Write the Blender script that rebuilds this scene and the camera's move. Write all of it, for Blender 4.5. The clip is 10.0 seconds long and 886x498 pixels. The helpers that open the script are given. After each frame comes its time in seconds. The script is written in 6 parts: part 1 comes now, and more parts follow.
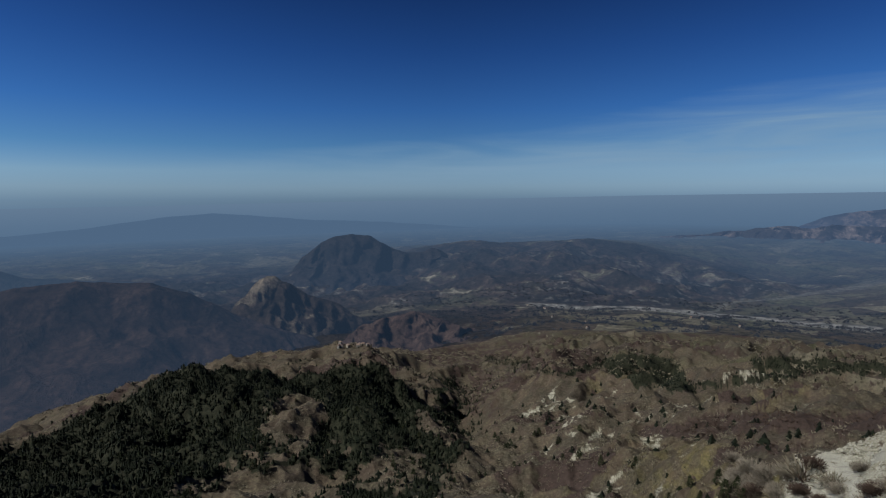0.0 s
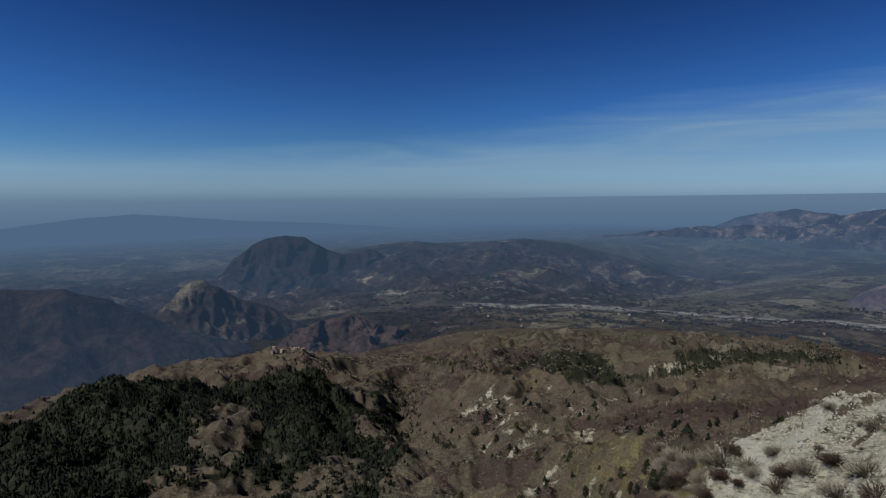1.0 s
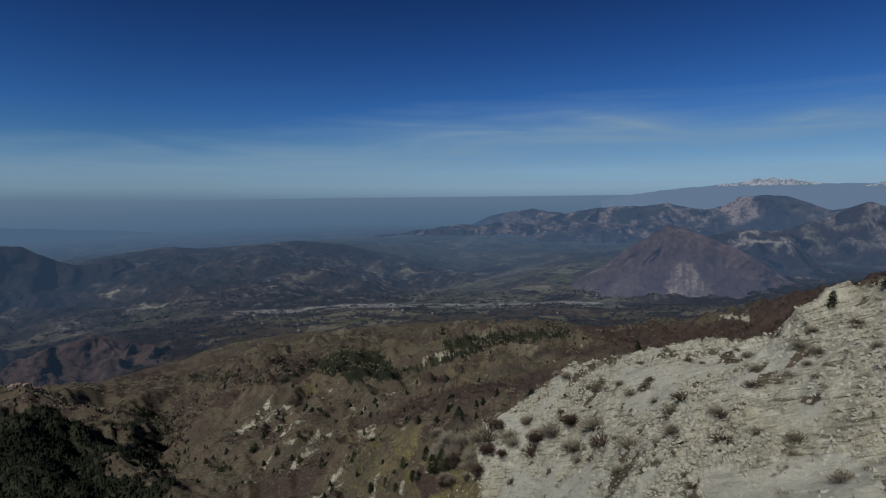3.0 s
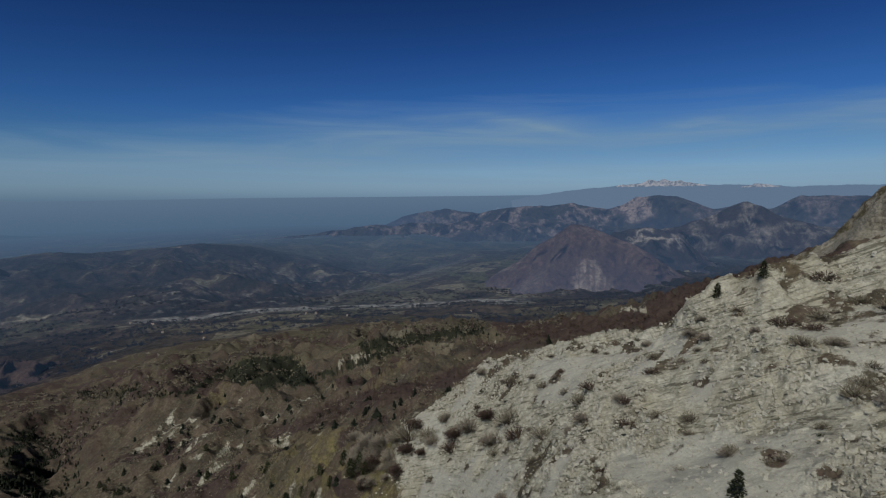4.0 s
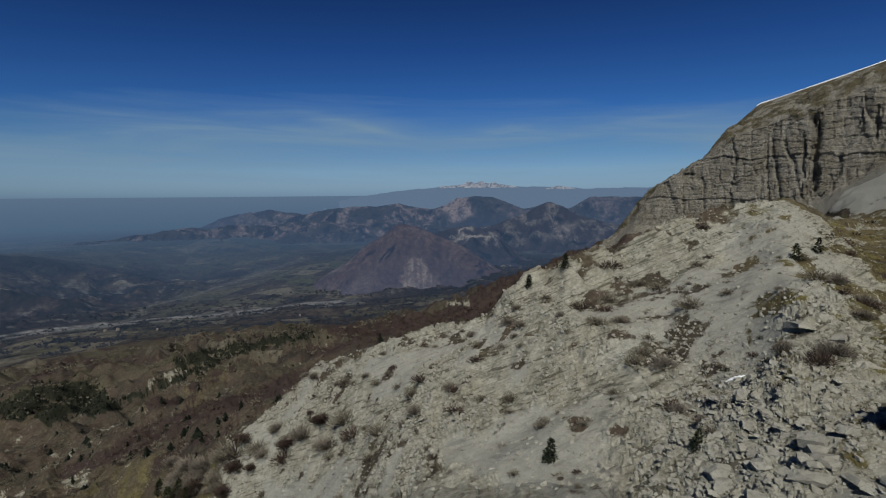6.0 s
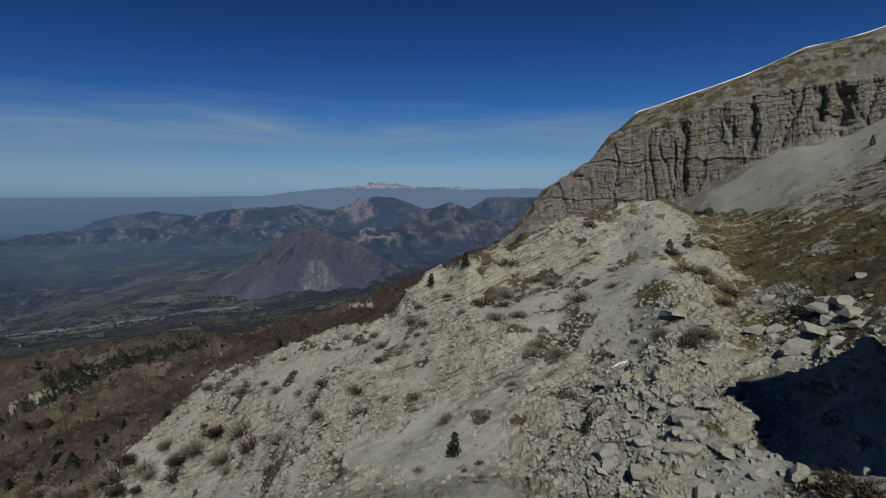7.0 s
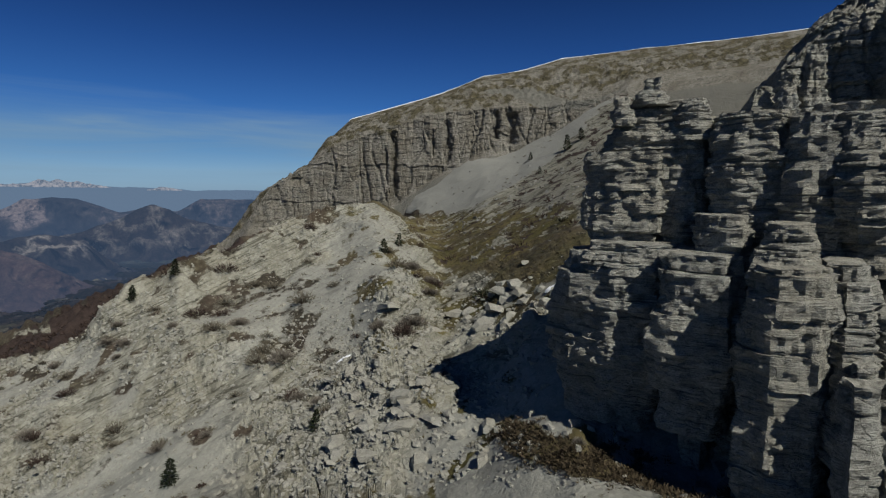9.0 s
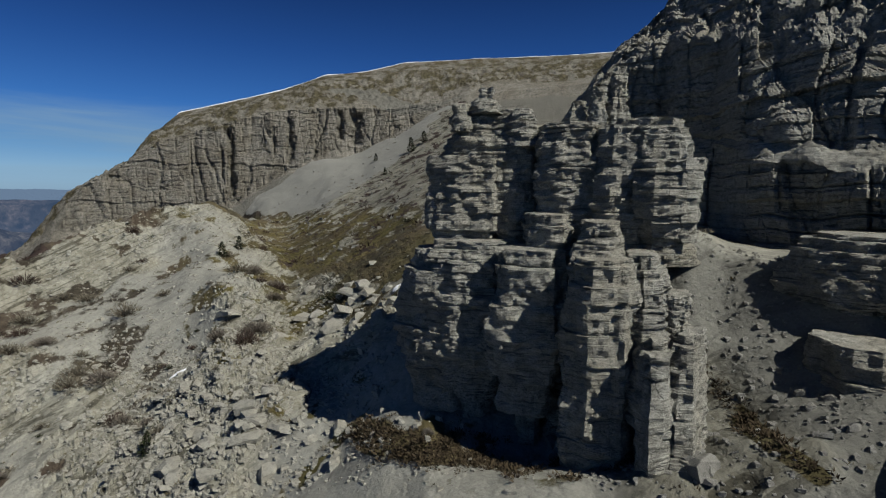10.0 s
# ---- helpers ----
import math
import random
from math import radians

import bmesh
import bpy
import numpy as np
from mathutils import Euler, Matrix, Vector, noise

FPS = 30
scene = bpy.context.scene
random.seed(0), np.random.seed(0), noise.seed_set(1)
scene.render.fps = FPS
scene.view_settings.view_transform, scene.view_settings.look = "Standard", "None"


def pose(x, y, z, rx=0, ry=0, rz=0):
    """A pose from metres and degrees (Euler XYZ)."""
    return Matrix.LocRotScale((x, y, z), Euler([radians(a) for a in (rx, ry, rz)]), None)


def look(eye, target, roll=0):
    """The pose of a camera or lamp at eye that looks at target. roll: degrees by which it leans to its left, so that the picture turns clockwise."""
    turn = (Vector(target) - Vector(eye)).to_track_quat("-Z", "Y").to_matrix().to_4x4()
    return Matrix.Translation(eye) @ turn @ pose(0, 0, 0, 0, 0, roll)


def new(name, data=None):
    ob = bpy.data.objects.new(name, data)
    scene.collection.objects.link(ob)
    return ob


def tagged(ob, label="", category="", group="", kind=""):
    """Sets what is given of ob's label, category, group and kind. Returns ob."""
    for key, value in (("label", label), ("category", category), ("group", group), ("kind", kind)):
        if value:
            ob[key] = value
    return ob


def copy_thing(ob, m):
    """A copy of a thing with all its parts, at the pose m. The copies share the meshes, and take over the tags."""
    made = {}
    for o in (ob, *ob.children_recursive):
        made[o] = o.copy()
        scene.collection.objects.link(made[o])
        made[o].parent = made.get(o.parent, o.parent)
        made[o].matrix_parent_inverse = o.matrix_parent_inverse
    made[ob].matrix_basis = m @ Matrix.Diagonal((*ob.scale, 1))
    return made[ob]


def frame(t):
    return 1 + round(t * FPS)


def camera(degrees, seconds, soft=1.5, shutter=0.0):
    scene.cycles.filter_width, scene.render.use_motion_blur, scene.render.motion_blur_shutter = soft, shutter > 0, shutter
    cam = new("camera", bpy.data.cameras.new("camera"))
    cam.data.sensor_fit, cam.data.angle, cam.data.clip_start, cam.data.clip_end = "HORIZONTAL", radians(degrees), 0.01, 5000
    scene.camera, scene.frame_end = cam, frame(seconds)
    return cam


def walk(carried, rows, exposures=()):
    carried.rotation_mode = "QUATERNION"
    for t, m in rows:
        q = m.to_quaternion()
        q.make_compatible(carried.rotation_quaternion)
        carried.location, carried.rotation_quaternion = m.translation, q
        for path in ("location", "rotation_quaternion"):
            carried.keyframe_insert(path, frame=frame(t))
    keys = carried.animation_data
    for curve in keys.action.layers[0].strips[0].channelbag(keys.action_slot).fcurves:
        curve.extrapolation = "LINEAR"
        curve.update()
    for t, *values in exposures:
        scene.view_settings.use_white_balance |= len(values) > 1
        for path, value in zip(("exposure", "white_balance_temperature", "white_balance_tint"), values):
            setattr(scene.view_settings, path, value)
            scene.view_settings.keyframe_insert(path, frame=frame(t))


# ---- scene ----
cam = camera(78.6, 10.0, soft=1.2)
walk(cam, [
    (0.0, pose(1.747, -1.696, -1.462, 84.913, 0.334, -0.030)),
    (0.5, pose(1.562, -1.388, -1.161, 84.928, 0.238, -2.595)),
    (1.0, pose(1.373, -1.082, -0.869, 84.955, 0.228, -6.732)),
    (1.5, pose(1.191, -0.792, -0.596, 84.956, 0.227, -12.309)),
    (2.0, pose(0.998, -0.522, -0.368, 84.967, 0.262, -18.650)),
    (2.5, pose(0.795, -0.295, -0.200, 84.962, 0.277, -24.729)),
    (3.0, pose(0.610, -0.143, -0.077, 84.959, 0.268, -30.373)),
    (4.5, pose(0.134, -0.001, 0.029, 84.915, 0.365, -43.719)),
    (5.0, pose(0.000, 0.000, 0.000, 84.916, 0.374, -48.300)),
    (5.5, pose(-0.134, -0.062, -0.064, 84.897, 0.368, -52.822)),
    (7.0, pose(-0.573, -0.376, -0.166, 84.861, 0.417, -67.873)),
    (7.5, pose(-0.805, -0.462, -0.186, 84.865, 0.394, -73.836)),
    (8.0, pose(-1.011, -0.552, -0.209, 84.881, 0.336, -80.928)),
    (8.5, pose(-1.190, -0.622, -0.240, 84.932, 0.243, -88.558)),
    (9.0, pose(-1.412, -0.635, -0.307, 85.004, 0.118, -96.751)),
    (9.5, pose(-1.638, -0.619, -0.325, 85.053, 0.116, -105.376)),
    (10.0, pose(-1.827, -0.565, -0.340, 85.076, 0.095, -112.835)),
], exposures=[(0.0, 0.12), (2.0, 0.10), (3.0, -0.05), (4.5, -0.14), (5.5, -0.16), (7.5, -0.2), (8.5, -0.12), (9.2, 0.0), (10.0, 0.12)])

# ---- world and sun ----
SUN_AZ, SUN_EL = 244.5, 45.0          # compass degrees clockwise from +y, degrees up


def compass(a, e=0.0, r=1.0):
    a, e = radians(a), radians(e)
    return Vector((r * math.sin(a) * math.cos(e), r * math.cos(a) * math.cos(e), r * math.sin(e)))


world = bpy.data.worlds.new("sky")
scene.world = world
world.use_nodes = True
wn, wl = world.node_tree.nodes, world.node_tree.links
wn.clear()
w_out = wn.new("ShaderNodeOutputWorld")
w_bg = wn.new("ShaderNodeBackground")
w_bg.inputs["Strength"].default_value = 0.1
w_sky = wn.new("ShaderNodeTexSky")
w_sky.sky_type, w_sky.sun_disc = "NISHITA", False
w_sky.sun_elevation, w_sky.sun_rotation = radians(SUN_EL), radians(SUN_AZ)
w_sky.altitude, w_sky.air_density, w_sky.dust_density, w_sky.ozone_density = 1500, 1.0, 0.6, 3.0


def wnode(kind, **ins):
    node = wn.new(kind)
    for k, v in ins.items():
        node.inputs[k].default_value = v
    return node


def wmath(op, a, b=0.0, clamp=False):
    node = wn.new("ShaderNodeMath")
    node.operation, node.use_clamp = op, clamp
    for sock, v in zip(node.inputs, (a, b)):
        if isinstance(v, (int, float)):
            sock.default_value = v
        else:
            wl.new(v, sock)
    return node.outputs[0]


# deep clear winter blue, paler towards the haze, with a sheet of thin cirrus low down
w_tc = wn.new("ShaderNodeTexCoord")
w_sep = wn.new("ShaderNodeSeparateXYZ")
wl.new(w_tc.outputs["Generated"], w_sep.inputs[0])
w_tint = wn.new("ShaderNodeValToRGB")
wl.new(wmath("ADD", wmath("MULTIPLY", w_sep.outputs[2], 1.25), 0.1), w_tint.inputs[0])
TINT = [(0.05, (0.136, 0.262, 0.55)), (0.106, (0.19, 0.30, 0.53)), (0.132, (0.30, 0.40, 0.58)), (0.165, (0.355, 0.465, 0.61)), (0.22, (0.205, 0.38, 0.57)), (0.30, (0.13, 0.31, 0.575)), (0.42, (0.085, 0.22, 0.46)), (0.6, (0.048, 0.115, 0.26)), (1.0, (0.028, 0.066, 0.15))]
while len(w_tint.color_ramp.elements) < len(TINT):
    w_tint.color_ramp.elements.new(0.5)
for el, (p, c) in zip(w_tint.color_ramp.elements, TINT):
    el.position, el.color = p, (*c, 1)
w_mul = wn.new("ShaderNodeMix")
w_mul.data_type, w_mul.blend_type = "RGBA", "MULTIPLY"
w_mul.inputs[0].default_value = 1.0
w_side = wn.new("ShaderNodeVectorMath")        # a little brighter on the sun's side
w_side.operation = "SCALE"
wl.new(w_sky.outputs[0], w_side.inputs[0])
wl.new(wmath("ADD", wmath("ADD", 0.95, wmath("MULTIPLY", wmath("MAXIMUM", wmath("MULTIPLY", w_sep.outputs[0], -1.0), 0.0), 0.35)), wmath("MULTIPLY", wmath("MAXIMUM", w_sep.outputs[0], 0.0), 0.11)), w_side.inputs["Scale"])
wl.new(w_side.outputs[0], w_mul.inputs[6])
wl.new(w_tint.outputs[0], w_mul.inputs[7])
w_map = wnode("ShaderNodeMapping")
w_map.inputs["Scale"].default_value = (1.5, 1.5, 17.0)
w_map.inputs["Rotation"].default_value = (0.0, radians(5), radians(20))
wl.new(w_tc.outputs["Generated"], w_map.inputs[0])
w_n1 = wnode("ShaderNodeTexNoise", Scale=1.6, Detail=6.0, Roughness=0.55, Distortion=0.6)
wl.new(w_map.outputs[0], w_n1.inputs["Vector"])
edge = wmath("SUBTRACT", wmath("ADD", wmath("MULTIPLY", wmath("MINIMUM", w_sep.outputs[0], 0.5), 0.12), 0.122), w_sep.outputs[2])
edge = wmath("ADD", edge, wmath("MULTIPLY", wmath("SUBTRACT", w_n1.outputs["Fac"], 0.5), 0.085))
sheet = wmath("MULTIPLY", wmath("MULTIPLY", edge, 13.0, True), wmath("MULTIPLY", w_sep.outputs[2], 16.0, True))
streak = wmath("MULTIPLY", wmath("SUBTRACT", w_n1.outputs["Fac"], 0.2), 1.9, True)
w_az = wmath("ARCTAN2", w_sep.outputs[0], w_sep.outputs[1])
w_n2 = wnode("ShaderNodeTexNoise", Scale=3.0, Detail=5.0, Roughness=0.6, Distortion=1.2)
wl.new(w_map.outputs[0], w_n2.inputs["Vector"])
wisps = 0.0
for a0, z0, lean, wide, thick, amount in ((46.0, 0.145, -0.16, 3.6, 0.010, 0.55), (50.5, 0.126, -0.20, 3.2, 0.006, 0.6), (63.5, 0.125, 0.10, 3.4, 0.011, 0.6), (67.5, 0.118, -0.05, 5.0, 0.010, 0.35), (40.0, 0.150, 0.03, 6.0, 0.006, 0.25)):
    u = wmath("SUBTRACT", w_az, radians(a0))
    v = wmath("SUBTRACT", wmath("SUBTRACT", w_sep.outputs[2], z0), wmath("MULTIPLY", u, lean))
    q = wmath("ADD", wmath("POWER", wmath("ABSOLUTE", wmath("DIVIDE", u, radians(wide))), 2.0), wmath("POWER", wmath("ABSOLUTE", wmath("DIVIDE", v, thick)), 2.0))
    wisps = wmath("ADD", wisps, wmath("MULTIPLY", wmath("POWER", 2.718, wmath("MULTIPLY", q, -1.0)), amount))
wisps = wmath("MULTIPLY", wisps, wmath("MULTIPLY", wmath("SUBTRACT", w_n2.outputs["Fac"], 0.25), 1.7, True))
w_cl = wn.new("ShaderNodeMix")
w_cl.data_type = "RGBA"
w_cl.inputs[7].default_value = (1.95, 3.1, 4.3, 1)
wl.new(wmath("ADD", wmath("MULTIPLY", wmath("MULTIPLY", sheet, streak), 0.85), wisps, True), w_cl.inputs[0])
wl.new(w_mul.outputs[2], w_cl.inputs[6])
wl.new(w_cl.outputs[2], w_bg.inputs[0])
wl.new(w_bg.outputs[0], w_out.inputs[0])

sun_data = bpy.data.lights.new("sun", "SUN")
sun_data.energy, sun_data.angle, sun_data.color = 4.9, radians(0.53), (1.0, 0.98, 0.905)
sun = new("sun", sun_data)
sun.matrix_world = look(compass(SUN_AZ, SUN_EL, 100.0), (0, 0, 0))


# ---- noise in numpy ----
_g = np.random.RandomState(7)
_perm = np.tile(_g.permutation(512), 3)
_grad = _g.normal(size=(512, 3))
_grad /= np.linalg.norm(_grad, axis=1)[:, None]


def gnoise(p):
    """Gradient noise, about -0.7 to 0.7, at points p (..., 3)."""
    p = np.asarray(p, dtype=np.float64)
    i = np.floor(p).astype(np.int64)
    f = p - i
    u = f * f * f * (f * (f * 6 - 15) + 10)
    i &= 511
    total = 0.0
    for dx in (0, 1):
        for dy in (0, 1):
            for dz in (0, 1):
                h = _perm[_perm[_perm[(i[..., 0] + dx) & 511] + i[..., 1] + dy & 511] + i[..., 2] + dz & 511]
                g = _grad[h]
                d = (f[..., 0] - dx) * g[..., 0] + (f[..., 1] - dy) * g[..., 1] + (f[..., 2] - dz) * g[..., 2]
                w = (u[..., 0] if dx else 1 - u[..., 0]) * (u[..., 1] if dy else 1 - u[..., 1]) * (u[..., 2] if dz else 1 - u[..., 2])
                total = total + w * d
    return total * 1.4


def fbm(p, octaves=4, gain=0.5):
    p = np.asarray(p, dtype=np.float64)
    out, amp = 0.0, 1.0
    for k in range(octaves):
        out = out + amp * gnoise(p * 2.03 ** k + 17.3 * k)
        amp *= gain
    return out


def ridged(p, octaves=4, gain=0.5):
    p = np.asarray(p, dtype=np.float64)
    out, amp = 0.0, 1.0
    for k in range(octaves):
        out = out + amp * (1 - 2.4 * np.abs(gnoise(p * 2.1 ** k + 9.7 * k)))
        amp *= gain
    return out


def cells(p, size, seed=0):
    """Cellular noise in plan: distance to the nearest cell's point, gap to the second, and the cell's random number."""
    q = p[..., :2] / size + seed * 13.7
    i = np.floor(q).astype(np.int64)
    f1 = np.full(q.shape[:-1], 9.0)
    f2 = f1.copy()
    rid = np.zeros(q.shape[:-1])
    for dx in (-1, 0, 1):
        for dy in (-1, 0, 1):
            c = i + np.array([dx, dy])
            h = _perm[_perm[c[..., 0] & 511] + (c[..., 1] & 511) & 511]
            px, py = (h * 0.6180339) % 1.0, (h * 0.7548776) % 1.0
            d = np.hypot(c[..., 0] + px - q[..., 0], c[..., 1] + py - q[..., 1])
            closer = d < f1
            f2 = np.where(closer, f1, np.minimum(f2, d))
            rid = np.where(closer, (h * 0.5698403) % 1.0, rid)
            f1 = np.where(closer, d, f1)
    return f1, f2 - f1, rid


def step(x, a, b):
    t = np.clip((x - a) / (b - a), 0, 1)
    return t * t * (3 - 2 * t)


# ---- meshes from grids ----
def grid_mesh(name, P, attrs=None, smooth=True):
    """A sheet from points P (rows, columns, 3)."""
    n, m = P.shape[:2]
    me = bpy.data.meshes.new(name)
    idx = np.arange(n * m).reshape(n, m)
    quads = np.stack([idx[:-1, :-1], idx[:-1, 1:], idx[1:, 1:], idx[1:, :-1]], -1).reshape(-1, 4)[:, ::-1]
    me.vertices.add(n * m)
    me.vertices.foreach_set("co", np.ascontiguousarray(P, dtype=np.float32).ravel())
    me.loops.add(quads.size)
    me.loops.foreach_set("vertex_index", np.ascontiguousarray(quads, dtype=np.int32).ravel())
    me.polygons.add(len(quads))
    me.polygons.foreach_set("loop_start", np.arange(0, quads.size, 4, dtype=np.int32))
    me.polygons.foreach_set("use_smooth", np.broadcast_to(np.asarray(smooth).ravel(), len(quads)))
    me.update(calc_edges=True)
    for key, v in (attrs or {}).items():
        me.attributes.new(key, "FLOAT", "POINT").data.foreach_set("value", np.ascontiguousarray(v, dtype=np.float32).ravel())
    return me


def soup_mesh(name, verts, faces, smooth=False):
    """A mesh from an array of points and an array of triangles or quads."""
    me = bpy.data.meshes.new(name)
    verts, faces = np.asarray(verts, dtype=np.float32), np.asarray(faces, dtype=np.int32)
    k = faces.shape[1]
    me.vertices.add(len(verts))
    me.vertices.foreach_set("co", verts.ravel())
    me.loops.add(faces.size)
    me.loops.foreach_set("vertex_index", faces.ravel())
    me.polygons.add(len(faces))
    me.polygons.foreach_set("loop_start", np.arange(0, faces.size, k, dtype=np.int32))
    me.polygons.foreach_set("use_smooth", np.full(len(faces), smooth))
    me.update(calc_edges=True)
    return me


def soften(v, n):
    """Smooths a curve over n samples."""
    if n < 2:
        return v
    k = np.hanning(n + 2)[1:-1]
    return np.convolve(np.pad(v, n, mode="edge"), k / k.sum(), "same")[n:-n]


def rails_grid(az, rails, rows, smooth=9):
    """Points of a sheet hung on rails; a rail is [(azimuth, distance, elevation), ...]. Rows: how many steps to the next rail."""
    R, Z = [], []
    for rail in rails:
        c = np.array(rail, dtype=float)
        r = np.exp(soften(np.interp(az, c[:, 0], np.log(c[:, 1])), smooth))
        e = soften(np.interp(az, c[:, 0], c[:, 2]), smooth)
        R.append(r)
        Z.append(r * np.tan(np.radians(e)))
    rr, zz, ss = [], [], []
    for k, n in enumerate(rows):
        for j in range(n + (k == len(rows) - 1)):
            t = j / n
            rr.append(R[k] * (1 - t) + R[k + 1] * t)
            zz.append(Z[k] * (1 - t) + Z[k + 1] * t)
            ss.append(np.full(len(az), k + t))
    rr, zz, ss = np.array(rr), np.array(zz), np.array(ss)
    a = np.radians(az)[None, :]
    return np.stack([rr * np.sin(a), rr * np.cos(a), zz], -1), rr, ss

# ---- materials ----
def material(name):
    m = bpy.data.materials.new(name)
    m.use_nodes = True
    return m, m.node_tree.nodes, m.node_tree.links, m.node_tree.nodes["Principled BSDF"]


def noise_node(n, l, scale, detail=6, rough=0.6, vec=None, dist=0.0):
    t = n.new("ShaderNodeTexNoise")
    t.inputs["Scale"].default_value, t.inputs["Detail"].default_value, t.inputs["Roughness"].default_value = scale, detail, rough
    t.inputs["Distortion"].default_value = dist
    if vec is not None:
        l.new(vec, t.inputs["Vector"])
    return t.outputs["Fac"]


def ramp(n, l, fac, stops):
    r = n.new("ShaderNodeValToRGB")
    while len(r.color_ramp.elements) < len(stops):
        r.color_ramp.elements.new(0.5)
    for el, (p, c) in zip(r.color_ramp.elements, stops):
        el.position, el.color = p, (*c, 1) if len(c) == 3 else c
    l.new(fac, r.inputs[0])
    return r.outputs[0]


def mix(n, l, fac, a, b, mode="MIX"):
    m = n.new("ShaderNodeMix")
    m.data_type, m.blend_type = "RGBA", mode
    for sock, v in ((m.inputs[0], fac), (m.inputs[6], a), (m.inputs[7], b)):
        if isinstance(v, (int, float)):
            sock.default_value = v
        elif isinstance(v, tuple):
            sock.default_value = (*v, 1)
        else:
            l.new(v, sock)
    return m.outputs[2]


def calc(n, l, op, a, b=0.0):
    m = n.new("ShaderNodeMath")
    m.operation, m.use_clamp = op, False
    for sock, v in zip(m.inputs, (a, b)):
        if isinstance(v, (int, float)):
            sock.default_value = v
        else:
            l.new(v, sock)
    return m.outputs[0]


def attr(n, key):
    a = n.new("ShaderNodeAttribute")
    a.attribute_name = key
    return a.outputs["Fac"]


def bump(n, l, bsdf, height, strength, distance):
    b = n.new("ShaderNodeBump")
    b.inputs["Strength"].default_value, b.inputs["Distance"].default_value = strength, distance
    l.new(height, b.inputs["Height"])
    l.new(b.outputs[0], bsdf.inputs["Normal"])


def place(n):
    return n.new("ShaderNodeNewGeometry").outputs["Position"]


def rock_material(name, light, dark, tint, scale=1.0, strata=True, cover=None, streaks=False):
    m, n, l, b = material(name)
    pos = place(n)
    big = noise_node(n, l, 0.16 * scale, 5, 0.6, pos)
    mid = noise_node(n, l, 1.3 * scale, 8, 0.65, pos)
    fine = noise_node(n, l, 9.0 * scale, 6, 0.7, pos)
    c = ramp(n, l, mid, [(0.3, dark), (0.52, light), (0.75, tuple(min(1, v * 1.12) for v in light))])
    c = mix(n, l, ramp(n, l, big, [(0.42, (0, 0, 0)), (0.66, (1, 1, 1))]), c, mix(n, l, 0.65, c, tint))
    h = calc(n, l, "ADD", calc(n, l, "MULTIPLY", mid, 1.0), calc(n, l, "MULTIPLY", fine, 0.35))
    if strata:
        sep = n.new("ShaderNodeVectorMath")
        sep.operation = "MULTIPLY"
        sep.inputs[1].default_value = (0.25, 0.25, 3.2)
        l.new(pos, sep.inputs[0])
        lay = noise_node(n, l, 1.0 * scale, 4, 0.7, sep.outputs[0])
        c = mix(n, l, ramp(n, l, lay, [(0.33, (1, 1, 1)), (0.43, (0, 0, 0))]), c, tuple(v * 0.75 for v in dark))
        h = calc(n, l, "ADD", h, calc(n, l, "MULTIPLY", lay, 1.4))
        thin = n.new("ShaderNodeVectorMath")
        thin.operation = "MULTIPLY"
        thin.inputs[1].default_value = (0.8, 0.8, 13.0)
        l.new(pos, thin.inputs[0])
        leaf = noise_node(n, l, 1.0 * scale, 5, 0.7, thin.outputs[0])
        c = mix(n, l, 0.85, c, mix(n, l, 1.0, c, ramp(n, l, leaf, [(0.33, (0.6, 0.6, 0.6)), (0.44, (1.0, 1.0, 1.0)), (0.7, (1.12, 1.12, 1.1))]), "MULTIPLY"))
        h = calc(n, l, "ADD", h, calc(n, l, "MULTIPLY", leaf, 0.8))
        rough = noise_node(n, l, 2.0 * scale, 4, 0.6, pos)
        wob = n.new("ShaderNodeVectorMath")
        wob.operation = "MULTIPLY_ADD"
        wob.inputs[1].default_value = (1.0, 1.0, 1.7)
        l.new(pos, wob.inputs[0])
        push = n.new("ShaderNodeCombineXYZ")
        for k in range(3):
            l.new(calc(n, l, "MULTIPLY", rough, 0.9), push.inputs[k])
        l.new(push.outputs[0], wob.inputs[2])
        for size, weight, floor_at in ((0.7, 0.5, 0.03), (2.3, 0.15, 0.05)):
            vor = n.new("ShaderNodeTexVoronoi")
            vor.feature = "DISTANCE_TO_EDGE"
            vor.inputs["Scale"].default_value = size * scale
            l.new(wob.outputs[0], vor.inputs["Vector"])
            crack = ramp(n, l, vor.outputs["Distance"], [(0.0, (0, 0, 0)), (floor_at, (1, 1, 1))])
            c = mix(n, l, 0.55 * weight, c, mix(n, l, 1.0, c, crack, "MULTIPLY"))
            h = calc(n, l, "ADD", h, calc(n, l, "MULTIPLY", crack, 0.5 * weight))
    c = mix(n, l, 0.6, c, mix(n, l, 1.0, c, ramp(n, l, fine, [(0.3, (0.45, 0.45, 0.45)), (0.7, (1.45, 1.45, 1.43))]), "MULTIPLY"))
    if streaks:
        up = n.new("ShaderNodeVectorMath")
        up.operation = "MULTIPLY"
        up.inputs[1].default_value = (0.5, 0.5, 0.045)
        l.new(pos, up.inputs[0])
        col = noise_node(n, l, 1.0, 6, 0.7, up.outputs[0])
        c = mix(n, l, 0.55, c, mix(n, l, 1.0, c, ramp(n, l, col, [(0.34, (0.50, 0.49, 0.47)), (0.47, (0.92, 0.92, 0.92)), (0.7, (1.22, 1.21, 1.18))]), "MULTIPLY"))
        h = calc(n, l, "ADD", h, calc(n, l, "MULTIPLY", col, 1.0))
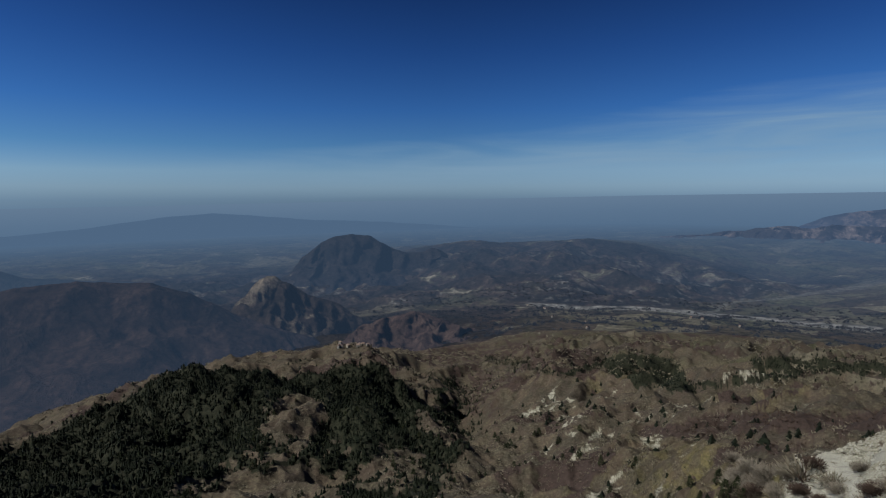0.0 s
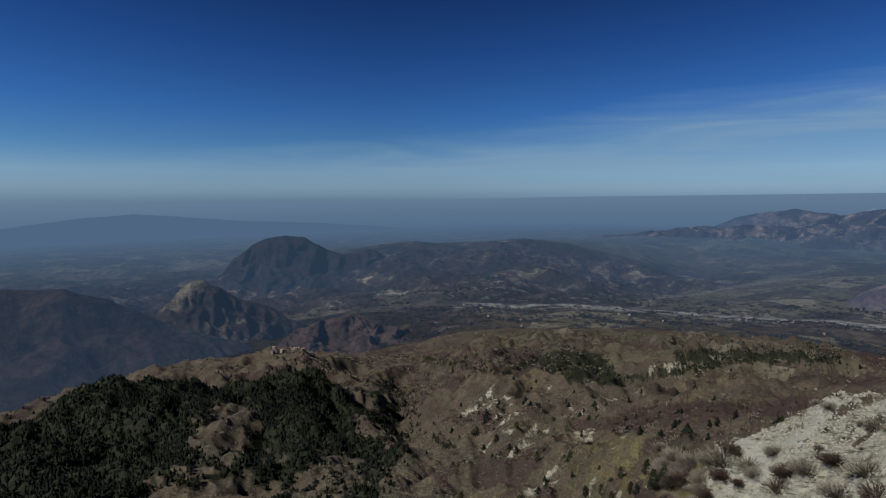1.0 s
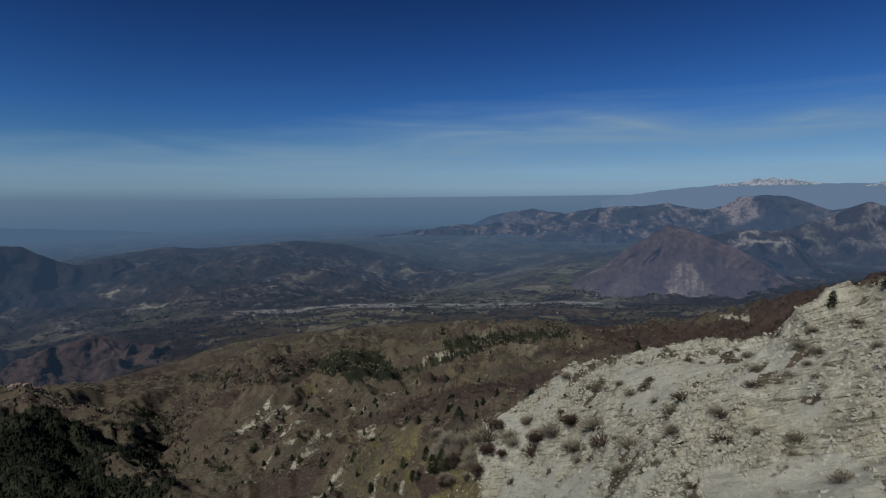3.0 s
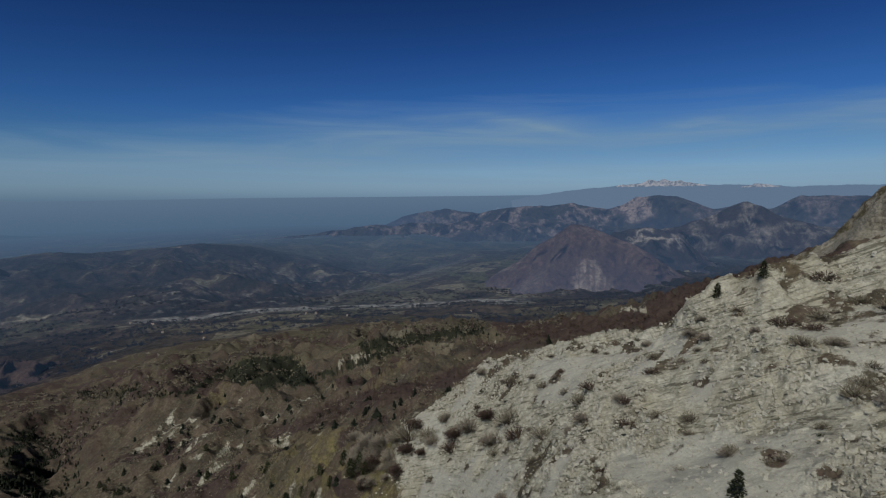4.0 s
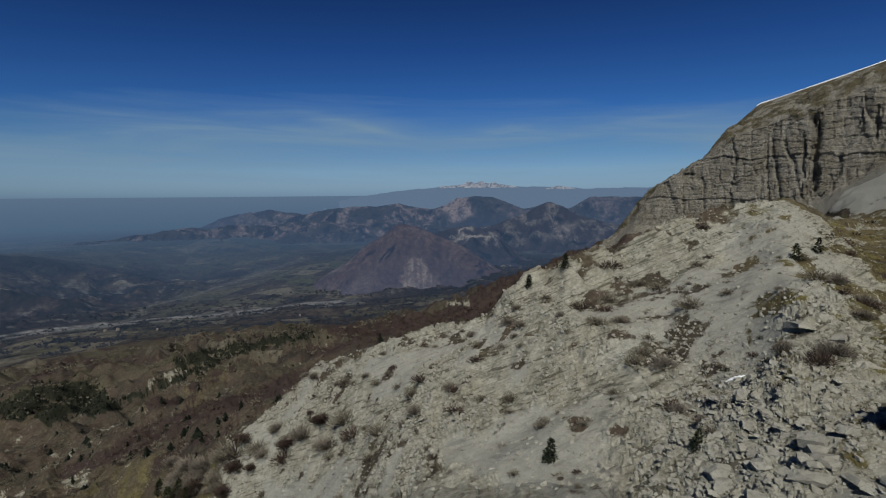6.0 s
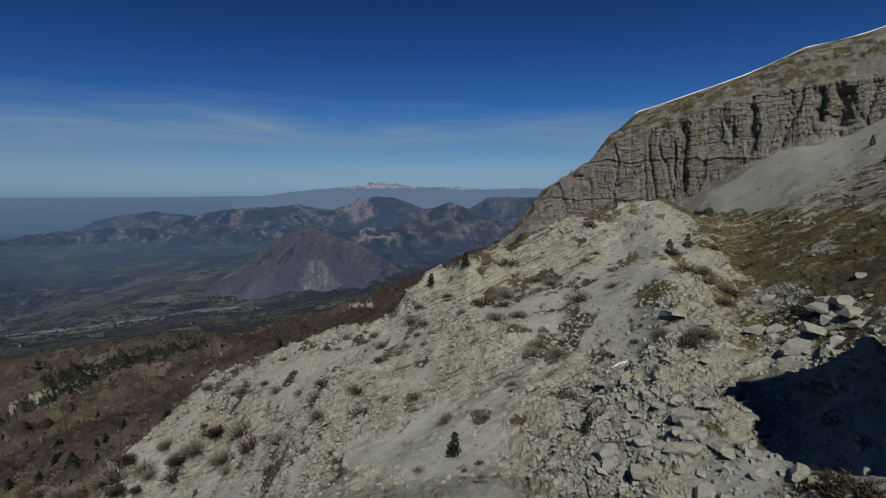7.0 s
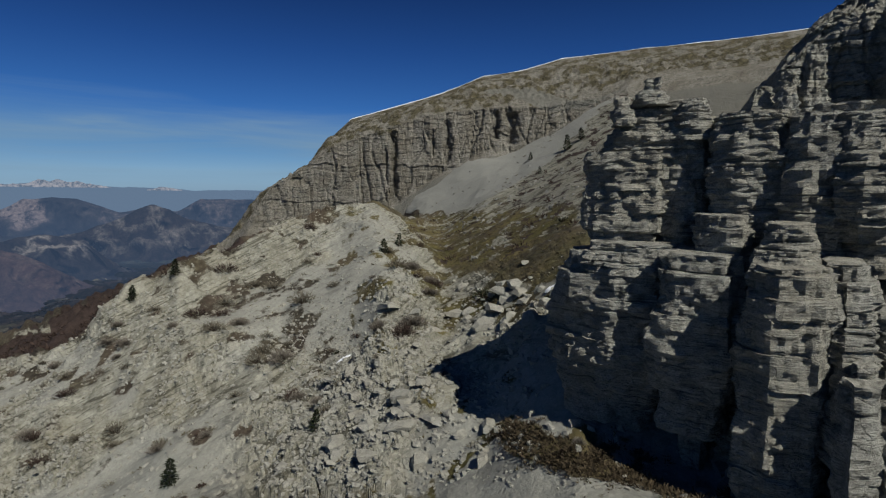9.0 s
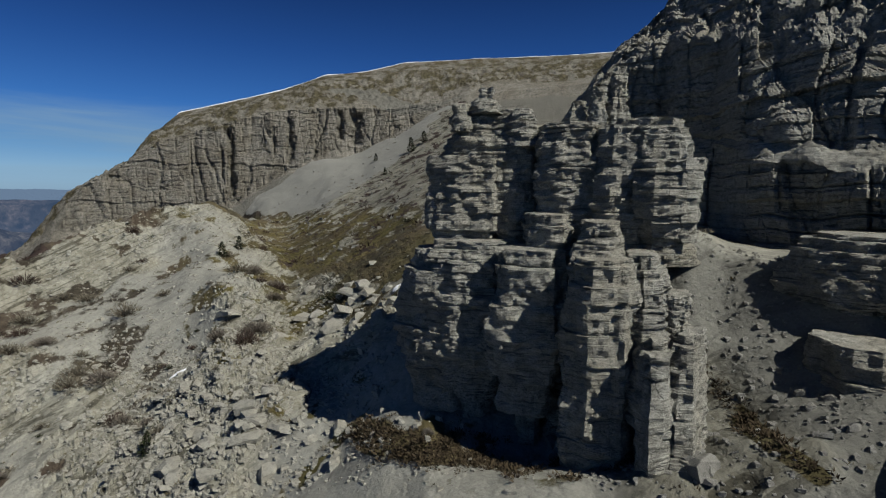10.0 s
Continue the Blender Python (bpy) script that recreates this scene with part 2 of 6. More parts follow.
    if cover is not None:
        f = calc(n, l, "ADD", attr(n, "grassy"), calc(n, l, "MULTIPLY", calc(n, l, "SUBTRACT", mid, 0.5), 1.1))
        c = mix(n, l, ramp(n, l, f, [(0.42, (0, 0, 0)), (0.6, (1, 1, 1))]), c, ramp(n, l, calc(n, l, "ADD", calc(n, l, "MULTIPLY", fine, 0.5), calc(n, l, "MULTIPLY", noise_node(n, l, 0.5, 6, 0.7, pos), 0.5)), [(0.36, tuple(v * 0.3 for v in cover)), (0.5, cover), (0.62, tuple(v * 1.9 for v in cover))]))
        f = calc(n, l, "ADD", attr(n, "scree"), calc(n, l, "MULTIPLY", calc(n, l, "SUBTRACT", mid, 0.5), 0.5))
        c = mix(n, l, ramp(n, l, f, [(0.42, (0, 0, 0)), (0.6, (1, 1, 1))]), c, ramp(n, l, fine, [(0.3, (0.125, 0.12, 0.10)), (0.7, (0.225, 0.217, 0.188))]))
    l.new(mix(n, l, 1.0, c, (0.84, 0.84, 0.84), "MULTIPLY"), b.inputs["Base Color"])
    b.inputs["Roughness"].default_value = 0.93
    b.inputs["Specular IOR Level"].default_value = 0.2
    bump(n, l, b, h, 1.0, 0.3 / scale)
    return m


LIME = rock_material("limestone", (0.375, 0.369, 0.328), (0.175, 0.172, 0.154), (0.33, 0.302, 0.236))
LIME_BLOCK = rock_material("limestone_block", (0.345, 0.336, 0.292), (0.22, 0.214, 0.186), (0.31, 0.29, 0.235), 1.6, False)
LIME_DARK = rock_material("dark_block", (0.24, 0.236, 0.216), (0.15, 0.147, 0.134), (0.18, 0.17, 0.146), 1.6, False)
LIME_FAR = rock_material("weathered_cliff", (0.265, 0.25, 0.215), (0.125, 0.115, 0.097), (0.155, 0.135, 0.10), 0.7, True, (0.085, 0.074, 0.043), True)


def ground_material():
    """Gravel, rock, dry grass and leafless scrub, by where each grows."""
    m, n, l, b = material("hillside")
    pos = place(n)
    big = noise_node(n, l, 0.09, 6, 0.65, pos)
    mid = noise_node(n, l, 0.7, 7, 0.65, pos)
    fine = noise_node(n, l, 5.0, 6, 0.7, pos)
    gravel = ramp(n, l, mid, [(0.3, (0.25, 0.243, 0.205)), (0.5, (0.375, 0.364, 0.313)), (0.72, (0.44, 0.43, 0.372))])
    gravel = mix(n, l, 0.45, gravel, mix(n, l, 1.0, gravel, ramp(n, l, fine, [(0.3, (0.5, 0.5, 0.5)), (0.68, (1.35, 1.33, 1.28))]), "MULTIPLY"))
    st = n.new("ShaderNodeTexVoronoi")
    st.inputs["Scale"].default_value, st.inputs["Randomness"].default_value = 2.2, 1.0
    l.new(pos, st.inputs["Vector"])
    sepc = n.new("ShaderNodeSeparateColor")
    l.new(st.outputs["Color"], sepc.inputs[0])
    gravel = mix(n, l, 0.5, gravel, mix(n, l, 1.0, gravel, ramp(n, l, sepc.outputs[0], [(0.0, (0.5, 0.5, 0.48)), (0.4, (0.95, 0.95, 0.95)), (1.0, (1.25, 1.25, 1.22))]), "MULTIPLY"))
    s2 = n.new("ShaderNodeTexVoronoi")
    s2.inputs["Scale"].default_value = 0.75
    l.new(pos, s2.inputs["Vector"])
    sepd = n.new("ShaderNodeSeparateColor")
    l.new(s2.outputs["Color"], sepd.inputs[0])
    gravel = mix(n, l, 0.35, gravel, mix(n, l, 1.0, gravel, ramp(n, l, sepd.outputs[1], [(0.0, (0.66, 0.65, 0.6)), (1.0, (1.2, 1.2, 1.18))]), "MULTIPLY"))
    speck = calc(n, l, "MULTIPLY", ramp(n, l, noise_node(n, l, 1.1, 5, 0.7, pos), [(0.56, (0, 0, 0)), (0.66, (1, 1, 1))]), ramp(n, l, noise_node(n, l, 0.14, 4, 0.6, pos), [(0.40, (0, 0, 0)), (0.62, (1, 1, 1))]))
    gravel = mix(n, l, calc(n, l, "MULTIPLY", speck, 0.75), gravel, (0.13, 0.115, 0.062))
    gravel = mix(n, l, ramp(n, l, big, [(0.45, (0, 0, 0)), (0.7, (1, 1, 1))]), gravel, mix(n, l, 0.5, gravel, (0.30, 0.27, 0.20)))
    streak = n.new("ShaderNodeVectorMath")
    streak.operation = "MULTIPLY"
    streak.inputs[1].default_value = (0.16, 0.16, 0.05)
    l.new(pos, streak.inputs[0])
    sw = noise_node(n, l, 1.0, 7, 0.7, streak.outputs[0], 1.2)
    gravel = mix(n, l, 0.8, gravel, mix(n, l, 1.0, gravel, ramp(n, l, sw, [(0.3, (0.62, 0.60, 0.54)), (0.55, (1.0, 1.0, 0.98)), (0.75, (1.12, 1.11, 1.08))]), "MULTIPLY"))
    def along(way):
        d = n.new("ShaderNodeVectorMath")
        d.operation = "DOT_PRODUCT"
        d.inputs[1].default_value = way
        l.new(pos, d.inputs[0])
        return d.outputs["Value"]
    tilt = n.new("ShaderNodeCombineXYZ")        # beds of the spur, dipping with its crest
    for k, way in enumerate(((0.16, 0.0, 0.0), (0.0, 0.145, -0.068), (0.0, 0.97, 2.05))):
        l.new(along(way), tilt.inputs[k])
    beds = noise_node(n, l, 1.0, 5, 0.65, tilt.outputs[0], 0.3)
    gravel = mix(n, l, 0.9, gravel, mix(n, l, 1.0, gravel, ramp(n, l, beds, [(0.40, (0.34, 0.33, 0.30)), (0.455, (0.95, 0.95, 0.94)), (0.7, (1.12, 1.12, 1.1))]), "MULTIPLY"))
    even = ramp(n, l, fine, [(0.3, (0.30, 0.295, 0.258)), (0.7, (0.42, 0.414, 0.37))])
    gravel = mix(n, l, calc(n, l, "MULTIPLY", attr(n, "loose"), 0.6), gravel, even)
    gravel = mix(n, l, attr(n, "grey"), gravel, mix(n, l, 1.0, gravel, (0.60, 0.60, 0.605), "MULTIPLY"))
    grass = ramp(n, l, mid, [(0.28, (0.020, 0.017, 0.013)), (0.5, (0.054, 0.047, 0.034)), (0.72, (0.122, 0.106, 0.076))])
    grass = mix(n, l, calc(n, l, "MULTIPLY", attr(n, "lush"), 0.8), grass, ramp(n, l, mid, [(0.3, (0.06, 0.053, 0.016)), (0.7, (0.17, 0.15, 0.055))]))
    grass = mix(n, l, ramp(n, l, big, [(0.4, (0, 0, 0)), (0.62, (1, 1, 1))]), grass, mix(n, l, 0.5, grass, (0.075, 0.052, 0.042)))
    dry = ramp(n, l, noise_node(n, l, 0.035, 8, 0.7, pos, 0.8), [(0.42, (0, 0, 0)), (0.6, (1, 1, 1))])
    grass = mix(n, l, calc(n, l, "MULTIPLY", dry, 0.6), grass, mix(n, l, 1.0, grass, (1.9, 1.85, 1.7), "MULTIPLY"))
    pv = n.new("ShaderNodeTexVoronoi")
    pv.inputs["Scale"].default_value = 0.021
    l.new(pos, pv.inputs["Vector"])
    sepf = n.new("ShaderNodeSeparateColor")
    l.new(pv.outputs["Color"], sepf.inputs[0])
    plots = ramp(n, l, sepf.outputs[0], [(0.0, (0.035, 0.028, 0.024)), (0.25, (0.058, 0.046, 0.038)), (0.5, (0.062, 0.062, 0.036)), (0.75, (0.095, 0.085, 0.055)), (0.97, (0.15, 0.135, 0.10))])
    plots = mix(n, l, 0.7, plots, mix(n, l, 1.0, plots, ramp(n, l, noise_node(n, l, 0.25, 6, 0.7, pos), [(0.32, (0.4, 0.4, 0.4)), (0.5, (1, 1, 1)), (0.7, (1.5, 1.5, 1.45))]), "MULTIPLY"))
    grass = mix(n, l, attr(n, "field"), grass, plots)
    scrub = ramp(n, l, mid, [(0.3, (0.026, 0.019, 0.017)), (0.7, (0.078, 0.054, 0.045))])
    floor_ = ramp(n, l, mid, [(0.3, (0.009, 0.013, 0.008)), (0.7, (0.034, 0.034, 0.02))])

    def wear(key, lo, hi):
        f = calc(n, l, "ADD", attr(n, key), calc(n, l, "MULTIPLY", calc(n, l, "SUBTRACT", mid, 0.5), 0.9))
        f = calc(n, l, "ADD", f, calc(n, l, "MULTIPLY", calc(n, l, "SUBTRACT", fine, 0.5), 0.5))
        return ramp(n, l, f, [(lo, (0, 0, 0)), (hi, (1, 1, 1))])
    c = mix(n, l, wear("rocky", 0.38, 0.62), grass, gravel)
    c = mix(n, l, wear("scrub", 0.4, 0.6), c, scrub)
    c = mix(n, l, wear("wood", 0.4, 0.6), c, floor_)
    c = mix(n, l, 1.0, c, (0.70, 0.708, 0.72), "MULTIPLY")
    l.new(c, b.inputs["Base Color"])
    b.inputs["Roughness"].default_value = 0.95
    b.inputs["Specular IOR Level"].default_value = 0.15
    h = calc(n, l, "ADD", calc(n, l, "MULTIPLY", mid, 0.8), calc(n, l, "MULTIPLY", fine, 0.4))
    h = calc(n, l, "SUBTRACT", h, calc(n, l, "MULTIPLY", st.outputs["Distance"], 0.25))
    h = calc(n, l, "ADD", h, calc(n, l, "MULTIPLY", beds, calc(n, l, "SUBTRACT", 1.8, calc(n, l, "MULTIPLY", calc(n, l, "MINIMUM", attr(n, "loose"), 1.0), 1.7))))
    bump(n, l, b, h, 0.8, 0.28)
    return m


HILLSIDE = ground_material()


def backdrop_material(name, stops, scale, haze_glow, amount, bare=None, fields=False):
    """Far country: its own cover, with the air's haze painted in as emission."""
    m, n, l, b = material(name)
    pos = place(n)
    a = noise_node(n, l, scale, 8, 0.62, pos, 0.6)
    c = ramp(n, l, a, stops)
    if fields:
        v = n.new("ShaderNodeTexVoronoi")
        v.inputs["Scale"].default_value = 0.0085
        l.new(pos, v.inputs["Vector"])
        sp = n.new("ShaderNodeSeparateColor")
        l.new(v.outputs["Color"], sp.inputs[0])
        plots = ramp(n, l, sp.outputs[0], [(0.0, (0.045, 0.038, 0.032)), (0.3, (0.07, 0.058, 0.046)), (0.55, (0.075, 0.076, 0.048)), (0.8, (0.105, 0.094, 0.066)), (0.98, (0.15, 0.138, 0.105))])
        f = calc(n, l, "MULTIPLY", attr(n, "field"), ramp(n, l, noise_node(n, l, 0.02, 6, 0.65, pos), [(0.36, (0, 0, 0)), (0.50, (1, 1, 1))]))
        c = mix(n, l, f, c, plots)
    if bare is not None:
        c = mix(n, l, calc(n, l, "MULTIPLY", attr(n, "bare"), ramp(n, l, noise_node(n, l, scale * 3, 8, 0.7, pos), [(0.38, (0, 0, 0)), (0.62, (1, 1, 1))])), c, bare)
    if fields:
        c = mix(n, l, attr(n, "gravel"), c, ramp(n, l, noise_node(n, l, 0.05, 5, 0.6, pos), [(0.36, (0.07, 0.068, 0.06)), (0.5, (0.18, 0.175, 0.165)), (0.66, (0.27, 0.265, 0.25))]))
    grain = noise_node(n, l, scale * 7, 6, 0.7, pos)
    c = mix(n, l, 0.8, c, mix(n, l, 1.0, c, ramp(n, l, grain, [(0.32, (0.45, 0.45, 0.45)), (0.5, (0.95, 0.95, 0.95)), (0.66, (1.6, 1.55, 1.5))]), "MULTIPLY"))
    bump(n, l, b, calc(n, l, "ADD", a, calc(n, l, "MULTIPLY", grain, 0.25)), 1.0, 0.16 / scale)
    l.new(mix(n, l, 1.0, c, (0.84, 0.84, 0.84), "MULTIPLY"), b.inputs["Base Color"])
    b.inputs["Roughness"].default_value = 1.0
    b.inputs["Specular IOR Level"].default_value = 0.0
    # emission mixed over the cover stands in for the haze
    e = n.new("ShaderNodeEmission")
    e.inputs[0].default_value, e.inputs[1].default_value = (*haze_glow, 1), 1.0
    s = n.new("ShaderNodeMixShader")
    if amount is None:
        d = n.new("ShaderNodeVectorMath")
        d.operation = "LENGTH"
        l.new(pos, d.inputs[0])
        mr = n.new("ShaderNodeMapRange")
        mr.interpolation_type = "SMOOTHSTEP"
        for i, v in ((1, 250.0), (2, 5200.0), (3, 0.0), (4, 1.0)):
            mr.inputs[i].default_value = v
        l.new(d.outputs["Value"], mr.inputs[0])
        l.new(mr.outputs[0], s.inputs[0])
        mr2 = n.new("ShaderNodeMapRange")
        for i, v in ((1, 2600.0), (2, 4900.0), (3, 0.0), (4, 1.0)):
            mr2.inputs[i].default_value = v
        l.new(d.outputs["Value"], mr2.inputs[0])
        l.new(ramp(n, l, mr2.outputs[0], [(0.0, haze_glow), (0.45, (0.062, 0.112, 0.192)), (0.75, (0.074, 0.130, 0.215)), (0.93, (0.080, 0.140, 0.228)), (0.965, (0.095, 0.158, 0.248)), (1.0, (0.116, 0.182, 0.272))]), e.inputs[0])
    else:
        low = calc(n, l, "MULTIPLY", attr(n, "extra_haze"), 1 - amount)
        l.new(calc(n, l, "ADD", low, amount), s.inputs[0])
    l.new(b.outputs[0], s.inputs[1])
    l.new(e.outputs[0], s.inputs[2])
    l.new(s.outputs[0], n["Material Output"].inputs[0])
    return m


# haze colour that the far materials emit
AIR_GLOW = (0.050, 0.093, 0.166)
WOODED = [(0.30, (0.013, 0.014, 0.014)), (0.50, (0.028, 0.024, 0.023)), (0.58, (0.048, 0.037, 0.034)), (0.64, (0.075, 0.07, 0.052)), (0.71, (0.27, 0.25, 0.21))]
VALLEY = backdrop_material("far_valley", WOODED, 0.0085, AIR_GLOW, None, (0.25, 0.24, 0.225), True)
HILL_NEAR = backdrop_material("wooded_hill", [(0.3, (0.014, 0.011, 0.010)), (0.5, (0.030, 0.021, 0.019)), (0.75, (0.056, 0.039, 0.033))], 0.012, AIR_GLOW, 0.28)
HILL_PEAK = backdrop_material("rocky_hill", [(0.3, (0.014, 0.012, 0.011)), (0.6, (0.034, 0.026, 0.023)), (0.75, (0.07, 0.058, 0.05))], 0.012, AIR_GLOW, 0.24, (0.24, 0.205, 0.16))
HILL_MID = backdrop_material("hazy_hill", [(0.3, (0.012, 0.012, 0.013)), (0.6, (0.026, 0.022, 0.022)), (0.75, (0.05, 0.045, 0.04))], 0.010, AIR_GLOW, 0.40, (0.30, 0.27, 0.24))
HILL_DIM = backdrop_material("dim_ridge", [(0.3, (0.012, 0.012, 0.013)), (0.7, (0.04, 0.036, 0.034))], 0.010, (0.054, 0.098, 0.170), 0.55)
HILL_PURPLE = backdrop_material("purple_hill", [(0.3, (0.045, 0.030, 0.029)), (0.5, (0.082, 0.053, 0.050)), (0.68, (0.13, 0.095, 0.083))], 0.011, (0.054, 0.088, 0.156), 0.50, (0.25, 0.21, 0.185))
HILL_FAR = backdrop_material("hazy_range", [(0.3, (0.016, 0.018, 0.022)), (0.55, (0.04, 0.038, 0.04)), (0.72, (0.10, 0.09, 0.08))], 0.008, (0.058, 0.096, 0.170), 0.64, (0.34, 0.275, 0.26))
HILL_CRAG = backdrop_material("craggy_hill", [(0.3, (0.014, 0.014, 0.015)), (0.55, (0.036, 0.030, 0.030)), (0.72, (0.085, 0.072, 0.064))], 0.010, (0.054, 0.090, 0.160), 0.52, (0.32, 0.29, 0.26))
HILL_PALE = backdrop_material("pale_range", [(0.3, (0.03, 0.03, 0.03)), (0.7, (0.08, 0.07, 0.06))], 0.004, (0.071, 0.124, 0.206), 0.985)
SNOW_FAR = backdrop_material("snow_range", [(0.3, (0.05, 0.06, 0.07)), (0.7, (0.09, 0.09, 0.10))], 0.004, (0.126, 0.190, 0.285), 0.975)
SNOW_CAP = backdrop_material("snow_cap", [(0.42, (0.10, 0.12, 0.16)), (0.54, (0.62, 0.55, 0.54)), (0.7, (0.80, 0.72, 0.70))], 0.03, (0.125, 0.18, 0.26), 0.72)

# ---- ground: one sheet of hillside, then the valley ----
AZ = np.concatenate([np.arange(-180, -44, 4.0), np.arange(-44, 156, 0.17), np.arange(156, 180.1, 4.0)])
FOOT = [(-180, 0.02, -89.945), (180, 0.02, -89.945)]
BOTTOM = [(-180, 60, 10), (-120, 60, -20), (-60, 150, -34), (-40, 215, -28), (-20, 215, -31), (0, 215, -31), (20, 190, -31), (30, 165, -30),
          (40, 125, -30), (55, 72, -29), (70, 60, -27), (90, 42, -29.5), (101, 38, -28.5), (106, 34, -28.5), (112, 30, -28.8), (120, 28.5, -28.8), (130, 27, -28.6), (140, 26.5, -27.6), (153, 28, -25), (165, 40, -10), (180, 60, 10)]
SLOPE = [(-180, 90, 20), (-120, 120, -12), (-60, 320, -22), (-40, 330, -22.5), (-20, 330, -24), (0, 330, -25.5), (15, 310, -25), (28, 172, -27.2), (33, 168, -25.5), (40, 150, -23.5), (50, 118, -21),
         (60, 92, -20), (70, 86, -18.5), (80, 88, -15.6), (90, 60, -18.5), (96, 55, -19.5), (102, 48, -21.5), (107, 40, -22.4), (112, 35, -23.6), (125, 33.5, -24.0), (138, 33, -21.5), (145, 35, -18), (153, 37, -14), (165, 60, 5), (180, 90, 20)]
CREST = [(-180, 130, 24), (-120, 200, -8), (-60, 430, -17.8), (-40, 450, -19.8), (-34, 460, -19.1), (-27.5, 470, -17.5), (-20, 480, -17.2), (-8, 490, -17.6), (-5, 480, -19.6), (1, 450, -23.2),
         (6, 430, -22.5), (15, 400, -22.0), (25, 300, -22.5), (32.8, 175, -24.2), (36.8, 170, -21.8), (39.7, 168, -21.3), (43.9, 158, -17.7), (47.6, 150, -15.9), (53.1, 142, -14.2), (58.6, 136, -13.6), (62.1, 130, -12.1),
         (65.6, 124, -9.4), (69, 122, -8.1), (70.6, 120, -6.9), (73.8, 126, -6.2), (76.4, 130, -4.8), (81.6, 140, -2.5), (85.5, 145, -2.0), (90, 150, -0.8), (92.5, 150, -2.2),
         (97, 110, -7.5), (103, 76, -9.5), (110, 62, -8.5), (120, 56, -7), (130, 50, -5.0), (136, 47, -3.0), (138.5, 46, -2.5), (141.7, 45, -4.8), (145, 43.5, -5.6), (153, 42.5, -6), (165, 90, 10), (180, 130, 24)]
MIDDLE = [(-180, 400, 24), (-120, 500, -4), (-60, 620, -17.5), (-40, 640, -20.0), (-28, 640, -17.6), (-10, 640, -17.4), (-5, 620, -19.2), (2, 600, -20.5), (5, 520, -19.6), (10, 500, -18.4), (16, 520, -17.6), (23, 540, -17.0),
          (30.5, 520, -16.4), (36, 420, -16.8), (44, 320, -17.2), (50, 280, -16.0), (57, 260, -15.0), (63, 240, -13.0), (68, 240, -11), (76, 240, -8.6), (84, 260, -6), (90, 300, -6), (94, 250, -2.6), (97, 236, -1.6), (101, 226, 0.6), (105, 218, 2.0), (110, 205, 4.4), (114, 196, 6.2),
          (118, 190, 5.6), (124, 190, 3.6), (130, 190, -1.5), (145, 190, -3), (153, 190, -3), (165, 300, 14), (180, 400, 24)]
UPPER = [(-180, 700, 24), (-120, 800, -6), (-60, 800, -19.5), (-40, 800, -19.9), (-36.8, 800, -18.9), (-32.6, 790, -18.2), (-28.9, 780, -16.8), (-24.9, 780, -16.2), (-19, 770, -15.7), (-9.4, 770, -15.2), (-5.8, 760, -16.4),
         (-2, 760, -17.6), (4, 760, -17.4), (10, 740, -15.8), (20, 740, -15.0), (30, 720, -14.3), (42, 660, -14.0), (49, 560, -13.7), (56.7, 540, -11.7), (63, 480, -8.9), (68.4, 430, -7.3), (75.4, 390, -5.0), (80, 380, -4.4),
         (88, 330, -2.2), (91, 300, -0.9), (93.7, 294, 1.2), (97, 292, 3.0), (99, 290, 4.1), (101, 289, 4.9), (104.4, 288, 5.4), (107.9, 287, 7.0), (111.4, 287, 9.0), (115.0, 287, 10.4), (117.5, 288, 9.6), (122, 288, 8.4), (130, 300, 8.0), (153, 320, 9), (165, 500, 16), (180, 700, 24)]
BEHIND = [(-180, 1100, 22), (-120, 1100, -12), (-60, 1100, -17.8), (-40, 1100, -17.5), (-20, 1100, -16.8), (-5, 1100, -16.2), (4, 1100, -14.9), (10, 1100, -13.7), (20, 1100, -13.2), (30, 1100, -12.8), (42, 1100, -12.6),
          (50, 1050, -13.2), (57, 1000, -12.3), (63, 900, -10.2), (69, 850, -8.6), (76, 800, -7.0), (90, 700, -5), (110, 600, -3), (150, 700, -3), (165, 900, 5), (180, 1100, 22)]
RAILS = [FOOT, BOTTOM, SLOPE, CREST, MIDDLE, UPPER, BEHIND]
G, GR, GS = rails_grid(AZ, RAILS, [14, 95, 130, 70, 55, 30])
G += np.array([-0.7, -0.4, -0.15])     # the rails are told from the middle of the walk
GA = np.broadcast_to(AZ[None, :], GR.shape)
far = step(GS, 2.6, 3.6)
onspur = step(GA, 24, 40)
wild = (1 - onspur * (1 - far))
relief = wild * (0.030 * GR * (ridged(G / 190.0, 4, 0.42) - 0.8) * (1 - 0.35 * step(GS, 4.2, 5.0)) + 9.5 * (ridged(G / 75.0 + 8, 3) - 0.8) * step(GS, 1.0, 1.6) * (1 - 0.4 * step(GS, 4.0, 4.6)) + 3.2 * (ridged(G / 24.0 + 3, 4) - 0.8) + 0.013 * GR * (ridged(G / 48.0 + 14, 3) - 0.8) * step(GA, 2, 9) * step(GS, 2.9, 3.4) * (1 - step(GS, 5.2, 6.0))) * (1 - 0.75 * step(GS, 5.3, 6))
relief = relief * (1 - 0.85 * step(GA, 90, 97)) * step(GS, 0.6, 1.4)
outcrop = step(fbm(G / 24.0 + 5, 3) + 0.25 * step(GA, 74, 82) * (1 - step(GS, 2.0, 2.3)), -0.08, 0.22) * (1 - wild) * (1 - step(GA, 93, 98) * (1 - step(GS, 2.6, 3.0))) * (1 - step(GA, 128, 134)) * (1 - 0.3 * step(GA, 74, 82))
GE0 = np.degrees(np.arctan2(G[..., 2], GR))
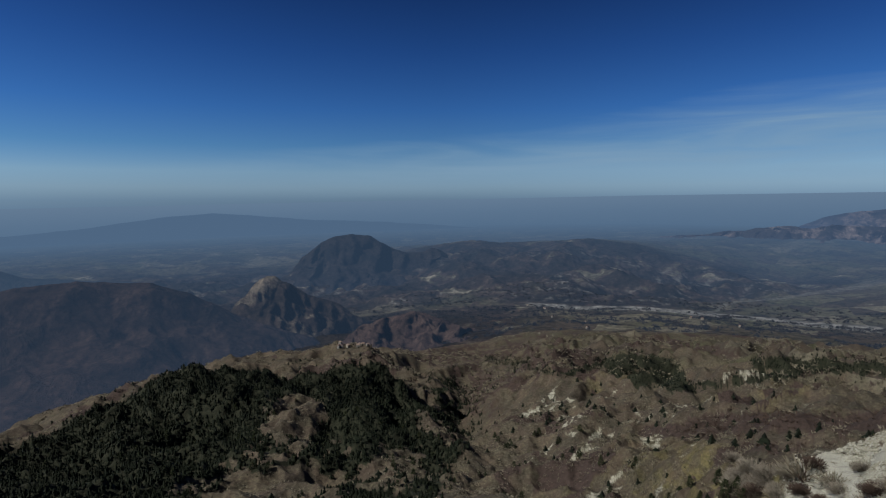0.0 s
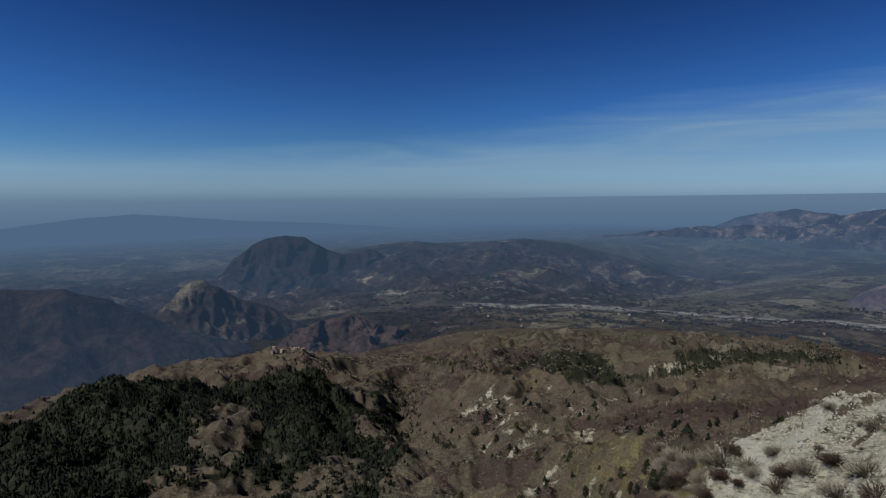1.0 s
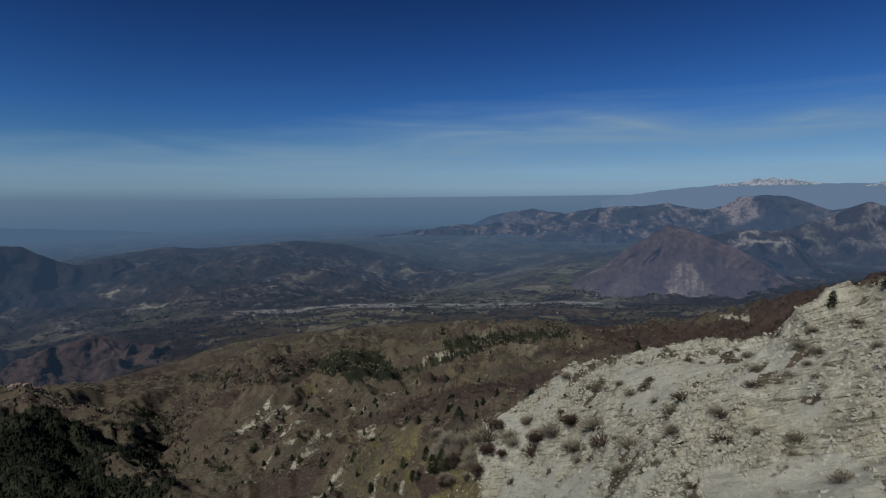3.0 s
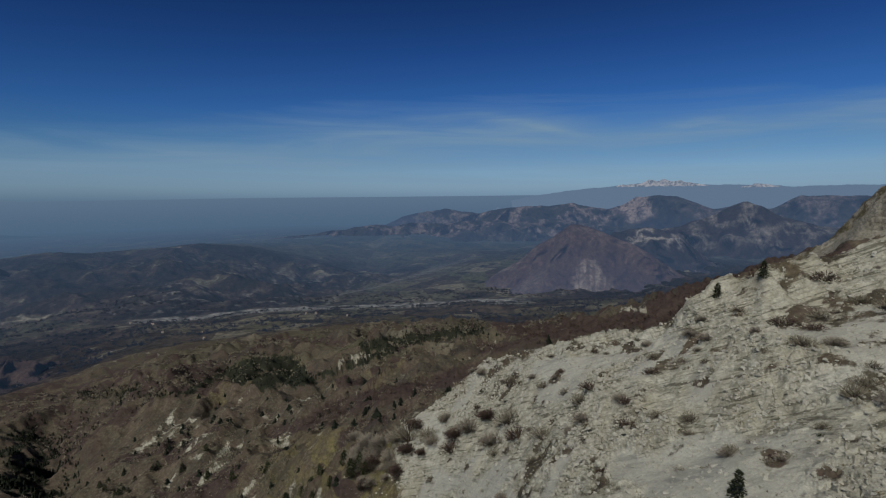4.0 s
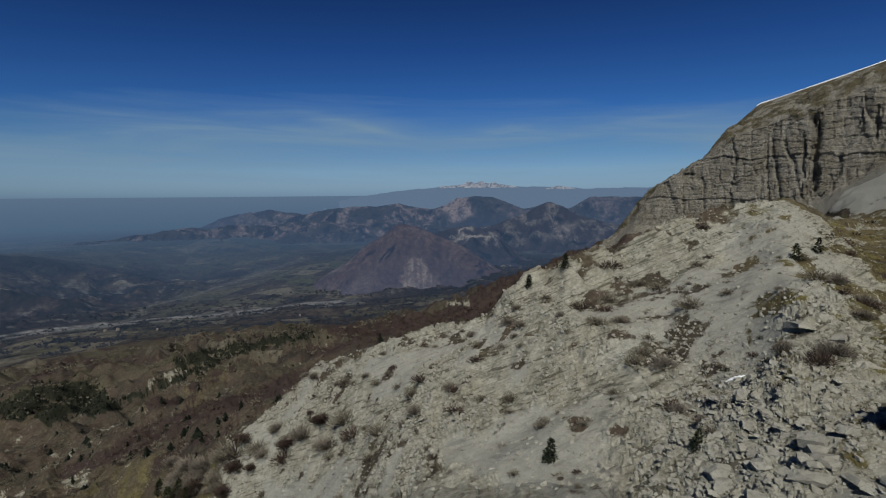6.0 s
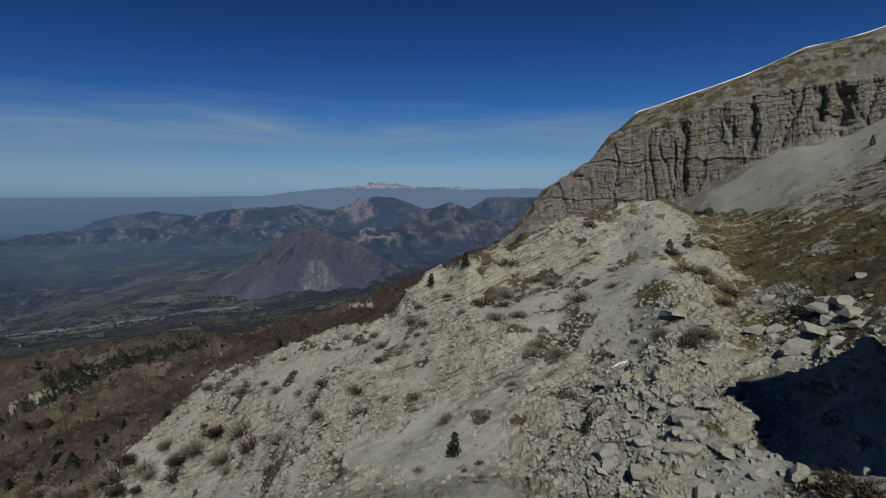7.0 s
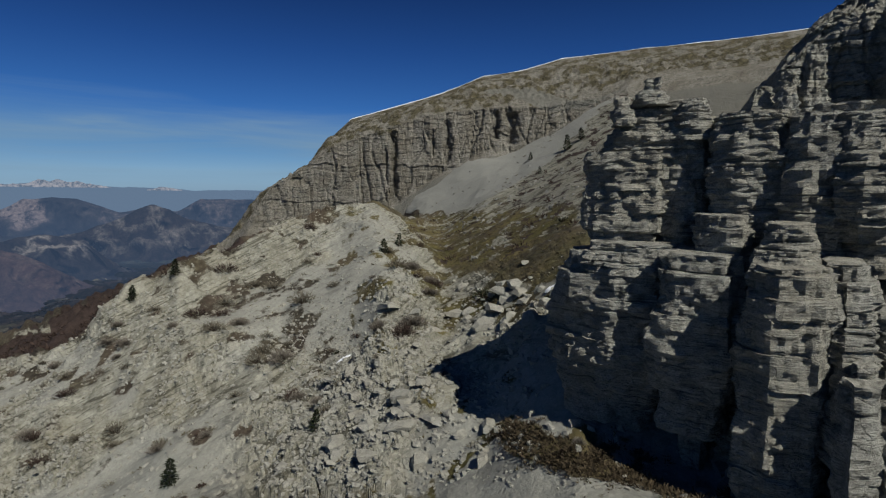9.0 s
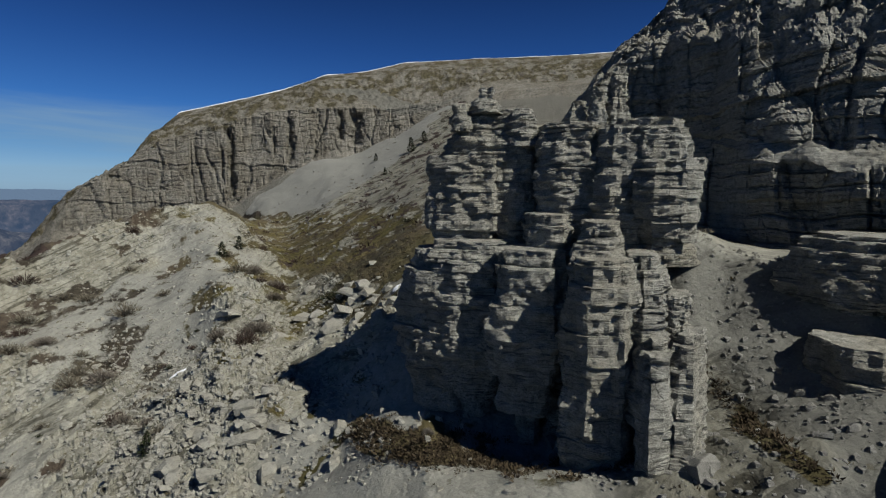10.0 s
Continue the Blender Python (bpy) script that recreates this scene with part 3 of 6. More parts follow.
loose = step(fbm(G / 26.0 + 11, 3), -0.02, 0.16) * (1 - step(GA, 72, 78) * (1 - step(GA, 90, 95)) * (1 - step(GS, 1.9, 2.15)))
loose = np.maximum(loose, step(np.exp(-((GA - 83.0) / 3.4) ** 2 - ((GE0 + 12.6) / 3.0) ** 2) + 0.3 * fbm(G / 8.0, 3), 0.25, 0.45)) * (1 - wild)
knobs = np.exp(-((GA - 91.5) / 3.2) ** 2 - ((GE0 + 10.2) / 2.2) ** 2) + np.exp(-((GA - 88.6) / 2.2) ** 2 - ((GE0 + 3.4) / 1.6) ** 2)
bedrock = np.exp(-((GA - 66.0) / 16.0) ** 4 - ((GE0 + 17.5) / 7.0) ** 4) * step(fbm(G / 13.0 + 31, 3), -0.22, 0.1)
outcrop = np.maximum(outcrop * (1 - loose), np.clip(np.maximum(step(knobs, 0.25, 0.6), 0.9 * bedrock), 0, 1) * (1 - wild) * (1 - 0.8 * loose))
hump = (1 - wild) * (2.4 * fbm(G / 27.0, 3) + 0.9 * (1 - 0.8 * loose) * (ridged(G / 13.0 + 4, 3) - 0.8) + 0.10 * (1 - 0.6 * loose) * fbm(G / 1.6, 3))
f1, gap, rid = cells(G + 0.6 * fbm(G / 2.0, 2)[..., None], 2.3, 1)
hump += outcrop * (1.15 * (rid - 0.3) * step(gap, 0.02, 0.12) + 0.7 * ridged(G / 6.0, 3))
f1, gap, rid = cells(G + 0.3 * fbm(G / 1.0, 2)[..., None], 0.95, 2)
hump += (0.04 * (1 - loose) + 0.96 * outcrop) * (1 - wild) * 0.6 * (rid - 0.4) * step(gap, 0.02, 0.16)
hump *= step(GS, 0.5, 1.0) * (1 - 0.6 * step(GA, 94, 98) * step(GS, 2.5, 2.8))
G[..., 2] += relief + hump + (1 - wild) * 2.6 * knobs + 1.5 * (ridged(G / 8.0 + 21, 3) - 0.7) * onspur * step(GS, 2.6, 2.9) * (1 - step(GS, 3.0, 3.12)) * step(GA, 40, 46) * (1 - step(GA, 84, 90))
G[..., 2] -= wild * 0.032 * GR * np.exp(-((GA - 3.0 + 1.2 * fbm(G / 90.0 + 1, 2)) / 2.4) ** 2) * step(GS, 1.8, 2.6) * (1 - step(GS, 4.6, 5.0))   # the gully
ledge = 0.85
lv = (0.9 * G[..., 2] + 0.36 * G[..., 1] * step(GA, 58, 66) * (1 - step(GA, 84, 90))) / ledge + 0.9 * fbm(G / 9.0 + 2, 3)     # the beds dip with the crest
fr = lv - np.floor(lv)
G[..., 2] += outcrop * step(GS, 0.8, 1.1) * 0.8 * ledge * (step(fr, 0.55, 0.95) - fr)
FLAT = (outcrop + 0.3 * (1 - wild)) > 0.3


patch = fbm(G / 14.0 + 3.1, 4)
patch_big = fbm(G / 70.0 + 8.7, 4)
rocky = np.where(GA < 97, step(GA + 2.2 * patch, 32.5, 36.5), 1.0) * (1 - step(GS + 0.06 * patch, 2.95, 3.1)) * 1.0
patch_fine = fbm(G / 5.0 + 6.1, 4)
rocky = np.maximum(rocky * (0.92 - 0.42 * step(patch + 0.35 * patch_fine, 0.34, 0.5) * (1 - 0.8 * outcrop) - 0.28 * step(patch_fine + 0.4 * patch, 0.30, 0.5)), 0)
scars = step(ridged(G / np.array([38.0, 38.0, 60.0]) + 2, 4), 1.25, 1.6) * step(GA, 2, 12) * (1 - step(GS, 3.9, 4.4))
rocky = np.maximum(rocky, (0.60 + 0.4 * patch_fine) * scars * wild)
patch_small = fbm(G / 4.0 + 1.7, 4)
meadow = step(GA + 1.5 * patch, 92, 96) * (1 - step(GA, 108, 112)) * step(GS + 0.1 * patch, 2.45, 2.7) * (1 - step(GS + 0.12 * patch, 3.15, 3.5))
rocky = rocky * (1 - meadow * step(patch + 1.0 * patch_small, 0.04, 0.4))
rocky = np.maximum(rocky, step(GA, 94, 98) * step(GS + 0.1 * patch, 3.2, 3.5) * 0.85)
GE = np.degrees(np.arctan2(G[..., 2], GR))


def stroke(way, width, lively=1.0):
    """Where the ground lies along a line of (azimuth, elevation) points; width: half of it, in degrees of elevation."""
    u, v = GA * 0.75 + 0.5 * lively * patch, GE + 0.45 * lively * patch_fine + 0.35 * lively * patch
    best = np.full(GA.shape, 99.0)
    for (a0, e0), (a1, e1) in zip(way, way[1:]):
        du, dv = (a1 - a0) * 0.75, e1 - e0
        k = np.clip(((u - a0 * 0.75) * du + (v - e0) * dv) / (du * du + dv * dv), 0, 1)
        best = np.minimum(best, np.hypot(u - a0 * 0.75 - k * du, v - e0 - k * dv))
    return 1 - step(best / width, 0.6, 1.2)


off_spur = step(GS, 1.2, 1.4) * wild
band = np.maximum.reduce([stroke([(21.5, -22.9), (25.5, -22.2), (30, -21.0), (35.5, -19.8), (42.7, -18.2)], 0.75), stroke([(26, -21.4), (32.3, -19.9), (37, -19.1), (43.8, -17.3)], 0.7),
                          stroke([(29, -23.2), (34.4, -22.0), (38.2, -20.5)], 0.45), stroke([(46, -13.2), (49, -13.4), (52.2, -13.1), (58, -12.6), (63, -11.0), (69, -8.0)], 0.9), stroke([(44, -15.6), (48, -15.0), (53, -14.4)], 0.45),
                          0.8 * stroke([(13, -15.4), (16.5, -16.8), (15, -18.0)], 0.5), 0.7 * stroke([(20, -13.6), (26, -14.2), (29, -14.6)], 0.35)]) * off_spur
scrub = np.maximum(band, step(patch_big + 0.35 * patch + 0.1 * step(GA, 40, 55) + 0.45 * step(GA, 50, 62), 0.25, 0.45) * step(GS, 2.95, 3.2) * (1 - step(GA, 84, 90)))
pines_mask = np.maximum.reduce([stroke([(30.9, -15.1), (35.4, -14.5), (43, -13.6)], 0.55), stroke([(18.4, -17.2), (20, -16.0), (23.2, -16.2), (24.2, -17.2), (20.5, -17.9)], 0.75), stroke([(13.0, -18.0), (17, -16.6), (19.6, -15.5), (22, -15.6)], 0.25),
                               stroke([(23.6, -18.4), (27.6, -17.5), (31.4, -16.3), (34.2, -15.4)], 0.33), 0.5 * stroke([(5, -16.8), (9, -17.2), (12, -17.9)], 0.4)]) * off_spur
bare_ground = np.maximum.reduce([stroke([(8.3, -22.6), (9.7, -21.9), (10.8, -21.3)], 0.30), stroke([(11.6, -23.6), (12.5, -22.9), (13.3, -22.0)], 0.35), stroke([(14, -26.0), (15.0, -25.2), (16.2, -24.8)], 0.35), stroke([(16.0, -24.2), (17.2, -23.0)], 0.3),
                                stroke([(21.2, -23.6), (22.6, -23.0)], 0.3), stroke([(18.2, -27.6), (19.8, -26.6)], 0.35), stroke([(28.6, -16.4), (30.6, -15.9), (31.6, -15.9)], 0.28), 0.62 * stroke([(5, -14.2), (8, -13.7), (11.5, -13.7)], 0.8) * step(ridged(G / np.array([22.0, 22.0, 60.0]), 3), 0.6, 1.1),
                                0.9 * stroke([(44.6, -14.8), (44.3, -16.3), (42.5, -18.3)], 0.10), 1.1 * stroke([(58.1, -10.9), (60.2, -10.700000000000001)], 0.28)]) * off_spur
strip = stroke([(139.0, -16.3), (141.5, -18.6), (144.0, -20.6), (147, -22.5), (150.5, -24.0)], 0.9)
hollow = stroke([(105.5, -24.6), (109, -25.6), (114, -26.2), (121, -26.8), (130, -27.2), (138, -26.8)], 1.9, 2.0) * step(GS, 0.9, 1.0)
rocky = rocky * (1 - 0.9 * strip * step(patch_small, -0.5, 0.0)) * (1 - 0.8 * hollow * step(patch + patch_small, -0.3, 0.2))
rocky = rocky * (1 - 0.9 * step(np.exp(-((GA - 79.7) / 2.3) ** 2 - ((GE + 15.2) / 0.95) ** 2) + 0.5 * patch_fine, 0.3, 0.55) * (1 - wild))
upper_spur = np.exp(-((GA - 80.0) / 14.0) ** 4 - ((GE + 8.0) / 6.0) ** 4) * (1 - wild)
rocky = rocky * (1 - 0.55 * upper_spur * step(patch + 0.7 * patch_fine, 0.02, 0.3)) * (1 - 0.25 * (1 - wild) * step(patch_small + patch_fine, 0.3, 0.6) * step(GA, 40, 46) * (1 - step(GA, 95, 99)))
rocky = np.maximum(rocky, bare_ground * (0.66 + 0.45 * patch_fine))
scrub = np.maximum(scrub, off_spur * 0.9 * step(patch + 0.5 * patch_fine, -0.25, 0.15) * np.clip(stroke([(0, -14.5), (2, -17), (4, -20.5)], 1.8) + stroke([(4, -15.6), (9, -15.6), (13, -16.8)], 1.0) + stroke([(5, -19.2), (9, -18.8)], 0.9), 0, 1))
scrub = scrub * (1 - bare_ground)
glade = np.exp(-((GA + 15.5) / 3.6) ** 2 - ((GE + 21.8) / 2.4) ** 2) + np.exp(-((GA + 19.0) / 7.5) ** 2 - ((GE + 28.0) / 2.6) ** 2) + 0.7 * np.exp(-((GA + 5.0) / 4.0) ** 2 - ((GE + 27.5) / 2.5) ** 2)
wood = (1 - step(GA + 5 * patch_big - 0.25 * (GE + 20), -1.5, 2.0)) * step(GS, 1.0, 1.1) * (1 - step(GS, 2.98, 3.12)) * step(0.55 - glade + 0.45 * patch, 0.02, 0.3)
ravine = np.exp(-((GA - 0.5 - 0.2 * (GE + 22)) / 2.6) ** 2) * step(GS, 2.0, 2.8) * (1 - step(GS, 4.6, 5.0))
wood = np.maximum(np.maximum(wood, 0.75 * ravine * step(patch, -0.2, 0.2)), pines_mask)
lush = np.maximum(0.55 * step(GA + 3 * patch, 16, 27) * (1 - step(GA, 36, 40)) * (1 - step(GS, 2.6, 3.0)) * (0.3 + step(patch_fine, -0.1, 0.3)) + 0.35 * wild * step(patch_big + 0.5 * patch, 0.0, 0.4) * step(GA, 8, 16) * (1 - step(GS, 4.0, 4.8)), (0.85 + 0.6 * patch_fine) * step(GA, 84, 90) * (1 - wild))
rocky = np.maximum(rocky, 0.95 * step(GA, 116, 120) * step(GS, 2.0, 2.2))
zone = step(GA, 93, 96) * (1 - step(GA, 116, 120)) * step(GS, 3.15, 3.4)
rocky = rocky * (1 - zone * 0.45 * step(patch_fine + 0.6 * patch, -0.1, 0.3))
scrub = np.maximum(scrub, 0.9 * step(patch_big + 0.6 * patch, 0.12, 0.32) * wild * step(GS, 1.2, 1.5) * (1 - step(GS, 3.0, 3.2)) * step(GA, -2, 4) * (1 - step(GA, 40, 44)))
low_edge = np.interp(GA, [90, 92, 97.4, 101, 104.3, 107.9, 110.3, 113.8, 116, 118], [-0.6, -0.9, -2.1, -0.4, 1.7, 4.0, 6.4, 9.6, 11.6, 13.5])
chute = step(GA, 90.5, 92) * (1 - step(GA + 1.5 * patch, 114.5, 116.5)) * step(GE - low_edge + 0.9 * patch, -0.2, 0.5) * step(GS, 2.9, 3.1)
rocky = np.maximum(rocky * (1 - chute), 0.97 * chute)
lawn = stroke([(93, -3.0), (96.5, -2.6), (100, -2.4), (104, -2.0), (109.5, -1.6)], 1.3) + stroke([(94.5, -5.2), (99, -5.6), (104, -4.8), (106, -3.6)], 1.7)
lawn = np.clip(lawn, 0, 1) * step(GS, 2.9, 3.05)
rocky = np.maximum(rocky, 0.6 * lawn)
rocky = rocky * (1 - lawn * step(patch_fine + 0.9 * patch_small, -0.28, 0.1))
lush = np.maximum(lush, lawn * (0.8 + 1.2 * patch_fine + 0.9 * patch_small))
scrub = np.maximum(scrub, 0.7 * lawn * step(patch_fine - 0.5 * patch_small, 0.25, 0.42))
rubble = step(GA, 102, 105) * (1 - step(GA, 121, 124)) * step(GS, 3.05, 3.3) * (1 - chute) * (1 - lawn)
rocky = np.maximum(rocky, rubble * (0.62 + 0.5 * patch_fine + 0.35 * patch))
loose = np.maximum(loose, 1.6 * chute)
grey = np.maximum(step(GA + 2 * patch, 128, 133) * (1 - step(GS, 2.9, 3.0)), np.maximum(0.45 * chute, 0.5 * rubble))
scrub = np.maximum(scrub, rubble * 0.8 * step(patch_fine + 0.6 * patch_small, 0.15, 0.4))
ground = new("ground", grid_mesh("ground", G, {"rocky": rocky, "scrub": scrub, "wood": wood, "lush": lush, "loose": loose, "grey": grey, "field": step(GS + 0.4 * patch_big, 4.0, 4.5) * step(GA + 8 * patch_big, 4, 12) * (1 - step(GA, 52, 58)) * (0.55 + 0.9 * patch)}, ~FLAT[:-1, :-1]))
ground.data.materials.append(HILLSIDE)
tagged(ground, "pale limestone scree and dry brown grass on a mountainside", "ground", kind="structure")

VAZ = np.concatenate([np.arange(-180, -44, 6.0), np.arange(-44, 90, 0.2), np.arange(90, 180.1, 6.0)])
RIVER = [(-180, 1700, -10), (-40, 1700, -12.5), (-10, 1700, -12.2), (0, 1700, -11.4), (9.5, 1700, -10.9), (14, 1700, -11.1), (21, 1700, -10.8), (27, 1700, -10.9), (35, 1700, -11.0), (43, 1700, -10.6), (51, 1700, -10.3), (60, 1700, -9.6), (70, 1700, -8.4), (80, 1700, -7), (180, 1700, -7)]
FOOTHILL = [(-180, 2150, -8), (-40, 2150, -10), (-10, 2150, -9.6), (0, 2150, -9.0), (4, 2150, -7.9), (10, 2150, -7.6), (18, 2150, -7.6), (22, 2150, -8.4), (27, 2150, -9.3), (33, 2150, -9.0), (36, 2150, -8.9), (40, 2150, -8.4), (45, 2150, -8.2), (60, 2150, -7.8), (80, 2150, -7.5), (180, 2150, -7)]
HILLS = [(-180, 2700, -5), (-40, 2700, -7.0), (-20, 2700, -7.2), (-8, 2700, -6.4), (-3, 2700, -5.2), (3, 2700, -4.3), (7, 2700, -4.6), (11, 2700, -4.3), (15.5, 2700, -4.05), (19, 2700, -4.5), (21.5, 2700, -5.0), (24, 2700, -5.7), (27, 2700, -6.3), (30, 2700, -7.2), (34, 2700, -7.4), (39, 2700, -6.9), (43, 2700, -6.1), (48, 2700, -5.8), (60, 2700, -6.0), (80, 2700, -6), (180, 2700, -5)]
PLAIN = [(-180, 3500, -3.4), (-40, 3500, -4.9), (-5, 3500, -4.7), (5, 3500, -4.6), (16, 3500, -4.2), (22, 3500, -4.0), (28, 3500, -3.7), (36, 3500, -3.65), (42, 3500, -4.1), (48, 3500, -4.2), (60, 3500, -4.8), (180, 3500, -4.6)]
# the sheet's rim climbs to the skyline as nothing but emitted haze
HAZE = [(-180, 4900, 0.2), (-40, 4900, -0.5), (-20, 4900, -0.2), (0, 4900, 0.1), (20, 4900, 0.4), (60, 4900, 0.6), (180, 4900, 0.6)]
FAR_PLAIN = [(-180, 4740, -2.4), (-40, 4740, -3.4), (-20, 4740, -3.0), (0, 4740, -2.6), (20, 4740, -2.4), (60, 4740, -2.6), (180, 4740, -2.4)]
start = [(a, r * 0.97, e - 0.25) for a, r, e in BEHIND]
V, VR, VS = rails_grid(VAZ, [start, RIVER, FOOTHILL, HILLS, PLAIN, FAR_PLAIN, HAZE], [45, 60, 60, 30, 16, 12])
VA = np.broadcast_to(VAZ[None, :], VR.shape)
plainland = step(VA - 7.0 * (VS - 1.0), 21, 27) * step(VS, 1.0, 1.15) * (1 - step(VS, 2.7, 3.2)) * (1 - step(VA, 47, 52))
lift = (0.55 + 0.45 * step(VS, 1.1, 1.5)) * step(VS, 0.05, 0.3) * (1 - 0.97 * step(VS, 0.7, 0.93) * (1 - step(VS, 1.06, 1.3))) * (1 - 0.75 * step(VS, 2.5, 2.95)) * (1 - step(VS, 3.5, 4.2)) * (1 - 0.85 * plainland)
V[..., 2] += lift * (0.012 * VR * (ridged(V / 330.0, 5) - 0.75) + 0.004 * VR * (ridged(V / 110.0 + 2, 4) - 0.7))
VE = np.degrees(np.arctan2(V[..., 2], VR))
braid = fbm(np.stack([VA / 5.0, VS * 0, VS * 0], -1), 3)
stream = np.abs(VE + np.interp(VA, [9, 14, 21, 27, 35, 43, 52], [10.85, 11.1, 10.8, 10.95, 11.0, 10.6, 10.3]) - 0.10 * braid) / (0.12 + 0.13 * (1 + fbm(np.stack([VA / 3.0, VS * 0, VS * 0 + 3], -1), 2)))
near_river = step(VS, 0.7, 0.8) * (1 - step(VS, 1.2, 1.4))
river = (1 - step(stream, 0.55, 1.0)) * near_river * step(VA, 8, 11) * (1 - step(VA, 46, 50)) * step(fbm(V / np.array([120, 120, 9e9]) + 4, 3), -0.5, -0.2)
second = np.abs(VE + np.interp(VA, [9, 20, 31, 43, 52], [11.3, 11.3, 11.35, 10.9, 10.6]) - 0.12 * fbm(np.stack([VA / 4.0, VS * 0, VS * 0 + 9], -1), 3)) / 0.09
river = np.maximum(river, 0.8 * (1 - step(second, 0.5, 1.0)) * near_river * step(VA, 24, 27) * (1 - step(VA, 46, 50)))
course = np.interp(VE, [-11, -9.9, -8.7, -7.0, -5.9, -5.2], [26.5, 27.6, 33.3, 39.2, 42.8, 46.5])
trib = np.abs(VA - course - 0.9 * fbm(V / 160.0, 3)) / (0.35 + 0.5 * (VS - 1))
river = np.maximum(river, 0.4 * (1 - step(trib, 0.3, 0.8)) * step(VS, 1.0, 1.06) * (1 - step(VS, 2.9, 3.2)))
shine = (1 - step(np.abs(VE + 3.72 + 0.05 * braid), 0.03, 0.10)) * step(VA, 17, 19) * (1 - step(VA, 25, 27)) * step(VS, 2.9, 3.1)
scarp = 0.6 * step(ridged(V / np.array([70.0, 70.0, 120.0]) + 5, 3), 1.05, 1.45) * step(VS, 1.05, 1.2) * (1 - step(VS, 2.3, 2.8)) * (1 - plainland) * step(fbm(V / 260.0 + 3, 2), 0.0, 0.25)
field = (step(VS, 0.02, 0.12) * (1 - step(VS, 0.88, 0.95)) * step(VA, 6, 14) + 1.1 * plainland + 0.6 * step(VS, 0.95, 1.05) * (1 - step(VS, 1.35, 1.6)) * (1 - step(VA, 8, 12)) * step(fbm(V / 300.0 + 6, 2), -0.15, 0.2) + 0.8 * step(VS, 2.9, 3.3)) * 0.85
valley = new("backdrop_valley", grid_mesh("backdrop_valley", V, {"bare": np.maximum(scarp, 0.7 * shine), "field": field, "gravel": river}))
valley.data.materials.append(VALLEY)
tagged(valley, "hazy blue valley with woods, fields and wooded foothills", "valley", kind="structure")


# ---- far hills ----
def hill(name, label, crest, base, mat, depth=0.25, rough=0.03, size=120.0, rows=(40, 14), step_az=0.2, bare=None, smooth=5, steep=0.35, spurs=0.0, spur_az=3.0, extra_haze=0.0, lost=None):
    """A hill by its crest [(azimuth, distance, elevation)] and the elevation at which its foot goes under."""
    c = np.array(crest, dtype=float)
    az = np.arange(c[0, 0], c[-1, 0] + 1e-6, step_az)
    foot = [(a, r * (1 - depth), base) for a, r, e in crest]
    knee = [(a, r * (1 - depth * steep), base + (e - base) * 0.55) for a, r, e in crest]
    back = [(a, r * (1 + depth * 0.6), base) for a, r, e in crest]
    P, R, S = rails_grid(az, [foot, knee, crest, back], [rows[0] // 2, rows[0] // 2, rows[1]], smooth)
    body = step(S, 0.0, 0.6)
    rg = ridged(P / size, 5)
    P[..., 2] += body * R * rough * (rg - 0.6) * (1 - 0.72 * step(S, 1.6, 2.0))
    if spurs:
        A = np.broadcast_to(az[None, :], R.shape)
        wave = ridged(np.stack([A / spur_az + 0.5 * fbm(P / size, 3), 0.35 * S, S * 0], -1), 4)
        P[..., :2] *= (1 - spurs * body * (wave - 0.6) * (1 - step(S, 1.7, 2.1)))[..., None]
    P[..., :2] *= (1 + 0.5 * rough * body * fbm(P / (size * 0.4) + 4, 4) * (1 - step(S, 1.7, 2.0)))[..., None]
    attrs = {"bare": bare(np.broadcast_to(az[None, :], R.shape), S, P) if bare else np.zeros(R.shape)}
    # further share of emitted haze at the foot and at a lost end
    attrs["extra_haze"] = extra_haze * (1 - step(S + 0.25 * fbm(P / size, 3), 0.5, 1.7))
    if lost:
        attrs["extra_haze"] = np.maximum(attrs["extra_haze"], 0.9 * (1 - step(np.broadcast_to(az[None, :], R.shape) + 2 * fbm(P / size, 2), *lost)))
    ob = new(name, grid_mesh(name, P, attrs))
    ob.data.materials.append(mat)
    return tagged(ob, label, "hill", kind="structure")


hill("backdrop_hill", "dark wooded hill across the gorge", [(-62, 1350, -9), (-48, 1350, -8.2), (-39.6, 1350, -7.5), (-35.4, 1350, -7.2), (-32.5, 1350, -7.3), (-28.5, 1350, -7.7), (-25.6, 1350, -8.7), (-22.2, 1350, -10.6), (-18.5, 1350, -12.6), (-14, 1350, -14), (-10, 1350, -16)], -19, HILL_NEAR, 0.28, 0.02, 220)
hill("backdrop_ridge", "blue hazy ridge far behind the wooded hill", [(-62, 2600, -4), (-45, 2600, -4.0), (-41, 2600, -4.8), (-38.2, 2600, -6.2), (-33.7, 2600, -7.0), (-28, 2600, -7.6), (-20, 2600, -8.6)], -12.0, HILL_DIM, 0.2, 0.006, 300)
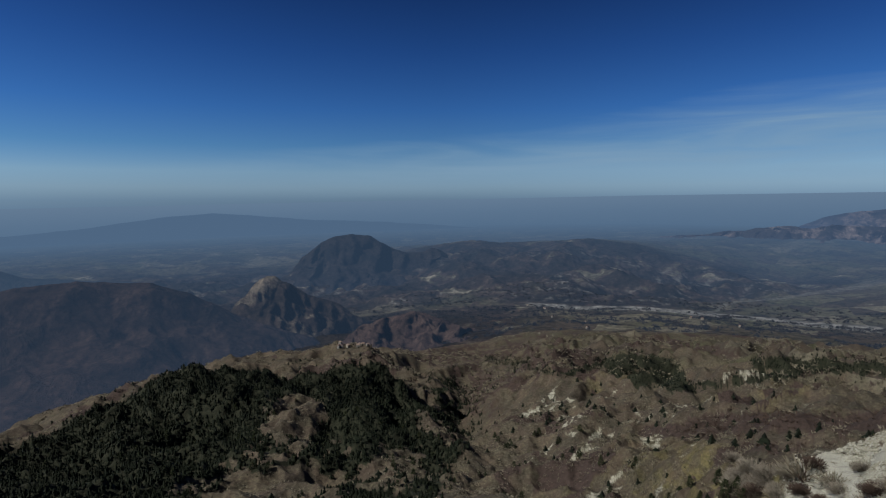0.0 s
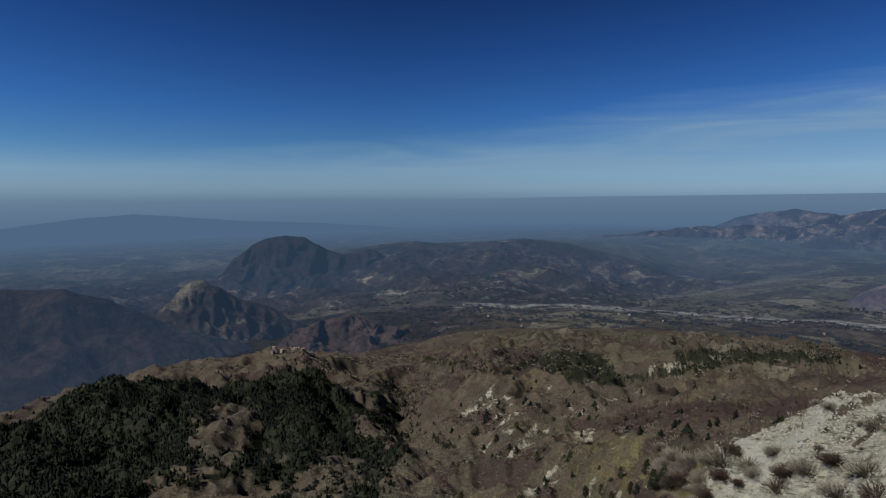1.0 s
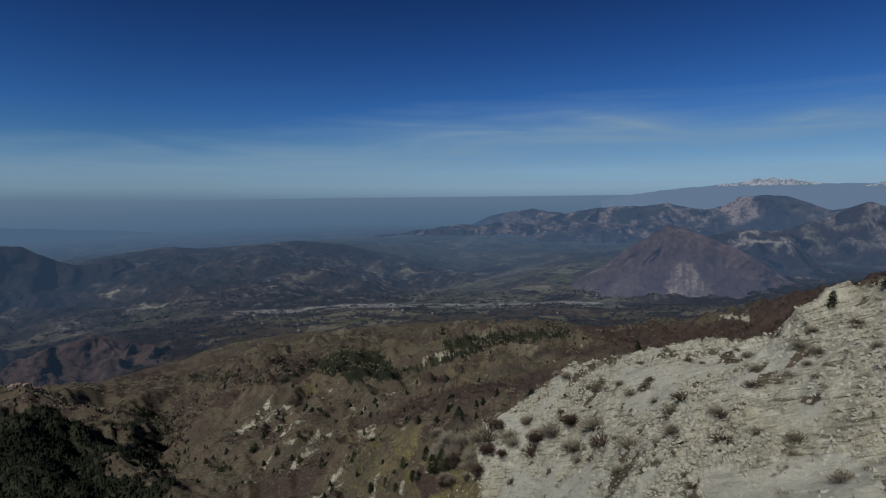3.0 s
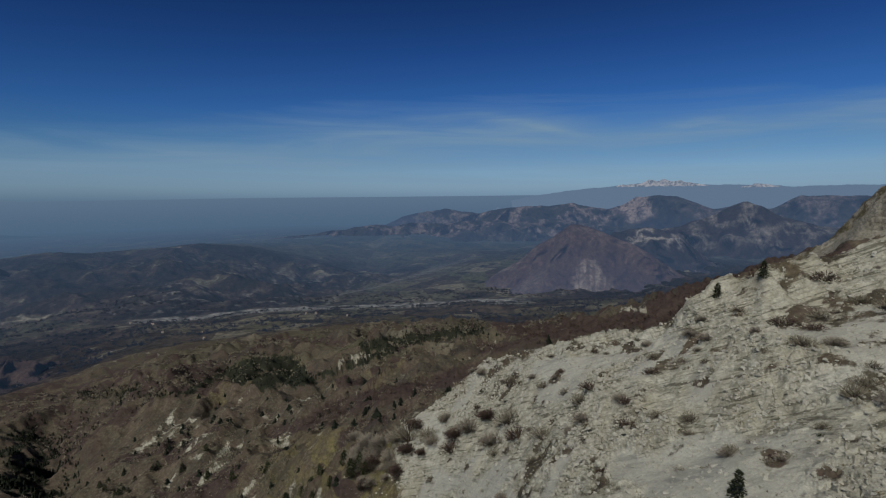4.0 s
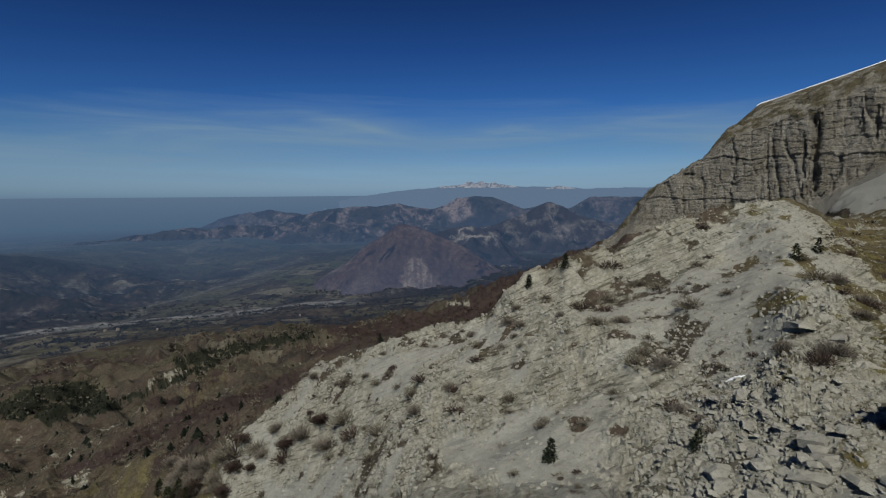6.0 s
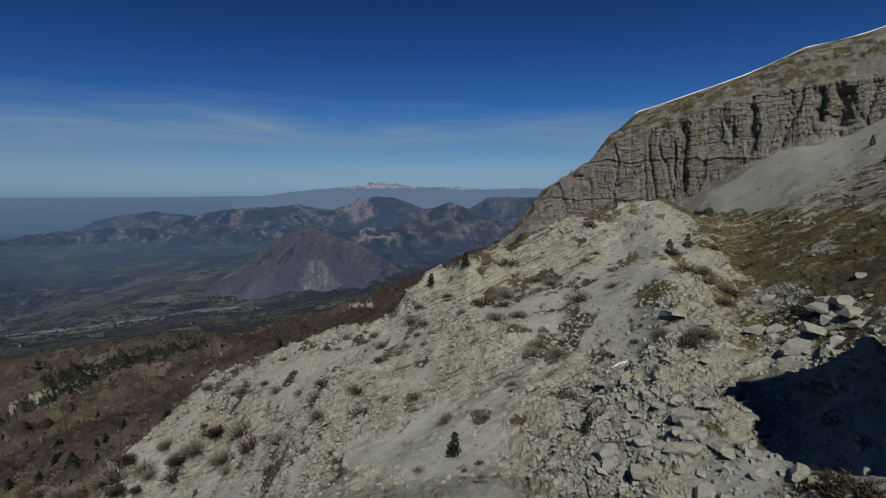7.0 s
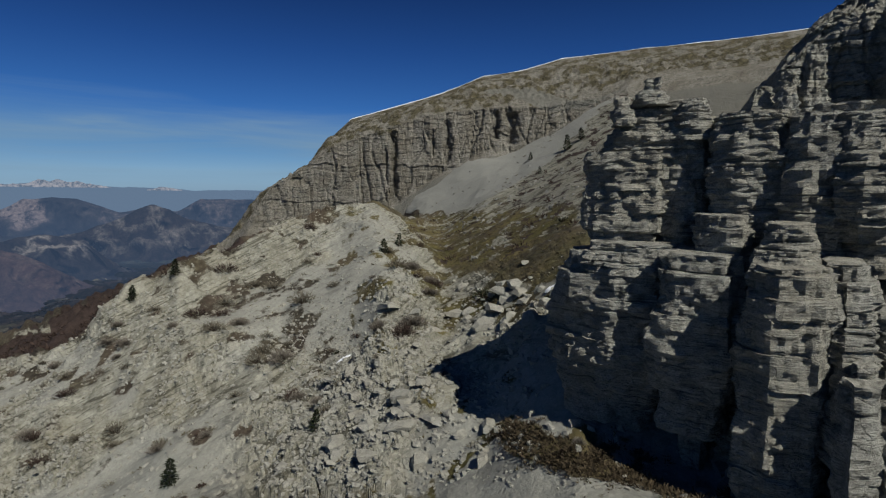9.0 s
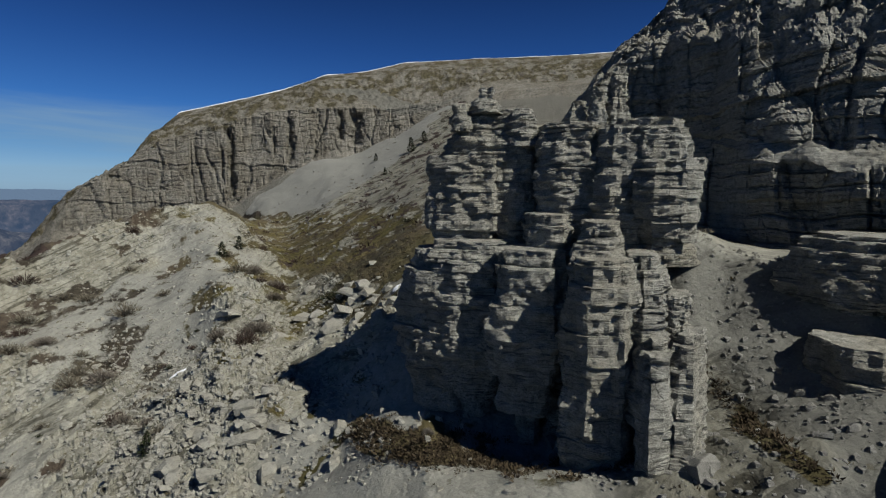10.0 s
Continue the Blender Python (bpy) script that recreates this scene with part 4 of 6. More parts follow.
# pale left crest: bare rock, with its sunlit strip painted in as well
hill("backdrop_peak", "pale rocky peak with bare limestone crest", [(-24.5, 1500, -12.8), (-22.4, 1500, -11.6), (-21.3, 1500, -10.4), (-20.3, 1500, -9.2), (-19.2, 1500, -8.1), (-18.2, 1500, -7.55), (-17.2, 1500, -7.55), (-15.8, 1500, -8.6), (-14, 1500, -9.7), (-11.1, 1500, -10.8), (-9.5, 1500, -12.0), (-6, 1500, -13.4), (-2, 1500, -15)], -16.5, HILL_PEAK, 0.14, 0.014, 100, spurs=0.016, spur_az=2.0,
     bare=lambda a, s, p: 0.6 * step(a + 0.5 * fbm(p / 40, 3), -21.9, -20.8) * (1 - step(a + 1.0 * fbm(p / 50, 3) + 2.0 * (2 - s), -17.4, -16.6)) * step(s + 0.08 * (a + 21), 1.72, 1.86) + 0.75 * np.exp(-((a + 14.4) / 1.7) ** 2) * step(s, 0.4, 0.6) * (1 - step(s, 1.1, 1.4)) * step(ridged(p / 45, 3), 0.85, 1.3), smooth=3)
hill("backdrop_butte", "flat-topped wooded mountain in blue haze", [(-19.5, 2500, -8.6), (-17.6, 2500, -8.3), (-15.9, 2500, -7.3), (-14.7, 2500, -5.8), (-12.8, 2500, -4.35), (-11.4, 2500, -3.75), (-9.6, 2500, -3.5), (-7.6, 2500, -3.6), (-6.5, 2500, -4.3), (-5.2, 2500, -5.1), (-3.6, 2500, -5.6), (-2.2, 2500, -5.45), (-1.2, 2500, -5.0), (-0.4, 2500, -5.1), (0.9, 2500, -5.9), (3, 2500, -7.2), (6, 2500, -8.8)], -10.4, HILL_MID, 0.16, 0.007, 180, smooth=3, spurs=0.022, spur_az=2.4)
HILL_RED = backdrop_material("reddish_knoll", [(0.3, (0.022, 0.016, 0.014)), (0.5, (0.048, 0.033, 0.029)), (0.72, (0.085, 0.06, 0.05))], 0.014, AIR_GLOW, 0.17)
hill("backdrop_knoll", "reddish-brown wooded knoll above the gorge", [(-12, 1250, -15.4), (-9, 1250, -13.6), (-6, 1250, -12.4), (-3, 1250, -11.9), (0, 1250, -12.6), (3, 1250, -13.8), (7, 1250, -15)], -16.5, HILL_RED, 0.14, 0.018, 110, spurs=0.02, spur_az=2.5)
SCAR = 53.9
hill("backdrop_mountain", "purple-brown mountain with bare eroded flank", [(39, 2050, -10.9), (41, 2050, -10.2), (42.8, 2050, -9.5), (45.6, 2050, -7.3), (47.5, 2050, -6.2), (49.2, 2050, -4.9), (51.2, 2050, -3.6), (52.8, 2050, -2.5), (53.6, 2050, -2.45), (54.6, 2050, -2.7), (56.4, 2050, -3.4), (58.6, 2050, -4.3), (61, 2050, -5.8), (63.3, 2050, -7.2), (66, 2050, -8.4), (70, 2050, -9.4)], -10.35, HILL_PURPLE, 0.13, 0.010, 220, smooth=3, extra_haze=0.12, spurs=0.028, spur_az=3.8,
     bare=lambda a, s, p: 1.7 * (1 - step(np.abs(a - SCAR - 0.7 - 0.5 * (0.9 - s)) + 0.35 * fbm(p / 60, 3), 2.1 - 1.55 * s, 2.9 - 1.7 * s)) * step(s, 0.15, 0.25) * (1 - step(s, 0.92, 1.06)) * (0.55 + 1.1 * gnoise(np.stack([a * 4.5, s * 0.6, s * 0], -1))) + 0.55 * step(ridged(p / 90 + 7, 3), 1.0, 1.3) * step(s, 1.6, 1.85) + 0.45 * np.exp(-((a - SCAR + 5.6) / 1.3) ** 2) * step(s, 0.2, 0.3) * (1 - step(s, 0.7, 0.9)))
hill("backdrop_crags", "bluish mountain with pale bare crags", [(53, 2500, -6), (55, 2500, -4.4), (57, 2500, -3.4), (58.6, 2500, -2.9), (60.4, 2500, -2.65), (61.8, 2500, -3.1), (63.3, 2500, -3.7), (64.6, 2500, -5.0), (66, 2500, -6.0), (68.3, 2500, -6.7), (72, 2500, -6.5), (75, 2500, -5.8), (80, 2500, -5.6), (84, 2500, -6)], -9.0, HILL_CRAG, 0.13, 0.011, 190, extra_haze=0.12, spurs=0.032, spur_az=3.0, smooth=3,
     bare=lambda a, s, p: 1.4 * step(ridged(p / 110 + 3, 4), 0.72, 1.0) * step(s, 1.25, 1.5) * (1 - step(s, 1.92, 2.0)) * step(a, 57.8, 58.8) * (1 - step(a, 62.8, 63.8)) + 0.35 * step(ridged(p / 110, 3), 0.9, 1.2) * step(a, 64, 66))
hill("backdrop_slope", "hazy grey mountainside behind the pale crags", [(60, 3300, -3.2), (63, 3300, -2.6), (66.0, 3300, -1.4), (67.4, 3300, -0.7), (68.6, 3300, -0.3), (70, 3300, -0.8), (71.5, 3300, -1.7), (74, 3300, -2.3), (78, 3300, -2.8), (86, 3300, -3.4)], -8, HILL_CRAG, 0.15, 0.008, 220, extra_haze=0.1, spurs=0.025, spur_az=3.0, smooth=3,
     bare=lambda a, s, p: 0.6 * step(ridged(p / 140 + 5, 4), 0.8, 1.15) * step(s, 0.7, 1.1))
hill("backdrop_range", "hazy mountain range with pale bare faces", [(26, 4100, -5), (31, 4100, -3.6), (35.2, 4100, -1.7), (37.5, 4100, -1.1), (39.8, 4100, -0.8), (41.5, 4100, -1.2), (43.3, 4100, -1.4), (45.5, 4100, -0.9), (48.1, 4100, -0.55), (50.5, 4100, -0.6), (52.8, 4100, -0.25), (54.5, 4100, -0.7), (56.4, 4100, -1.0), (57.8, 4100, -0.5), (59.0, 4100, 0.2), (61.0, 4100, 0.42), (62.8, 4100, 0.2), (64.3, 4100, -0.3), (66.1, 4100, -1.0), (68.6, 4100, -0.5), (70.7, 4100, -0.9), (72.7, 4100, 0.2), (77.9, 4100, 0.2), (82, 4100, 0.0), (90, 4100, -1)], -5, HILL_FAR, 0.13, 0.007, 260, extra_haze=0.25, lost=(31.0, 46.0), spurs=0.03, spur_az=2.6,
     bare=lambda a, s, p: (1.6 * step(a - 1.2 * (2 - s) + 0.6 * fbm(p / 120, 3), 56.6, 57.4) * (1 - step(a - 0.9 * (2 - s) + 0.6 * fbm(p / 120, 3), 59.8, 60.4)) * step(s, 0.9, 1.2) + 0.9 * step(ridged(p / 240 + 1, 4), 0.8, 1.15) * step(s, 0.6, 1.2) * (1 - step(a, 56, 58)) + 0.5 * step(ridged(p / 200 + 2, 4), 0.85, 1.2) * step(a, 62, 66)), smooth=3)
hill("backdrop_low_range", "low hazy wooded hills before the far range", [(16, 3700, -4.6), (22, 3700, -3.7), (26, 3700, -3.3), (29, 3700, -3.0), (32, 3700, -2.5), (34, 3700, -2.6), (37, 3700, -2.2), (40, 3700, -2.5), (43, 3700, -2.0), (47, 3700, -2.3), (50, 3700, -1.9), (55, 3700, -2.4), (60, 3700, -3.2)], -5.6, HILL_FAR, 0.10, 0.009, 210, extra_haze=0.15, lost=(16.0, 28.0), spurs=0.03, spur_az=2.4,
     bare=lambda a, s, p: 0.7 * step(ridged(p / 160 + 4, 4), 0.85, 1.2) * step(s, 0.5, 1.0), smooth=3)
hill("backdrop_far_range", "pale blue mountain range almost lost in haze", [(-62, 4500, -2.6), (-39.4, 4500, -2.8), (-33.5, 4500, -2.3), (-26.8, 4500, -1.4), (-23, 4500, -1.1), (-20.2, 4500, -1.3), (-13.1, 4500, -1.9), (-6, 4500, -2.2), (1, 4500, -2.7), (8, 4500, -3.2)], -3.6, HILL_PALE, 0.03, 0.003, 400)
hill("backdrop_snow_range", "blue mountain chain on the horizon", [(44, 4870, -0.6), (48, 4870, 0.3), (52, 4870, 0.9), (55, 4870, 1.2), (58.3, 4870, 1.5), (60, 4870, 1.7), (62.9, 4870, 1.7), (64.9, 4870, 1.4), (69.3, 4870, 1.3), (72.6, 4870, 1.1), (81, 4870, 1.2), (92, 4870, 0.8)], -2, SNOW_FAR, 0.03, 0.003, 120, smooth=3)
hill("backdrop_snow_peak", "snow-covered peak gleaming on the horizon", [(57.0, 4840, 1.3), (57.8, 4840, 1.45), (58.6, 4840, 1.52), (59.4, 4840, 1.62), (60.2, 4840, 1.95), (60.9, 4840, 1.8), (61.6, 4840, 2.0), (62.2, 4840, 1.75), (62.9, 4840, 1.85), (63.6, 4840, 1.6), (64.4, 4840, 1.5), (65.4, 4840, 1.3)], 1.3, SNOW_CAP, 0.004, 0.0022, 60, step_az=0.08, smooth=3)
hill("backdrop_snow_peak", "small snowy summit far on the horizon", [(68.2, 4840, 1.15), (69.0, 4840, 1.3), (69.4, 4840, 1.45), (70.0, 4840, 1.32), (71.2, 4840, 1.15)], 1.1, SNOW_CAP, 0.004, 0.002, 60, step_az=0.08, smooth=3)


# ---- the mountain with its cliff ----
def cliff(P, R, S, lo, hi, amp, rib, strata, fade=1.0, bed=1.0):
    """Breaks a cliff into upright buttresses with clefts between them, and these into beds."""
    face = step(S, lo - 0.15, lo + 0.05) * (1 - step(S, hi - 0.05, hi + 0.2)) * fade
    arc = np.unwrap(np.arctan2(P[..., 0], P[..., 1]), axis=1) * R.mean()
    z = P[..., 2]
    d = 0.0
    for k, (size, depth) in enumerate(((rib, 1.0), (rib * 0.42, 0.45), (rib * 0.17, 0.16))):
        warp = 0.55 * size * fbm(P * np.array([1, 1, 0.5]) / (size * 1.6) + 3 * k, 3)
        u = np.stack([arc + warp, 0.14 * z + 31.0 * k, z * 0], -1)
        f1, gap, rid = cells(u, size, 5 + k)
        d = d + depth * amp * (rid * 1.1 - 0.55 - 0.6 * (1 - step(gap, 0.0, 0.16)))
    lay = z / strata + 0.9 * fbm(P / (rib * 1.5), 3)
    for m, w in ((1.0, 0.30), (2.7, 0.11)):
        c = np.floor(lay * m)
        tough = np.abs(np.sin(c * 12.9898 + 4.1) * 43758.5453) % 1.0
        fr = lay * m - c
        d = d + bed * w * amp * (tough - 0.5 - 0.5 * (1 - step(fr, 0.0, 0.14)))
    d = d + 0.14 * amp * fbm(P / (rib * 0.35) + 2, 4)
    P[..., :2] *= (1 - face * d / R)[..., None]
    return face


CLEFTS = [(91.7, 0.30, 1.0, 1.95, 8.0), (90.9, 0.15, 1.2, 1.8, 4.0), (97.4, 0.25, 1.05, 1.9, 6.0), (95.9, 0.15, 1.3, 1.8, 4.0), (102.4, 0.30, 1.2, 1.95, 7.0), (104.0, 0.5, 1.1, 1.9, 8.0)]
MAZ = np.arange(70, 150, 0.13)
M_FOOT = [(70, 290, -9), (76.5, 290, -5.5), (82, 285, -5), (91, 275, -4), (97, 265, -2), (105, 255, 0), (112, 250, 2), (130, 250, 3), (150, 250, 3)]
M_BASE = [(70, 312, -8), (75, 312, -4.8), (76.9, 310, -2.9), (81.5, 305, -2.1), (87.5, 298, -1.4), (91, 292, -0.7), (93.7, 290, 1.0), (96.5, 288, 2.8), (99.8, 286, 4.5), (102, 285, 5.4), (104.4, 284, 5.1), (107.9, 282, 7.0), (111.4, 282, 9.0), (115.5, 282, 11.0), (130, 285, 11.8), (150, 290, 11)]
M_TOP = [(70, 322, -7.5), (75, 322, -4.2), (76.5, 320, -2.6), (77.8, 316, -0.7), (79.5, 313, 1.5), (83.5, 309, 4.0), (85.5, 305, 5.6), (91.3, 298, 7.6), (95.5, 294, 8.9), (100, 292, 9.4), (104, 290, 9.6), (108, 290, 9.5), (112.6, 290, 10.4), (116, 290, 11.6), (130, 295, 12.2), (150, 300, 12)]
M_SHOULDER = [(70, 335, -7.2), (75, 333, -4.0), (78.2, 328, 0.5), (83, 325, 3.5), (84.8, 322, 5.9), (91.3, 320, 8.4), (100, 318, 10.9), (110, 318, 12.4), (130, 320, 12.9), (150, 325, 13)]
M_CREST = [(70, 350, -7), (75, 350, -4), (76.5, 348, -2.7), (78.2, 345, 0.6), (83, 345, 3.6), (85, 345, 6.2), (87.4, 345, 8.4), (92.4, 345, 9.8), (96.7, 345, 11.0), (101.1, 345, 12.65), (105.1, 345, 13.1), (109.1, 345, 14.05), (116.7, 345, 14.45), (130, 345, 14.4), (150, 350, 14.4)]
M_BACK = [(70, 700, -6), (150, 700, 3)]
P, R, S = rails_grid(MAZ, [M_FOOT, M_BASE, M_TOP, M_SHOULDER, M_CREST, M_BACK], [24, 110, 40, 30, 10], 3)
cliff(P, R, S, 1.0, 2.0, 2.0, 11.0, 2.8, 1 - step(np.broadcast_to(MAZ[None, :], R.shape), 112, 116), 1.7)
for a, w, lo, hi, deep in CLEFTS:
    P[..., :2] *= (1 + 0.65 * deep / R * np.exp(-((MAZ[None, :] - a + 0.25 * fbm(P / 9.0, 3)) / w) ** 2) * step(S, lo, lo + 0.1) * (1 - step(S, hi - 0.1, hi)))[..., None]
slope_noise = (1 - step(S, 0.9, 1.0) * (1 - step(S, 2.0, 2.3))) * (1 - step(S, 3.1, 3.8))
P[..., 2] += slope_noise * (2.0 * fbm(P / 30.0, 4) + 1.1 * ridged(P * np.array([1, 1, 0.3]) / 9.0, 4) * step(S, 1.9, 2.2) + 0.9 * ridged(P / 3.0, 3) * step(S, 1.0, 1.2) + 0.7 * (ridged(P * np.array([1, 1, 0.25]) / 4.5 + 8, 3) - 0.7) * step(S, 1.9, 2.2) + 0.35 * fbm(P / 3.0, 3))
MA = np.broadcast_to(MAZ[None, :], R.shape)
mgrass = np.clip(step(S + 0.25 * fbm(P / 25.0, 3), 1.85, 2.2) * (0.52 + 0.55 * fbm(P / 6.0, 4)) + 0.55 * step(1 - S, 0.0, 0.6) * step(fbm(P / 12.0, 3), 0.0, 0.3), 0, 1)
mscree = (1 - step(S, 0.75, 1.0)) * step(MA, 88, 91) + step(np.abs(MA - 112 + 7 * (S - 1.5)), 2.4, 1.2) * step(S, 1.0, 1.3) * (1 - step(S, 2.6, 3.2))
P_M = P.copy()
mountain = new("mountain", grid_mesh("mountain", P, {"grassy": mgrass, "scree": mscree}, ~((S > 0.95) & (S < 2.1))[:-1, :-1]))
mountain.data.materials.append(LIME_FAR)
tagged(mountain, "grey limestone mountain with banded cliffs and dry grass top", "mountain", kind="structure")

# ---- the near cliff behind the tower ----
CAZ = np.concatenate([np.arange(118, 156, 0.13), np.arange(156, 182, 0.5)])
C_FOOT = [(118, 111.0, -3), (124, 99.9, -2), (128, 82, -3), (131, 82, -3.6), (135, 78, -4.2), (139, 72, -4.6), (141, 64, -6.5), (147, 59.9, -7.5), (152, 58.8, -8), (182, 54.5, -8)]
C_BASE = [(118, 117.0, -2), (124, 105.9, -1), (128, 88, -1.5), (131, 87, -2.2), (135, 84, -3.0), (139, 78, -3.6), (142, 69, -4.6), (147, 63.9, -4.6), (152, 61.8, -5), (182, 57.5, -5)]
C_LEDGE = [(118, 118.0, 0), (124, 106.9, 4), (128, 89, 6), (131, 90, 6), (135, 87, 5.5), (139, 81, 5), (142, 70, 4.0), (147, 64.9, 3), (152, 62.8, 2), (158, 58.5, -4.6), (182, 58.5, -4.6)]
C_SHELF = [(118, 120.0, 1), (124, 108.9, 5), (128, 90, 7.0), (131, 92, 7.0), (135, 89, 6.5), (139, 83, 6), (142, 73, 5.5), (147, 67.9, 5), (152, 65.8, 4), (158, 61.5, -4.4), (182, 61.5, -4.4)]
C_WALL = [(118, 122.0, 2), (124, 110.9, 6), (125.5, 105.3, 8.5), (128, 92, 11), (130.5, 93, 13.2), (134.6, 91, 14.6), (139, 85, 14.6), (142, 78.5, 14), (147, 74, 13), (152, 72, 12), (158, 69.5, -4.2), (182, 69.5, -4.2)]
C_CREST = [(118, 133.0, 2.2), (124, 121.9, 6.2), (125.5, 117.3, 8.8), (128, 104, 11.6), (130.1, 103, 14.3), (132.7, 101, 16.4), (134.6, 100, 18.2), (141, 95, 22), (152, 90.8, 27), (158, 86.5, -4), (182, 86.5, -4)]
C_BACK = [(118, 190, 1), (130, 170, 9), (152, 160, 20), (158, 150, -4), (182, 150, -4)]
P, R, S = rails_grid(CAZ, [C_FOOT, C_BASE, C_LEDGE, C_SHELF, C_WALL, C_CREST, C_BACK], [10, 80, 24, 80, 60, 8], 3)
cliff(P, R, S, 1.0, 2.0, 2.2, 12.0, 1.6, 1.0, 2.6)
cliff(P, R, S, 3.0, 4.0, 2.0, 15.0, 1.7, 1.0, 3.0)
cliff(P, R, S, 4.15, 5.0, 1.7, 10.0, 1.3, 1.0, 3.2)
P[..., 2] += 0.4 * step(S, 1.9, 2.1) * (1 - step(S, 2.9, 3.1)) * fbm(P / 2.2 + 5, 4) + step(S, 1.9, 2.1) * (0.6 * fbm(P / 4.0, 4) + 0.5 * ridged(P / 3.0, 3) * step(S, 3.9, 4.1) * (1 - step(S, 4.8, 5.0)))
P += np.array([-1.8, -0.6, -0.3])
wall_rock = new("cliff", grid_mesh("cliff", P, {}, np.zeros((P.shape[0] - 1, P.shape[1] - 1), bool)))
wall_rock.data.materials.append(LIME)
tagged(wall_rock, "dark shaded limestone cliff with ledges and clefts", "cliff", kind="structure")


# ---- things ----
def part(name, me, mat, parent, label=""):
    ob = new(name, me)
    me.materials.append(mat) if not me.materials else None
    ob.parent = parent
    return tagged(ob, label)


def thing(name, at, label, category, group=""):
    ob = new(name)
    ob.location = at
    return tagged(ob, label, category, group)


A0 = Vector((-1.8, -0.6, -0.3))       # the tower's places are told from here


def layer_mesh(name, outline, z0, z1, seed, rnd, joints):
    """One bed of rock broken into blocks by upright joints; outline: points (n, 2); joints: places along it that all beds share."""
    n = len(outline)
    h = z1 - z0
    centre = outline.mean(0)
    s = np.arange(n) / n
    cuts = list(joints)
    for _ in range(rnd.randrange(2, 6)):
        cuts.append(rnd.random())
    cuts = np.sort(cuts)
    block = np.searchsorted(cuts, s) % len(cuts)
    proud = np.array([rnd.uniform(-0.13, 0.11) for _ in cuts])[block]
    gap = np.abs((s[:, None] - cuts[None, :] + 0.5) % 1.0 - 0.5).min(1) * n
    proud = proud - np.where(gap < 0.55, 0.10, 0.0)
    edge = min(0.12, 0.3 * h)
    groove = rnd.choice((0.02, 0.03, 0.06, 0.17))
    inner = max(1, int(h / 0.26))
    bands = [(0.0, groove), (edge / h, 0.01)] + [(edge / h + (1 - 2 * edge / h) * (k + 0.5) / inner, rnd.uniform(-0.012, 0.015)) for k in range(inner)] + [(1 - edge / h, 0.01), (1.0, 0.05)]
    out = outline - centre
    out /= np.linalg.norm(out, axis=-1, keepdims=True) + 1e-6
    P = np.array([np.c_[outline + out * (proud - inset)[:, None], np.full(n, z0 + t * h)] for t, inset in bands])
    q = P + seed
    d = 0.26 * fbm(q * np.array([1, 1, 1.6]) / 0.7, 4) + 0.06 * ridged(q / 0.9 + 5, 3) + 0.55 * fbm(q / 3.2 + 7, 3) + 0.14 * (ridged(q * np.array([1, 1, 0.1]) / 2.2, 2) - 0.8)
    P[..., :2] += out[None] * d[..., None]
    P[..., 2] += 0.035 * P[..., 0] + 0.03 * fbm(q / 0.9 + 3, 2)
    m = len(bands)
    verts = np.concatenate([P.reshape(-1, 3), [[*centre, z0], [*centre, z1 + 0.03]]])
    i = np.arange(n)
    j = (i + 1) % n
    quads = np.concatenate([np.stack([b * n + i, b * n + j, (b + 1) * n + j, (b + 1) * n + i], -1) for b in range(m - 1)])
    tris = np.concatenate([quads[:, [0, 1, 2]], quads[:, [0, 2, 3]], np.stack([j, i, np.full(n, m * n)], -1), np.stack([(m - 1) * n + i, (m - 1) * n + j, np.full(n, m * n + 1)], -1)])
    return soup_mesh(name, verts, tris)


def polygon(rnd, corners, per, a, b):
    """An angular outline of half-widths a and b."""
    th = np.sort([(k + rnd.uniform(-0.28, 0.28)) * 2 * math.pi / corners for k in range(corners)])
    c = np.stack([a * np.cos(th) / (np.abs(np.cos(th)) ** 3 + np.abs(np.sin(th)) ** 3) ** (1 / 3), b * np.sin(th) / (np.abs(np.cos(th)) ** 3 + np.abs(np.sin(th)) ** 3) ** (1 / 3)], -1)
    c *= np.array([[rnd.uniform(0.88, 1.1)] for _ in range(corners)])
    nxt = np.roll(c, -1, 0)
    t = np.arange(per)[None, :, None] / per
    return (c[:, None] * (1 - t) + nxt[:, None] * t).reshape(-1, 2)


def along(corners, gap):
    """Points along a closed outline of a few corners."""
    out = []
    for (x0, y0), (x1, y1) in zip(corners, corners[1:] + corners[:1]):
        m = max(2, int(math.hypot(x1 - x0, y1 - y0) / gap))
        out += [(x0 + (x1 - x0) * k / m, y0 + (y1 - y0) * k / m) for k in range(m)]
    return np.array(out)


